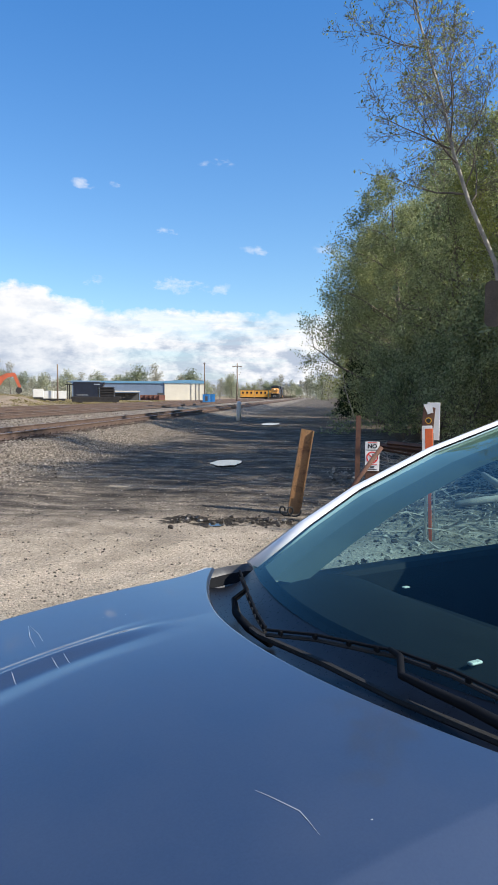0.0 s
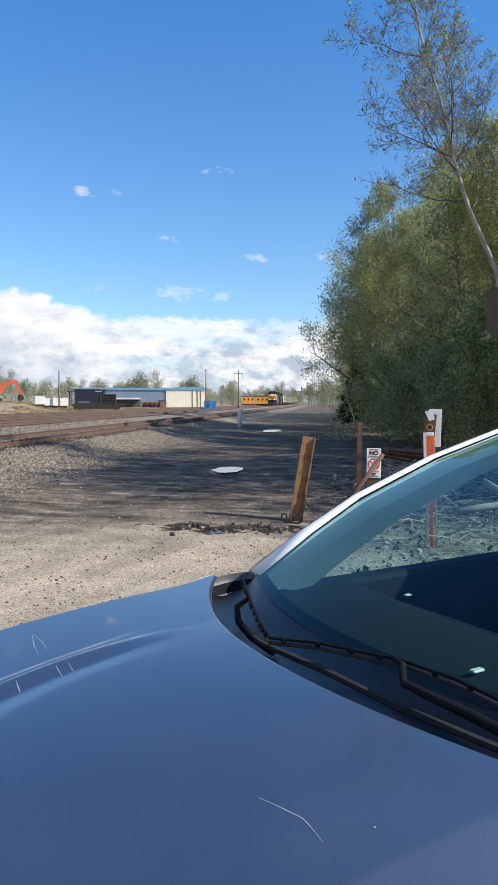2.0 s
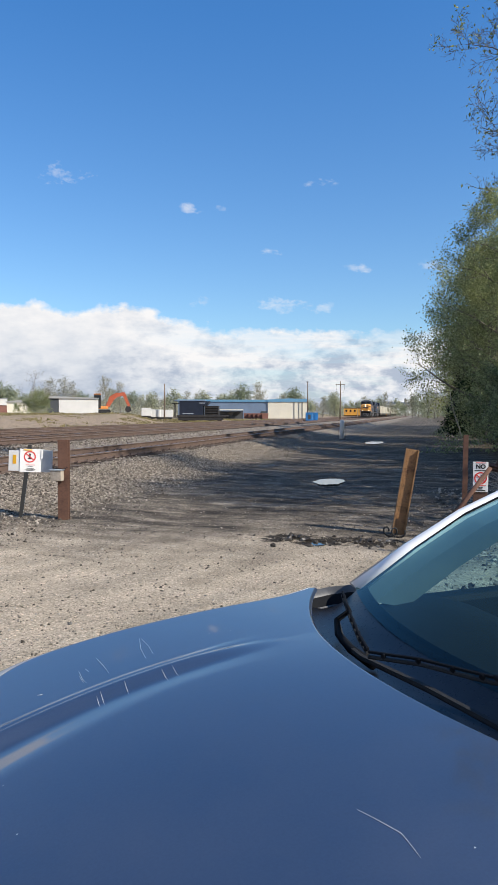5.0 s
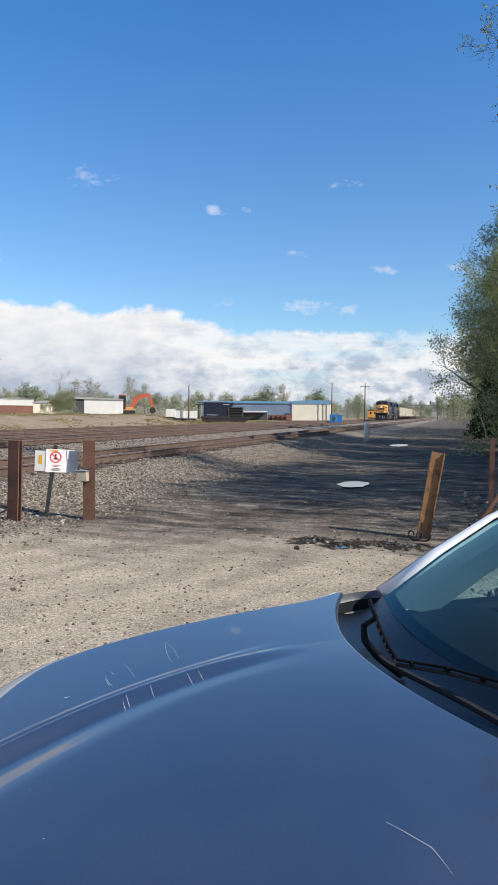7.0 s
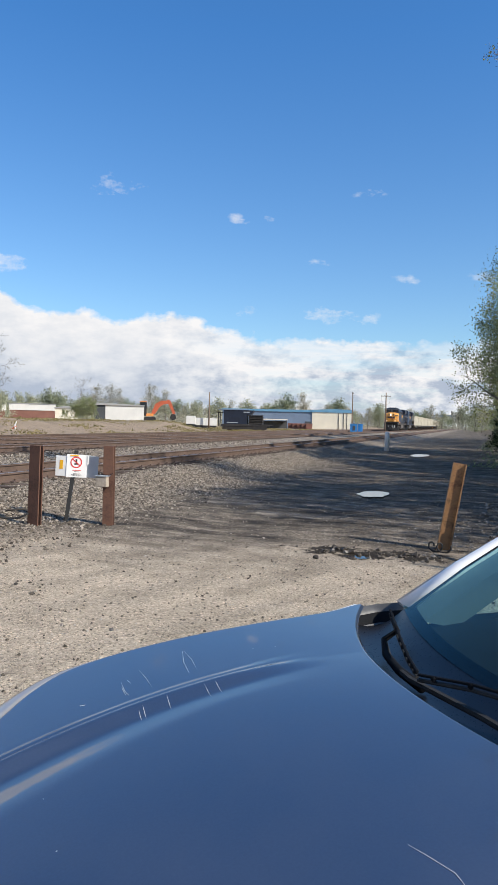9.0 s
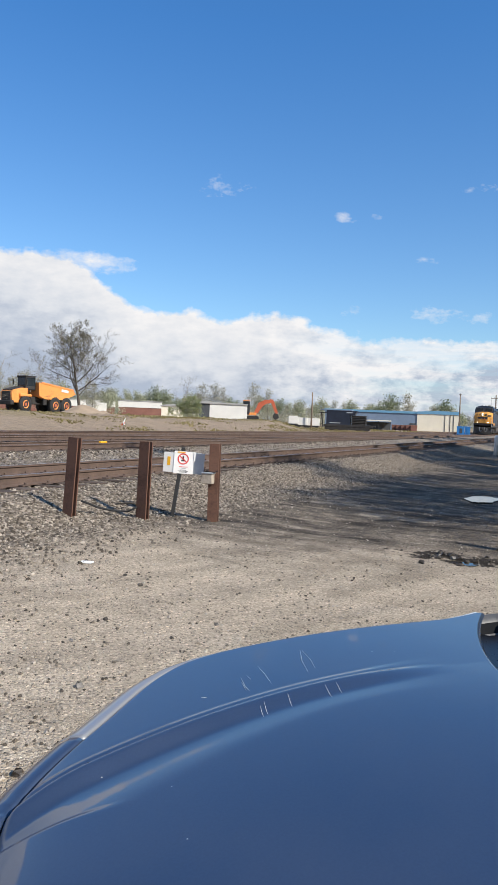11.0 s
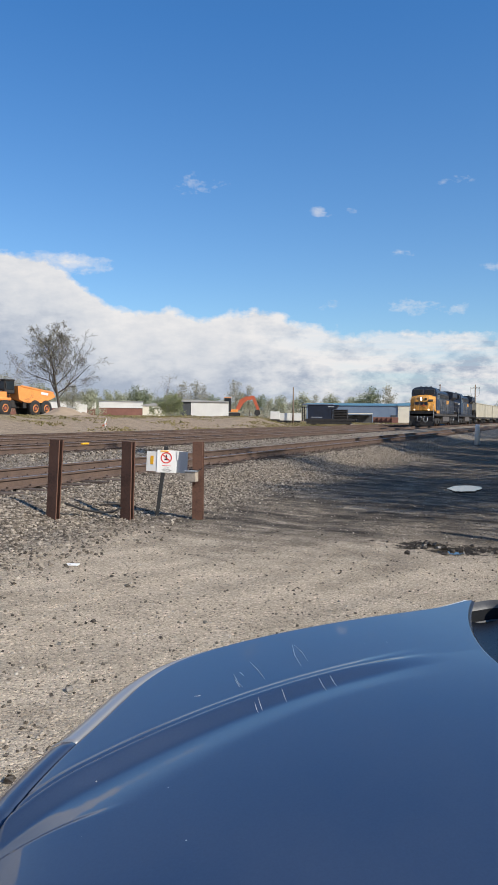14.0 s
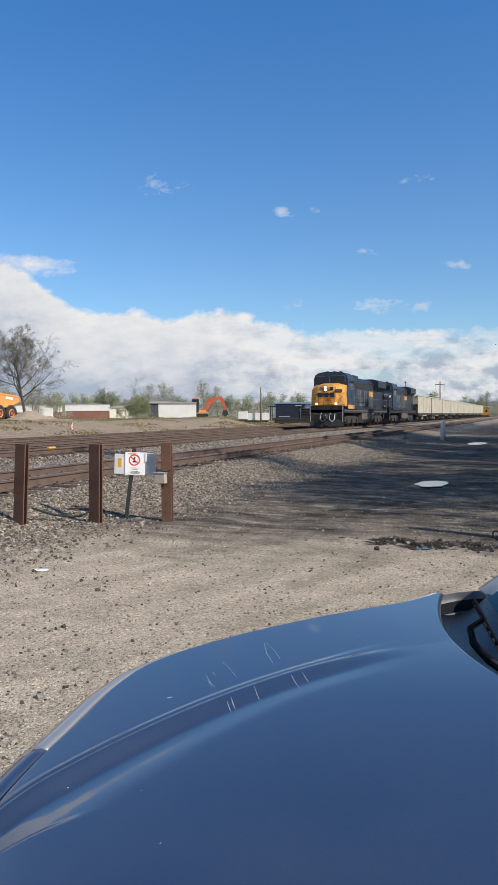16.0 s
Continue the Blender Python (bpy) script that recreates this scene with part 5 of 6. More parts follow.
while a < 1.4:
    k = rnd.choice((0, 0, 1, 1, 2))
    d = rnd.uniform(290, 400)
    x, y = polar(a, d)
    copy_at(far_kinds[k], x, y, rnd.uniform(0, 360), rnd.uniform(0.6, 1.1))
    a += rnd.uniform(0.2, 0.55)
for a, d, k, s in ((-14.3, 300, 2, 1.35), (-15.0, 310, 2, 1.1), (-9.9, 320, 2, 1.3), (-10.7, 315, 2, 1.0), (-12.9, 280, 1, 1.25), (-29.0, 170, 1, 0.75), (-28.0, 175, 1, 0.8), (-27.3, 172, 1, 0.7), (-32.3, 180, 2, 0.75), (-31.6, 185, 2, 0.7), (-34.0, 200, 0, 0.6), (-35.6, 190, 0, 0.6),
                   (-24.6, 180, 1, 0.85), (-23.6, 185, 1, 0.75), (-40.3, 120, 0, 0.45), (-41.8, 125, 1, 0.55), (-43.4, 118, 1, 0.5), (-37.2, 115, 1, 0.45), (-36.0, 118, 0, 0.40), (-21.2, 230, 0, 0.7), (0.2, 260, 0, 0.9), (0.7, 230, 1, 0.8), (-6.9, 230, 0, 0.7), (-7.8, 240, 1, 0.65),
                   (-45.2, 135, 1, 0.62), (-44.2, 140, 1, 0.7), (-43.0, 136, 1, 0.6), (-42.4, 142, 1, 0.75), (-41.2, 138, 1, 0.62), (-39.6, 140, 0, 0.55), (-37.6, 138, 1, 0.6), (-46.2, 130, 1, 0.6)):
    x, y = polar(a, d)
    copy_at(far_kinds[k], x, y, a * 50, s)

# the wide bare tree behind the dump truck, two slim ones, and a pale sapling over a bush
oak = make_tree(53, 9.2, 6.9, 5200, 0.12, "leaf_grey", "bark_dark", "wide bare tree in bud on the dirt bank", 4, first=0.26, kids=(20, 9, 6, 4), thick=0.024, up=0.95, jitter=0.12, thin=0.010)
x, y = polar(-38.1, 112)
place(oak, x, y, 30, 1.15)
for a, d, s in ((-44.9, 88, 0.95), (-42.1, 95, 0.98)):
    x, y = polar(a, d)
    copy_at(bare, x, y, a * 9, s)
x, y = polar(-30.1, 98)
copy_at(bare, x, y, 20, 0.78)
for da, s in ((0, 0.72), (0.35, 0.55), (-0.6, 0.45), (-1.2, 0.35), (-0.3, 0.5)):
    x, y = polar(-29.9 + da, 96)
    copy_at(bush, x, y, da * 100, s)

# dry weeds along the bank's crest
rnd = random.Random(61)
vs, fs = [], []
for _ in range(60000):
    x, y = rnd.uniform(-75, -27), rnd.uniform(40, 150)
    if noise.noise((x * 0.35, y * 0.16, 5)) + 0.5 * noise.noise((x * 1.3, y * 0.6, 2)) < 0.08 or ground_z(x, y) < 0.25:
        continue
    z, h, a, w = ground_z(x, y), rnd.uniform(0.06, 0.12 + 0.3 * max(0, noise.noise((x * 0.5, y * 0.5, 9)))), rnd.uniform(0, math.tau), rnd.uniform(0.015, 0.05)
    b = len(vs)
    vs += [(x - w * math.cos(a), y - w * math.sin(a), z - 0.03), (x + w * math.cos(a), y + w * math.sin(a), z - 0.03), (x + rnd.uniform(-0.2, 0.2), y + rnd.uniform(-0.2, 0.2), z + h), (x - w * math.sin(a), y + w * math.cos(a), z + h * 0.7)]
    fs += [(b, b + 1, b + 2), (b, b + 3, b + 2)]
me = bpy.data.meshes.new("weeds")
me.from_pydata(vs, [], fs)
M["weed"] = leaf_material("dry_weed", (0.16, 0.14, 0.06), (0.34, 0.28, 0.15), 0.2)
me.materials.append(M["weed"])
tagged(new("weeds", me), "dry yellow-green weeds on the dirt bank", "weeds", kind="stuff")

# low brush all along the horizon
rnd = random.Random(71)
anchors = []
for _ in range(2600):
    a, d = rnd.uniform(-52, 0.5), rnd.uniform(240, 300)
    far = 1.0
    if a > -16:
        d, far = d + 180, 1.7
    x, y = polar(a, d)
    top = far * (1.6 + 2.6 * max(0, 0.5 + noise.noise((a * 0.5, 0, 3))) + 1.2 * noise.noise((a * 2.1, 0, 8)))
    z0 = ground_z(x, y)
    for _ in range(5):
        anchors.append((x + rnd.uniform(-2, 2), y + rnd.uniform(-1, 1), z0 + rnd.uniform(0, max(0.6, top))))
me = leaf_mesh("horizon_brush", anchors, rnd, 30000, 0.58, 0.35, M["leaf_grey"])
tagged(new("horizon_brush", me), "grey-green brush and budding scrub along the horizon", "brush", kind="stuff")

# ---------------------------------------------------------------- the train
M["navy"] = material("navy_loco_paint", (0.011, 0.017, 0.033), 0.45, 0.0, 0.3, 1.5, 20, 0.05)
M["loco_yellow"] = material("loco_yellow_paint", (0.52, 0.24, 0.04), 0.65, 0.0, 0.45, 1.2, 12, 0.05, (0.20, 0.13, 0.07))
M["navy_dust"] = material("dusty_navy_paint", (0.034, 0.040, 0.050), 0.7, 0.0, 0.6, 0.9, 9, 0.05, (0.12, 0.12, 0.115), rand=0.4)
M["navy_cab"] = material("worn_blue_cab_paint", (0.022, 0.042, 0.078), 0.55, 0.0, 0.4, 1.0, 14, 0.05)
M["under"] = material("grimy_underframe", (0.03, 0.028, 0.027), 0.85, 0.0, 0.4, 2, 20, 0.3)
M["tank"] = material("dusty_fuel_tank", (0.10, 0.09, 0.085), 0.8, 0.0, 0.3, 2, 20, 0.2)
M["cab_glass"] = material("dark_cab_glass", (0.015, 0.02, 0.025), 0.12, 0.0, 0.2, 2, 10)
M["hopper"] = material("tan_hopper_paint", (0.42, 0.385, 0.295), 0.75, 0.0, 0.22, 0.5, 7, 0.05)
M["lamp"] = glow("lit_headlight", (1.0, 0.93, 0.75), 3.0)
M["lamp_low"] = glow("lit_ditch_light", (1.0, 0.85, 0.6), 1.6)


def truck(parent, y, wheels, gauge=0.752):
    """A bogie with its wheels."""
    half = (wheels - 1) * 0.95 + 0.75
    sides = {}
    for s in (-1, 1):
        bm = bmesh.new()
        prism(((-half, 0.55), (-half * 0.6, 0.35), (half * 0.6, 0.35), (half, 0.55), (half, 0.85), (half * 0.5, 1.0), (-half * 0.5, 1.0), (-half, 0.85)), 0.16, pose(s * 1.08, y, 0, 0, 0, 90), bm)
        for k in range(wheels):
            add_box(bm, (0.22, 0.36, 0.34), pose(s * 1.16, y + (k - (wheels - 1) / 2) * 1.9, 0.55))
        sides[s] = part("side_frame", bm, M["under"], parent)
    for k in range(wheels):
        yy = y + (k - (wheels - 1) / 2) * 1.9
        for s in (-1, 1):
            part("wheel", tube(bmesh.new(), [(s * 0.69, yy, 0.5), (s * 0.72, yy, 0.5), (s * 0.82, yy, 0.5)], [0.53, 0.50, 0.5], 18), M["rail"], sides[s])


def locomotive(lit, label):
    """A wide-nosed road diesel; rail top is z 0, the front coupler y 0, its tail towards +y."""
    lo = thing("locomotive", pose(0, 0, 0), label, "locomotive", "locomotives")
    part("frame", box((2.9, 20.6, 0.32), (0, 11.1, 1.42), 0.03), M["under"], lo)
    # plough and pilot
    bm = bmesh.new()
    prism(((-1.5, 0.12), (1.5, 0.12), (1.5, 1.9), (-1.5, 1.9)), 0.12, pose(0, 0.86, 0), bm)
    prism(((-1.45, 0.10), (0.0, 0.10), (1.45, 0.10), (1.40, 0.75), (0.0, 0.62), (-1.40, 0.75)), 0.16, pose(0, 0.70, 0, -14, 0, 0), bm)
    part("plough", bm, M["under"], lo)
    part("coupler", box((0.34, 0.75, 0.34), (0, 0.45, 0.92), 0.06), M["under"], lo)
    for s in (-0.45, 0.35):
        part("air_hose", tube(bmesh.new(), [(s, 0.74, 1.25), (s - 0.05, 0.55, 0.75), (s + 0.22, 0.5, 0.52), (s + 0.42, 0.55, 0.75), (s + 0.40, 0.74, 1.2)], 0.035, 6), M["grey_panel"], lo)
    # nose, seen from the side then across
    side = ((0.92, 1.85), (0.80, 2.0), (0.72, 3.05), (0.84, 3.40), (1.25, 3.60), (2.35, 3.78), (2.35, 1.85))
    bm = bmesh.new()
    cols = ((-1.46, 0.62), (-0.80, 0.05), (-0.45, 0.0), (0.45, 0.0), (0.80, 0.05), (1.46, 0.62))
    rows = [[bm.verts.new((x, y + (push if y < 2 else 0), z + (0.14 - 0.24 * (abs(x) / 1.46) ** 2 if z > 3.3 else 0))) for y, z in side] for x, push in cols]
    for a, b in zip(rows, rows[1:]):
        for k in range(len(side)):
            bm.faces.new((a[k], b[k], b[(k + 1) % len(side)], a[(k + 1) % len(side)]))
    bm.faces.new(rows[0])
    bm.faces.new(rows[-1][::-1])
    bmesh.ops.recalc_face_normals(bm, faces=bm.faces[:])
    nose = part("nose", bm, M["loco_yellow"], lo, "yellow wide nose with grime")
    part("nose_door", box((0.55, 0.03, 1.15), (-0.62, 0.745, 2.55), 0.01), M["loco_yellow"], nose)
    for x, w in ((-0.55, 0.42), (0.02, 0.36), (0.52, 0.36)):
        part("logo_bar", box((w, 0.025, 0.36), (x, 0.735, 2.82)), M["navy"], nose)
    part("logo_bar", box((1.5, 0.02, 0.14), (-0.1, 0.735, 2.86)), M["navy"], nose)
    part("label_bar", box((0.34, 0.02, 0.07), (0.25, 0.735, 2.52)), M["red"], nose)
    part("number_board", box((0.66, 0.05, 0.24), (1.06, 0.90, 3.18), 0.01, (0, 0, 40)), M["black"], nose, "dark number board")
    part("number_bar", box((0.46, 0.02, 0.09), (1.045, 0.872, 3.18), 0.0, (0, 0, 40)), M["white"], nose)
    hb = part("headlight_housing", box((0.30, 0.08, 0.52), (-0.05, 0.74, 3.36), 0.02), M["under"], nose)
    for z in (3.47, 3.24):
        part("headlight", tube(bmesh.new(), [(-0.05, 0.715, z), (-0.05, 0.67, z)], 0.10, 14), M["lamp" if lit else "grey_panel"], hb, "lit headlight" if lit else "")
    part("side_lamp", box((0.28, 0.06, 0.28), (0.48, 0.74, 3.36), 0.02), M["black"], nose)
    for s in (-1, 1):
        part("ditch_light", tube(bmesh.new(), [(s * 0.85, 0.80, 2.05), (s * 0.85, 0.68, 2.05)], 0.10, 14), M["lamp_low" if lit else "grey_panel"], lo, "lit ditch light" if lit else "")
        part("nose_rail", tube(bmesh.new(), [(s * 0.30 - 0.55, 0.70, 1.95), (s * 0.30 - 0.55, 0.62, 2.2), (s * 0.30 - 0.55, 0.62, 3.0), (s * 0.30 - 0.55, 0.70, 3.1)], 0.02, 6), M["tank"], nose)
        part("corner_rail", tube(bmesh.new(), [(s * 1.40, 0.78, 0.4), (s * 1.44, 0.72, 1.2), (s * 1.44, 0.76, 2.3), (s * 1.40, 1.1, 2.7)], 0.025, 6), M["grey_panel"], lo, "pale grey corner handrail")
    part("uncoupling_bar", tube(bmesh.new(), [(-1.3, 0.70, 1.3), (-0.5, 0.62, 1.15), (0.5, 0.62, 1.15), (1.3, 0.70, 1.3)], 0.022, 6), M["tank"], lo)
    # cab
    out = ((-1.54, 1.58), (1.54, 1.58), (1.54, 4.20), (1.42, 4.58), (1.08, 4.80), (0.6, 4.88), (-0.6, 4.88), (-1.08, 4.80), (-1.42, 4.58), (-1.54, 4.20))
    cab = part("cab", prism(out, 2.5, pose(0, 3.55, 0)), M["navy_cab"], lo, "dark blue cab")
    for s in (-1, 1):
        part("window", box((1.10, 0.04, 0.50), (s * 0.70, 2.275, 4.24), 0.02), M["cab_glass"], cab)
        part("window_frame", box((1.20, 0.03, 0.60), (s * 0.70, 2.290, 4.24), 0.02), M["tank"], cab)
        part("wiper", box((0.03, 0.02, 0.42), (s * 0.52, 2.25, 4.22), 0.0, (0, s * 18, 0)), M["black"], cab)
        part("sunshade", box((0.05, 1.4, 0.16), (s * 1.60, 3.7, 4.02), 0.01, (0, s * 35, 0)), M["under"], cab)
        part("window", box((0.04, 1.35, 0.62), (s * 1.525, 3.7, 3.6), 0.02), M["cab_glass"], cab)
        part("side_stripe", box((0.03, 2.3, 0.35), (s * 1.527, 3.55, 1.8)), M["loco_yellow"], cab)
    for x in (-0.5, 0.1, 0.6):
        part("roof_horn", box((0.25, 0.4, 0.14), (x, 3.3 + x * 0.4, 4.90), 0.03), M["under"], cab)
    # long hood with doors, radiators and fans
    bm = prism(((-1.0, 1.58), (1.0, 1.58), (1.0, 4.3), (0.72, 4.62), (-0.72, 4.62), (-1.0, 4.3)), 11.2, pose(0, 10.4, 0))
    lh = part("long_hood", bm, M["navy"], lo, "dark blue engine hood")
    for s in (-1, 1):
        for k in range(12):
            part("hood_door", box((0.03, 0.78, 1.55), (s * 1.005, 5.4 + k * 0.88, 2.7), 0.008), M["navy_dust"], lh)
            part("grille", box((0.03, 0.70, 0.42), (s * 1.01, 5.4 + k * 0.88, 3.9), 0.008), M["under"], lh)
        part("logo_panel", box((0.02, 1.8, 0.5), (s * 1.025, 14.6, 3.2)), M["loco_yellow"], lh)
    out = ((-1.0, 1.58), (1.0, 1.58), (1.0, 3.55), (1.5, 3.95), (1.5, 4.6), (0.9, 4.8), (-0.9, 4.8), (-1.5, 4.6), (-1.5, 3.95), (-1.0, 3.55))
    part("radiator", prism(out, 4.6, pose(0, 18.3, 0)), M["navy"], lo, "flared radiator wings")
    part("tail", box((2.0, 0.6, 2.6), (0, 20.7, 2.9), 0.05), M["navy"], lo)
    part("exhaust", box((1.1, 2.4, 0.35), (0, 9.6, 4.72), 0.05), M["under"], lo)
    for s in (-1, 1):
        # walkway, handrail and its stanchions
        part("walkway", box((0.5, 16.8, 0.06), (s * 1.25, 12.8, 1.60)), M["under"], lo)
        part("sill_stripe", box((0.03, 19.8, 0.10), (s * 1.46, 11.2, 1.45)), M["tank"], lo)
        part("handrail", tube(bmesh.new(), [(s * 1.46, 4.9, 2.65), (s * 1.46, 20.9, 2.65)], 0.022, 6), M["tank"], lo)
        for k in range(9):
            part("stanchion", tube(bmesh.new(), [(s * 1.46, 5 + k * 1.98, 1.6), (s * 1.46, 5 + k * 1.98, 2.65)], 0.02, 6), M["tank"], lo)
        for k in range(4):
            part("step", box((0.45, 0.30, 0.04), (s * 1.28, 1.35, 0.35 + 0.32 * k)), M["under"], lo)
        part("grab_iron", tube(bmesh.new(), [(s * 1.40, 0.95, 1.5), (s * 1.40, 0.95, 2.6), (s * 1.3, 1.2, 2.7)], 0.02, 6), M["loco_yellow"], lo)
    part("fuel_tank", prism(((-1.4, 1.25), (1.4, 1.25), (1.4, 0.65), (1.05, 0.32), (-1.05, 0.32), (-1.4, 0.65)), 5.2, pose(0, 11.2, 0)), M["tank"], lo, "dusty fuel tank")
    truck(lo, 5.2, 3)
    truck(lo, 17.2, 3)
    return lo


def hopper_car():
    """A ribbed tan coal hopper, 15.4 m over couplers."""
    h = thing("hopper_car", pose(0, 0, 0), "tan ribbed open hopper car with grimy running gear", "rail car", "hopper cars")
    o = ((0.35, 3.75), (15.05, 3.75), (15.05, 2.55), (12.6, 1.15), (9.0, 0.85), (6.4, 0.85), (2.8, 1.15), (0.35, 2.55))
    body = part("body", prism(o, 2.9, pose(0, 0, 0, 0, 0, 90)), M["hopper"], h)
    part("side_sill", box((3.06, 14.9, 0.26), (0, 7.7, 1.12), 0.02), M["under"], h)
    for s in (-1, 1):
        part("side_plate", box((0.05, 14.7, 2.45), (s * 1.47, 7.7, 2.5), 0.01), M["hopper"], h)
        part("top_chord", box((0.16, 14.9, 0.16), (s * 1.48, 7.7, 3.75), 0.02), M["hopper"], h)
        for k in range(9):
            part("rib", box((0.03, 0.14, 2.5), (s * 1.50, 0.75 + k * 1.74, 2.45), 0.01), M["hopper"], h)
    for y in (0.42, 14.98):
        part("end_plate", box((2.9, 0.08, 1.3), (0, y, 3.1), 0.01), M["hopper"], h)
        part("coupler", box((0.3, 0.9, 0.3), (0, y + (-0.3 if y < 5 else 0.3), 0.9), 0.05), M["under"], h)
        for x in (-1.2, 1.2):
            part("end_post", box((0.1, 0.1, 1.9), (x, y, 1.75)), M["under"], h)
    truck(h, 2.2, 2)
    truck(h, 13.2, 2)
    return h


TRAIN_X = TRACKS[1]
lead = locomotive(True, "dark blue and yellow diesel locomotive with lit headlights")
second = locomotive(False, "second dark blue diesel locomotive coupled behind the first")
# the second engine shows little yellow: its nose is blue
for o in second.children_recursive:
    if o.name.startswith(("nose", "side_stripe", "sill_stripe")) and not o.name.startswith("nose_d"):
        o.data = o.data.copy()
        o.data.materials[0] = M["navy"]
hop = hopper_car()
hoppers = [hop] + [copy_thing(hop, pose(0, 0, 0)) for _ in range(9)]

# ---------------------------------------------------------------- yard: machines, cars and buildings
M["machine"] = material("orange_machine_paint", (0.80, 0.30, 0.075), 0.55, 0.0, 0.18, 1.2, 15, 0.05)
M["boom"] = material("red_orange_paint", (0.44, 0.10, 0.045), 0.5, 0.0, 0.18, 1.2, 15, 0.05)
M["cream"] = material("cream_metal_wall", (0.74, 0.69, 0.56), 0.7, 0.0, 0.08, 0.5, 8, 0.05)
M["blue_wall"] = material("dull_blue_metal_wall", (0.17, 0.23, 0.32), 0.65, 0.0, 0.12, 0.5, 8, 0.05)
M["blue_roof"] = material("blue_metal_roof", (0.13, 0.30, 0.45), 0.55, 0.0, 0.12, 0.5, 8, 0.05)
M["blue_box"] = material("bright_blue_paint", (0.03, 0.20, 0.50), 0.5, 0.0, 0.15, 1, 12)
M["wall_white"] = material("off_white_wall", (0.66, 0.65, 0.61), 0.75, 0.0, 0.1, 0.5, 8)
M["wall_red"] = material("brick_red_wall", (0.21, 0.095, 0.07), 0.8, 0.0, 0.2, 0.6, 10)
M["dark_wall"] = material("dark_grey_wall", (0.06, 0.065, 0.07), 0.75, 0.0, 0.2, 0.6, 10)
M["dirt"] = material("bare_dirt", (0.33, 0.25, 0.17), 0.95, 0.0, 0.25, 1.5, 14, 0.7)
M["concrete"] = material("grey_concrete", (0.33, 0.33, 0.32), 0.9, 0.0, 0.15, 0.5, 9, 0.1)
M["car_orange"] = material("orange_car_paint", (0.72, 0.34, 0.05), 0.6, 0.0, 0.15, 0.8, 10)


def facing(az_deg, d, z=None, turn=0.0):
    """A pose at a bearing and distance, its -y side towards the road's near end."""
    x, y = polar(az_deg, d)
    return pose(x, y, ground_z(x, y) if z is None else z, 0, 0, -az_deg + turn)


def dump_truck():
    d = thing("dump_truck", facing(-41.3, 96, None, 38) @ Matrix.Diagonal((1.0, 1.0, 1.2, 1.0)), "orange articulated dump truck standing on the dirt bank", "dump truck")
    # local: nose towards -x, wheels on z 0
    body = prism(((-4.6, 1.0), (-4.7, 1.9), (-4.45, 2.25), (-3.2, 2.5), (-2.4, 2.5), (-2.4, 0.95)), 2.2)
    part("hood", body, M["machine"], d, "orange engine hood")
    part("grille", box((0.12, 1.7, 1.1), (-4.68, 0, 1.55), 0.03), M["under"], d)
    part("hood_top", box((1.7, 1.8, 0.10), (-3.7, 0, 2.42), 0.03, (0, -12, 0)), M["under"], d)
    part("bumper", box((0.5, 2.6, 0.45), (-4.7, 0, 0.95), 0.06), M["under"], d)
    cab = part("cab", box((1.5, 1.7, 1.35), (-1.75, 0, 3.0), 0.08), M["under"], d, "dark glazed cab")
    for s in (-1, 1):
        part("window", box((1.2, 0.04, 0.85), (-1.75, s * 0.86, 3.15), 0.02), M["cab_glass"], cab)
        part("fender", box((1.7, 0.5, 0.3), (-2.8, s * 1.2, 1.75), 0.08), M["machine"], d)
        part("mirror", box((0.08, 0.2, 0.55), (-2.7, s * 1.35, 3.1), 0.02), M["under"], d)
    part("window", box((0.04, 1.4, 0.8), (-2.52, 0, 3.15), 0.02), M["cab_glass"], cab)
    part("roof", box((1.6, 1.85, 0.14), (-1.75, 0, 3.72), 0.04), M["under"], cab)
    part("hitch", box((1.8, 0.9, 0.8), (-0.6, 0, 1.25), 0.08), M["under"], d)
    bed = prism(((-0.75, 1.75), (-0.9, 3.15), (0.1, 3.05), (4.6, 2.55), (5.0, 2.15), (4.3, 1.85), (2.8, 1.45), (0.2, 1.45)), 2.6)
    part("bed", bed, M["machine"], d, "orange tipping bed")
    for s in (-1, 1):
        part("bed_rail", box((5.2, 0.12, 0.16), (2.1, s * 1.32, 2.86), 0.02, (0, 6.5, 0)), M["machine"], d)
        part("logo_bar", box((1.1, 0.03, 0.26), (3.2, s * 1.36, 2.42), 0.0, (0, 6, 0)), M["white"], d)
        part("mud_flap", box((0.5, 0.2, 1.1), (0.2, s * 1.1, 1.4)), M["under"], d)
    part("chassis", box((5.4, 0.9, 0.45), (2.1, 0, 1.15), 0.05), M["under"], d)
    for x in (-2.85, 1.7, 3.45):
        for s in (-1, 1):
            w = part("wheel", tube(bmesh.new(), [(x, s * 0.85, 0.84), (x, s * 0.92, 0.84), (x, s * 1.40, 0.84), (x, s * 1.46, 0.84)], [0.64, 0.86, 0.86, 0.64], 24), M["rubber"], d, smooth=True)
            part("rim", tube(bmesh.new(), [(x, s * 1.38, 0.84), (x, s * 1.475, 0.84), (x, s * 1.40, 0.84)], [0.44, 0.42, 0.24], 18), M["machine"], w)
            part("hub", tube(bmesh.new(), [(x, s * 1.39, 0.84), (x, s * 1.47, 0.84)], [0.22, 0.16], 14), M["boom"], w)
            for k in range(18):
                a = k * math.tau / 18
                part("lug", box((0.10, 0.5, 0.06), (x + 0.85 * math.cos(a), s * 1.16, 0.84 + 0.85 * math.sin(a)), 0, (0, 90 - math.degrees(a), 0)), M["rubber"], w)
    return d


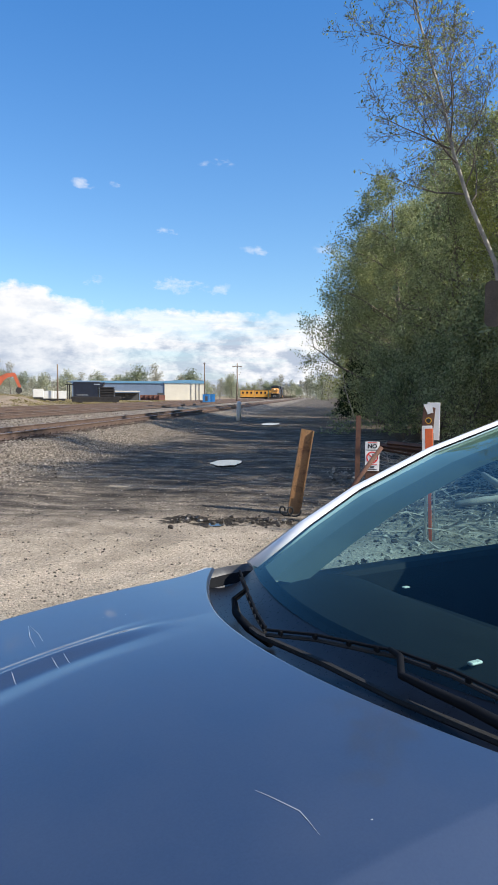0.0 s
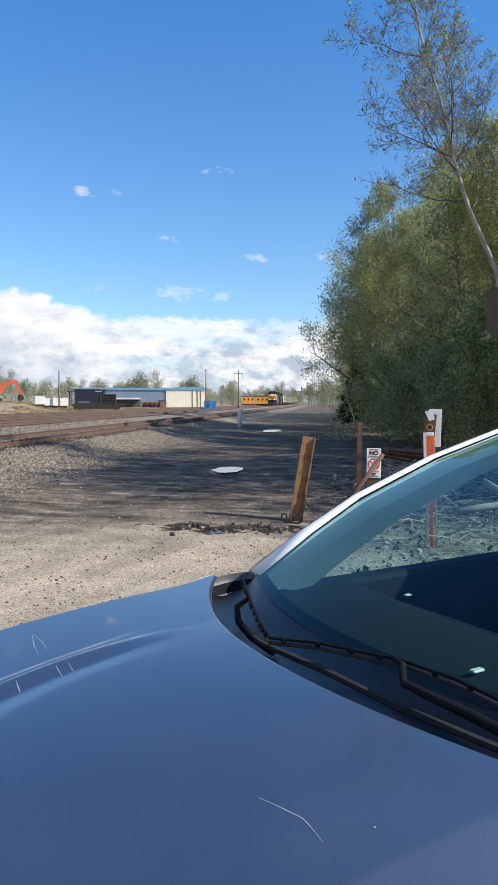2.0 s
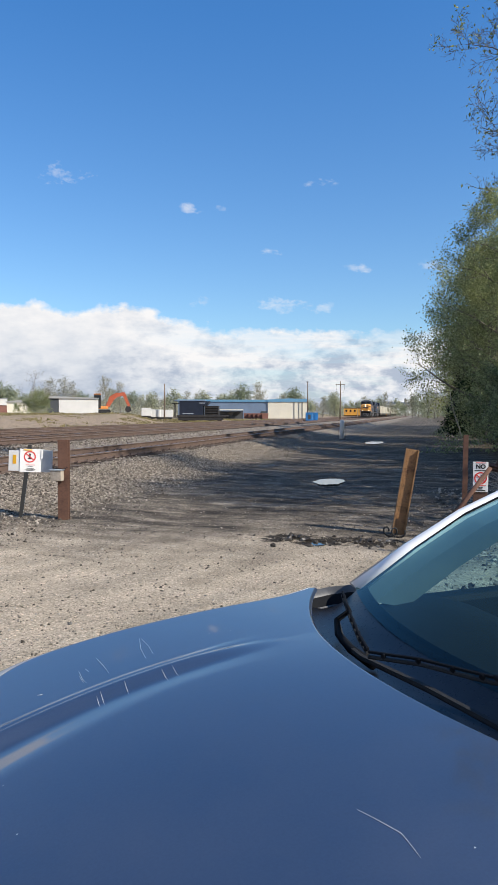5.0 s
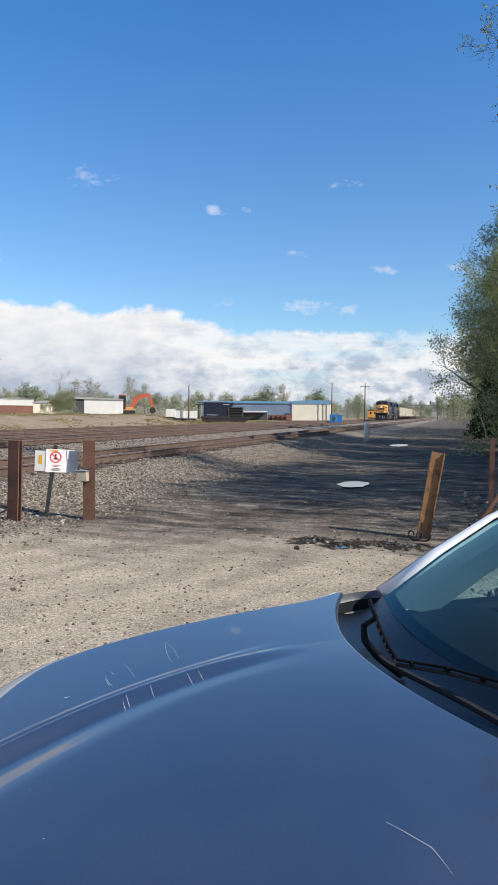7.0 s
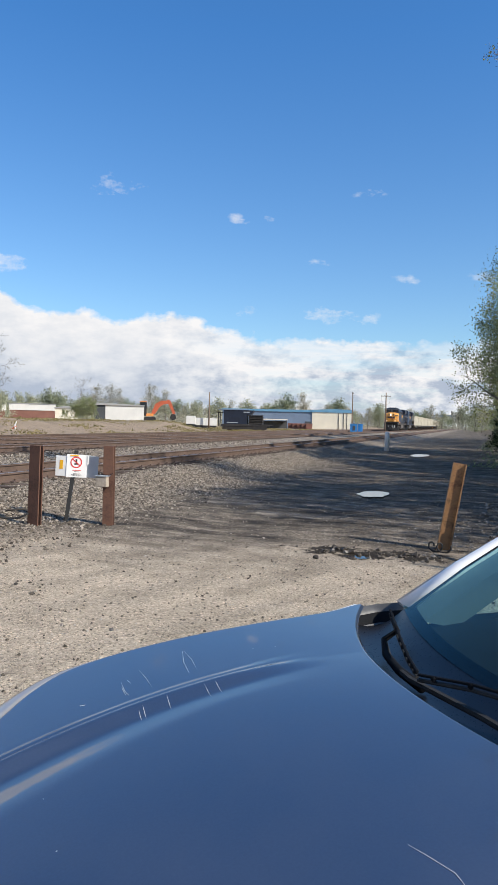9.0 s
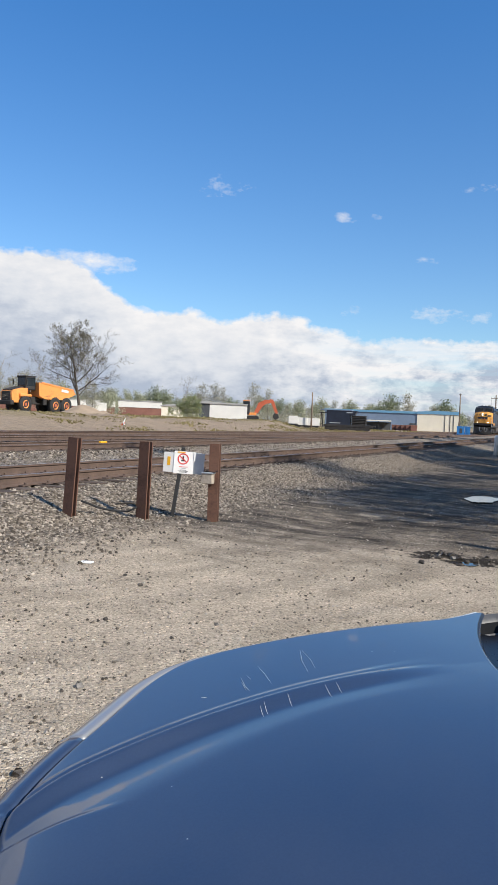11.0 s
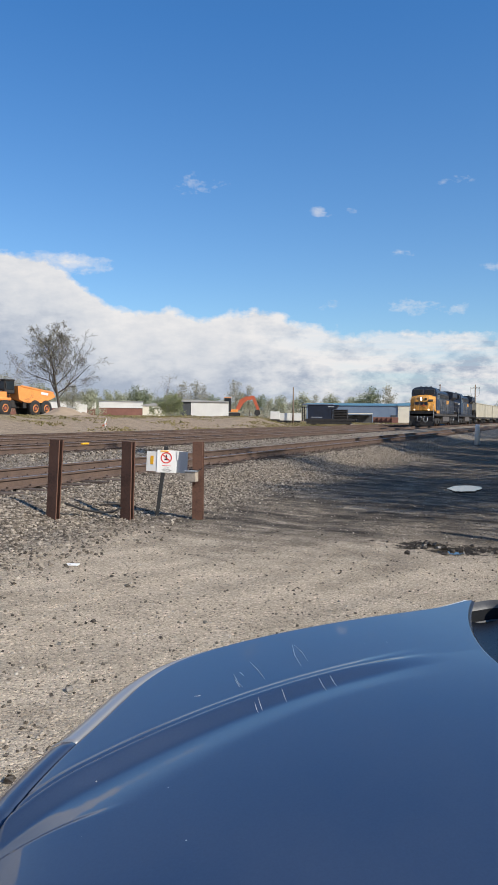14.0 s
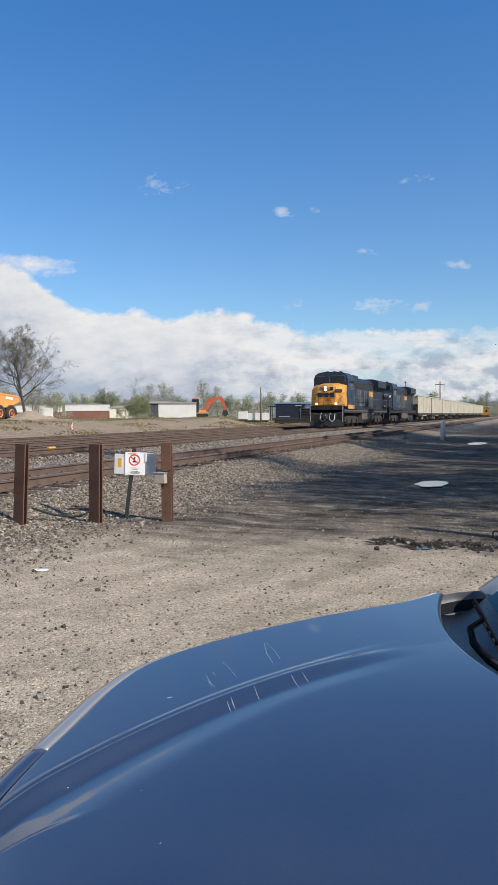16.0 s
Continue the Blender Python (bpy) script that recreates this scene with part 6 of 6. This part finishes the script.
def excavator():
    e = thing("excavator", facing(-25.1, 160, None, 0), "orange tracked excavator with a red folded boom", "excavator")
    for s in (-1, 1):
        tr = part("track", prism(((-2.2, 0.35), (-1.8, 0.0), (1.8, 0.0), (2.2, 0.35), (2.0, 0.8), (-2.0, 0.8)), 0.6, pose(0, s * 1.1, 0)), M["rubber"], e)
        for k in range(6):
            part("roller", tube(bmesh.new(), [(-1.6 + 0.64 * k, s * 1.42, 0.35), (-1.6 + 0.64 * k, s * 1.38, 0.35)], 0.2, 12), M["under"], tr)
    part("counterweight", box((2.3, 2.5, 1.1), (-1.0, 0, 1.55), 0.15), M["under"], e)
    part("deck", box((2.0, 2.3, 0.6), (0.6, 0, 1.25), 0.06), M["machine"], e)
    cab = part("cab", box((1.5, 1.1, 2.3), (-0.6, -0.7, 2.9), 0.10), M["under"], e, "dark cab")
    part("roof", box((1.6, 1.2, 0.16), (-0.6, -0.7, 4.1), 0.05), M["machine"], cab)
    part("window", box((1.0, 0.04, 0.9), (-0.6, -1.26, 3.3), 0.02), M["cab_glass"], cab)
    part("window", box((0.04, 0.8, 1.0), (0.16, -0.7, 3.25), 0.02), M["cab_glass"], cab)
    part("boom", prism(((1.1, 1.5), (2.0, 3.7), (3.3, 4.4), (5.0, 4.5), (5.2, 3.9), (3.7, 3.6), (2.9, 3.0), (1.9, 1.4)), 0.6), M["boom"], e, "red-orange boom")
    part("stick", prism(((4.4, 4.65), (5.2, 4.5), (6.4, 1.6), (5.8, 1.5)), 0.5), M["boom"], e, "red-orange stick")
    part("cylinder", tube(bmesh.new(), [(1.6, 0.3, 1.9), (3.3, 0.3, 3.8)], 0.11, 10), M["under"], e)
    part("bucket", prism(((5.5, 1.6), (6.3, 1.5), (6.6, 0.6), (5.8, 0.15), (5.2, 0.7)), 1.2), M["under"], e)
    part("dirt_blade", box((2.2, 2.4, 0.5), (-3.4, 0, 0.55), 0.1), M["under"], e)
    return e


dump_truck()
excavator()

# dark blue work car with an open end and a ribbed deck section
wc = thing("work_car", facing(-17.15, 110, None, -4), "dark navy rail work car with an open hood and ribbed side", "rail car")
part("deck", box((7.2, 2.8, 0.35), (-0.3, 0, 0.75), 0.04), M["under"], wc)
part("body", prism(((-3.5, 0.9), (-3.5, 3.0), (-1.2, 3.0), (0.35, 3.0), (0.0, 2.2), (0.0, 0.9)), 2.7), M["navy"], wc, "dark navy steel body")
part("roof", box((4.6, 2.9, 0.14), (-2.0, 0, 3.07), 0.02), M["blue_wall"], wc)
part("chute", prism(((-1.3, 3.0), (1.0, 3.0), (0.6, 2.35), (-0.9, 2.35)), 2.76), M["navy"], wc)
part("label_bar", box((0.9, 0.02, 0.12), (-0.1, -1.40, 2.72)), M["grey_panel"], wc)
part("label_bar", box((1.6, 0.02, 0.10), (-2.2, -1.37, 1.15)), M["grey_panel"], wc)
for k in range(6):
    part("rib", box((2.2, 2.7, 0.12), (1.25, 0, 1.05 + 0.24 * k), 0.02), M["under"], wc)
part("hopper", box((2.0, 2.4, 1.3), (1.25, 0, 1.55), 0.05), M["under"], wc)
part("tail_deck", box((1.4, 2.6, 0.2), (3.0, 0, 0.8), 0.03), M["under"], wc)
for s in (-1, 1):
    part("outrigger", box((0.12, 0.12, 2.1), (-4.3, s * 1.1, 1.6)), M["under"], wc)
part("skirt", box((6.6, 2.7, 0.5), (-0.4, 0, 0.42)), M["under"], wc)
part("platform", box((1.2, 2.5, 0.1), (-4.1, 0, 2.65)), M["under"], wc)
for x in (-2.8, -1.4, 1.2, 2.4):
    for s in (-1, 1):
        part("wheel", tube(bmesh.new(), [(x, s * 0.7, 0.4), (x, s * 0.85, 0.4)], 0.42, 14), M["rail"], wc)

# warehouse: long blue wall, cream end bay, shallow blue roof
wh = thing("warehouse", facing(-12.1, 178, None, 0), "long metal warehouse with blue and cream walls and blue roof", "warehouse")
part("wall", box((22.0, 24.0, 4.0), (-11.0, 12.2, 2.0)), M["blue_wall"], wh, "dull blue metal wall")
part("wall", box((9.6, 26.0, 4.05), (4.8, 13.0, 2.03)), M["cream"], wh, "cream metal wall")
part("roof", box((22.4, 24.4, 0.55), (-11.0, 12.2, 4.27), 0.03), M["blue_roof"], wh)
part("roof", prism(((-0.15, 4.05), (9.75, 4.05), (9.75, 4.75), (5.0, 4.9), (-0.15, 4.6)), 26.3, pose(0, 13.0, 0)), M["blue_roof"], wh, "pale blue metal roof")
for k in range(26):
    part("panel_seam", box((0.05, 0.02, 3.8), (-21.5 + k * 0.84, 0.195, 2.0)), M["blue_wall"], wh)
for k in range(11):
    part("panel_seam", box((0.05, 0.015, 3.9), (0.4 + k * 0.88, -0.002, 2.0)), M["cream"], wh)
# closed panel; its dark colour paints the unlit inside of an opening
part("door", box((1.4, 0.08, 1.1), (-1.0, 0.14, 1.2)), M["dark_wall"], wh, "dark panel standing for a shaded side opening")
for x in (6.4, 7.6, 8.4):
    part("downpipe", box((0.12, 0.1, 4.0), (x, -0.05, 2.0)), M["dark_wall"], wh)

for i in range(5):
    ob = link_mesh("scrap_bin", prism(((-0.75, 1.25), (0.75, 1.25), (0.65, 0), (-0.65, 0)), 1.2), M["wall_red"])
    ob.matrix_world = facing(-13.75 + 0.36 * i, 170 - i)
    md = ob.modifiers.new("edges", "BEVEL")
    md.width = 0.04
    tagged(ob, "rusty red open scrap bin by the warehouse wall", "bin", "scrap bins")
sh = thing("awning", facing(-15.0, 165), "low yellow-topped open shed beside the warehouse", "shed")
part("roof", box((5.6, 3.0, 0.22), (0, 0, 2.0), 0.02), M["cream"], sh)
for x in (-2.6, 0, 2.6):
    part("post", box((0.12, 0.12, 2.0), (x, -1.4, 1.0)), M["under"], sh)
part("wall", box((5.4, 0.1, 1.7), (0, 1.2, 0.85)), M["dark_wall"], sh)

# blue storage boxes
for i, (a, w) in enumerate(((-8.86, 1.25), (-8.36, 0.85))):
    b = thing("storage_box", facing(a, 128), "bright blue metal storage box on the yard", "storage box", "storage boxes")
    part("body", box((w, 1.5, 1.35), (0, 0, 0.72), 0.04), M["blue_box"], b)
    part("lid", box((w + 0.06, 1.56, 0.08), (0, 0, 1.43), 0.02), M["blue_box"], b)
    part("door", box((w * 0.35, 0.04, 0.8), (0.05, -0.77, 0.7)), M["dark_wall" if i == 0 else "blue_box"], b)
    for x in (-0.4, 0.4):
        part("runner", box((0.12, 1.4, 0.08), (x * w, 0, 0.04)), M["under"], b)

# orange cars standing far off
for i, a in enumerate((-5.65, -4.55, -3.4)):
    c = thing("camp_car", facing(a, 300, 0.4), "orange rail car with dark windows standing on the far siding", "rail car", "orange rail cars")
    part("body", box((5.5, 2.8, 2.8), (0, 0, 2.0), 0.06), M["car_orange"], c)
    part("roof", box((5.6, 2.9, 0.3), (0, 0, 3.5), 0.08), M["dark_wall"], c)
    for x in (-1.7, 0.0, 1.7):
        part("window", box((0.7, 0.05, 0.8), (x, -1.41, 2.4)), M["cab_glass"], c)
    part("frame", box((5.4, 2.4, 0.5), (0, 0, 0.4)), M["under"], c)


def pole(az_deg, d, h, arms, label):
    p = thing("utility_pole", facing(az_deg, d), label, "utility pole", "utility poles")
    part("shaft", tube(bmesh.new(), [(0, 0, -0.3), (0.04, 0, h * 0.6), (0.03, 0, h)], [0.16, 0.13, 0.10], 9), M["pole_wood"], p, smooth=True)
    for z, w in arms:
        arm = part("crossarm", box((w, 0.12, 0.12), (0, -0.12, z)), M["pole_wood"], p)
        for k in lin(-w / 2 + 0.1, w / 2 - 0.1, 4):
            part("insulator", tube(bmesh.new(), [(k, -0.12, z + 0.06), (k, -0.12, z + 0.2)], 0.05, 7), M["grey_panel"], arm)
    return p


p = pole(-6.45, 150, 7.9, ((7.2, 1.9),), "wooden utility pole with a crossarm and hanging wire loops")
for s in (-1, 1):
    part("wire_loop", tube(bmesh.new(), [(s * 0.8, -0.12, 7.25), (s * 0.82, -0.1, 6.2), (s * 0.55, -0.08, 5.6), (s * 0.1, 0, 5.4)], 0.02, 5), M["plastic"], p)
pole(-9.0, 165, 8.6, ((8.3, 0.5),), "plain wooden utility pole by the warehouse")
pole(-20.2, 130, 6.4, (), "plain wooden pole in the yard")
pole(-0.95, 420, 9.5, (), "thin far signal mast")

# low buildings behind the bank
b = thing("shed", facing(-27.1, 140, None, 0), "long white shed with a dark open end", "shed")
part("wall", box((7.2, 9.0, 2.9), (0.9, 4.5, 1.45)), M["wall_white"], b, "white metal wall")
# solid box, coloured dark for the shade inside the open bay
part("end_bay", box((2.0, 9.0, 3.0), (-3.7, 4.6, 1.5)), M["dark_wall"], b, "dark block standing for the shaded open bay")
part("roof", prism(((-4.8, 2.9), (4.6, 2.85), (4.6, 3.05), (-4.8, 3.35)), 9.6, pose(0, 4.6, 0)), M["concrete"], b)
b = thing("shop_building", facing(-33.6, 150, None, 0), "low red and white commercial building", "building")
part("wall", box((8.6, 8.0, 1.7), (0, 4.0, 0.85)), M["wall_red"], b, "brick red wall")
part("fascia", box((8.8, 8.2, 1.2), (0, 4.0, 2.2)), M["wall_white"], b, "white upper wall")
part("roof", box((9.0, 8.4, 0.15), (0, 4.0, 2.9)), M["concrete"], b)
b = thing("shed", facing(-31.1, 140, None, 0), "small cream shed behind the bank", "shed")
part("wall", box((4.2, 4.0, 2.1), (0, 2.0, 1.0)), M["cream"], b)
part("roof", prism(((-2.3, 2.0), (2.3, 2.0), (2.3, 2.15), (0, 2.5), (-2.3, 2.15)), 4.4, pose(0, 2.0, 0)), M["concrete"], b)
b = thing("shop_building", facing(-40.5, 150, None, 0), "long low white commercial building behind the bare tree", "building")
part("wall", box((26.0, 10.0, 1.8), (0, 5.0, 0.9)), M["wall_red"], b)
part("fascia", box((26.2, 10.2, 1.3), (0, 5.0, 2.2)), M["wall_white"], b)
part("roof", box((26.4, 10.4, 0.15), (0, 5.0, 2.93)), M["concrete"], b)
for a, d, w in ((-21.6, 128, 1.7), (-20.9, 132, 1.9), (-20.1, 136, 2.6), (-36.9, 118, 3.0)):
    t = thing("trailer", facing(a, d), "white box trailer parked in the yard", "trailer", "white trailers")
    part("box", box((w, 2.2, 1.35), (0, 0, 1.12), 0.05), M["wall_white"], t)
    part("frame", box((w * 0.9, 2.0, 0.3), (0, 0, 0.35)), M["under"], t)
    for x in (-0.3, 0.3):
        part("wheel", tube(bmesh.new(), [(x * w, -1.05, 0.3), (x * w, -0.85, 0.3)], 0.3, 12), M["rubber"], t)
# bare dirt heaps
for a, d, r, h in ((-37.9, 80, 3.0, 1.0), (-36.4, 90, 2.0, 0.6)):
    x, y = polar(a, d)
    bm = sheet(lambda u, v: (u * r, v * r, h * math.exp(-2.6 * (u * u + v * v)) * (1 + 0.3 * noise.noise((u * 3, v * 3, a))) - 0.06), lin(-1.3, 1.3, 24), lin(-1.3, 1.3, 24))
    ob = link_mesh("soil_mound", bm, M["dirt"], smooth=True)
    ob.location = (x, y, ground_z(x, y))
    tagged(ob, "heap of bare brown dirt on the bank", "dirt heap", "dirt heaps")

# overpass far down the line, with a signal gantry on it
br = thing("overpass", pose(-14, 470, 0.3), "grey concrete road overpass crossing the tracks far off", "bridge")
part("deck", box((60, 9, 1.4), (10, 0, 6.6), 0.05), M["concrete"], br)
part("railing", box((60, 0.2, 0.9), (10, -4.4, 8.0)), M["blue_wall"], br)
for x in (-14, -4, 8, 18):
    part("pier", box((1.4, 7.0, 6.0), (x, 0, 2.9)), M["concrete"], br)
gs = thing("signal_gantry", pose(-12, 400, 0.35), "signal gantry spanning the tracks far off", "signal")
part("beam", box((22, 0.6, 0.6), (0, 0, 7.2)), M["blue_wall"], gs)
for x in (-10.5, 10.5):
    part("leg", box((0.4, 0.4, 7.2), (x, 0, 3.6)), M["blue_wall"], gs)
for x in (1.5, 5.2):
    part("signal_head", box((0.6, 0.5, 2.0), (x, -0.4, 8.6), 0.1), M["black"], gs)
    part("mast", box((0.16, 0.16, 3.0), (x, 0, 8.6)), M["white"], gs)

# yellow marks on the siding and a bent marker by the rails
for x, y in ((-15.75, 19.5), (-15.75, 21.2)):
    ob = link_mesh("rail_marker", box((0.10, 0.40, 0.07), bevel=0.02), M["yellow"])
    ob.location = (x + 0.1, y, RAIL_TOP + 0.03)
    tagged(ob, "yellow painted block on the main line rail", "rail marker", "yellow rail markers")
fm = thing("bent_marker", pose(-32.5, 46.8, ground_z(-32.5, 46.8)), "small bent white and orange marker beside the tracks", "marker")
part("leg", tube(bmesh.new(), [(0, 0, -0.1), (-0.1, 0, 0.3), (0.05, 0, 0.62)], [0.05, 0.07, 0.03], 6), M["white"], fm)
part("leg", tube(bmesh.new(), [(-0.35, 0, 0.02), (-0.15, 0, 0.15), (0.0, 0, 0.22)], 0.05, 6), M["orange"], fm)


# ---------------------------------------------------------------- movement
def motions():
    """The train runs towards the road along its track."""
    front = [(0.0, 270.0), (3.5, 229.0), (6.0, 194.0), (7.0, 180.5), (9.0, 155.0), (10.0, 141.5), (12.5, 107.0), (13.5, 95.5), (14.5, 82.0), (16.0, 60.0)]
    cars = [(lead, 0.0), (second, 22.3)] + [(h, 44.6 + 15.4 * i) for i, h in enumerate(hoppers)]
    for ob, back in cars:
        walk(ob, [(t, pose(TRAIN_X, y + back, RAIL_TOP)) for t, y in front])


motions()
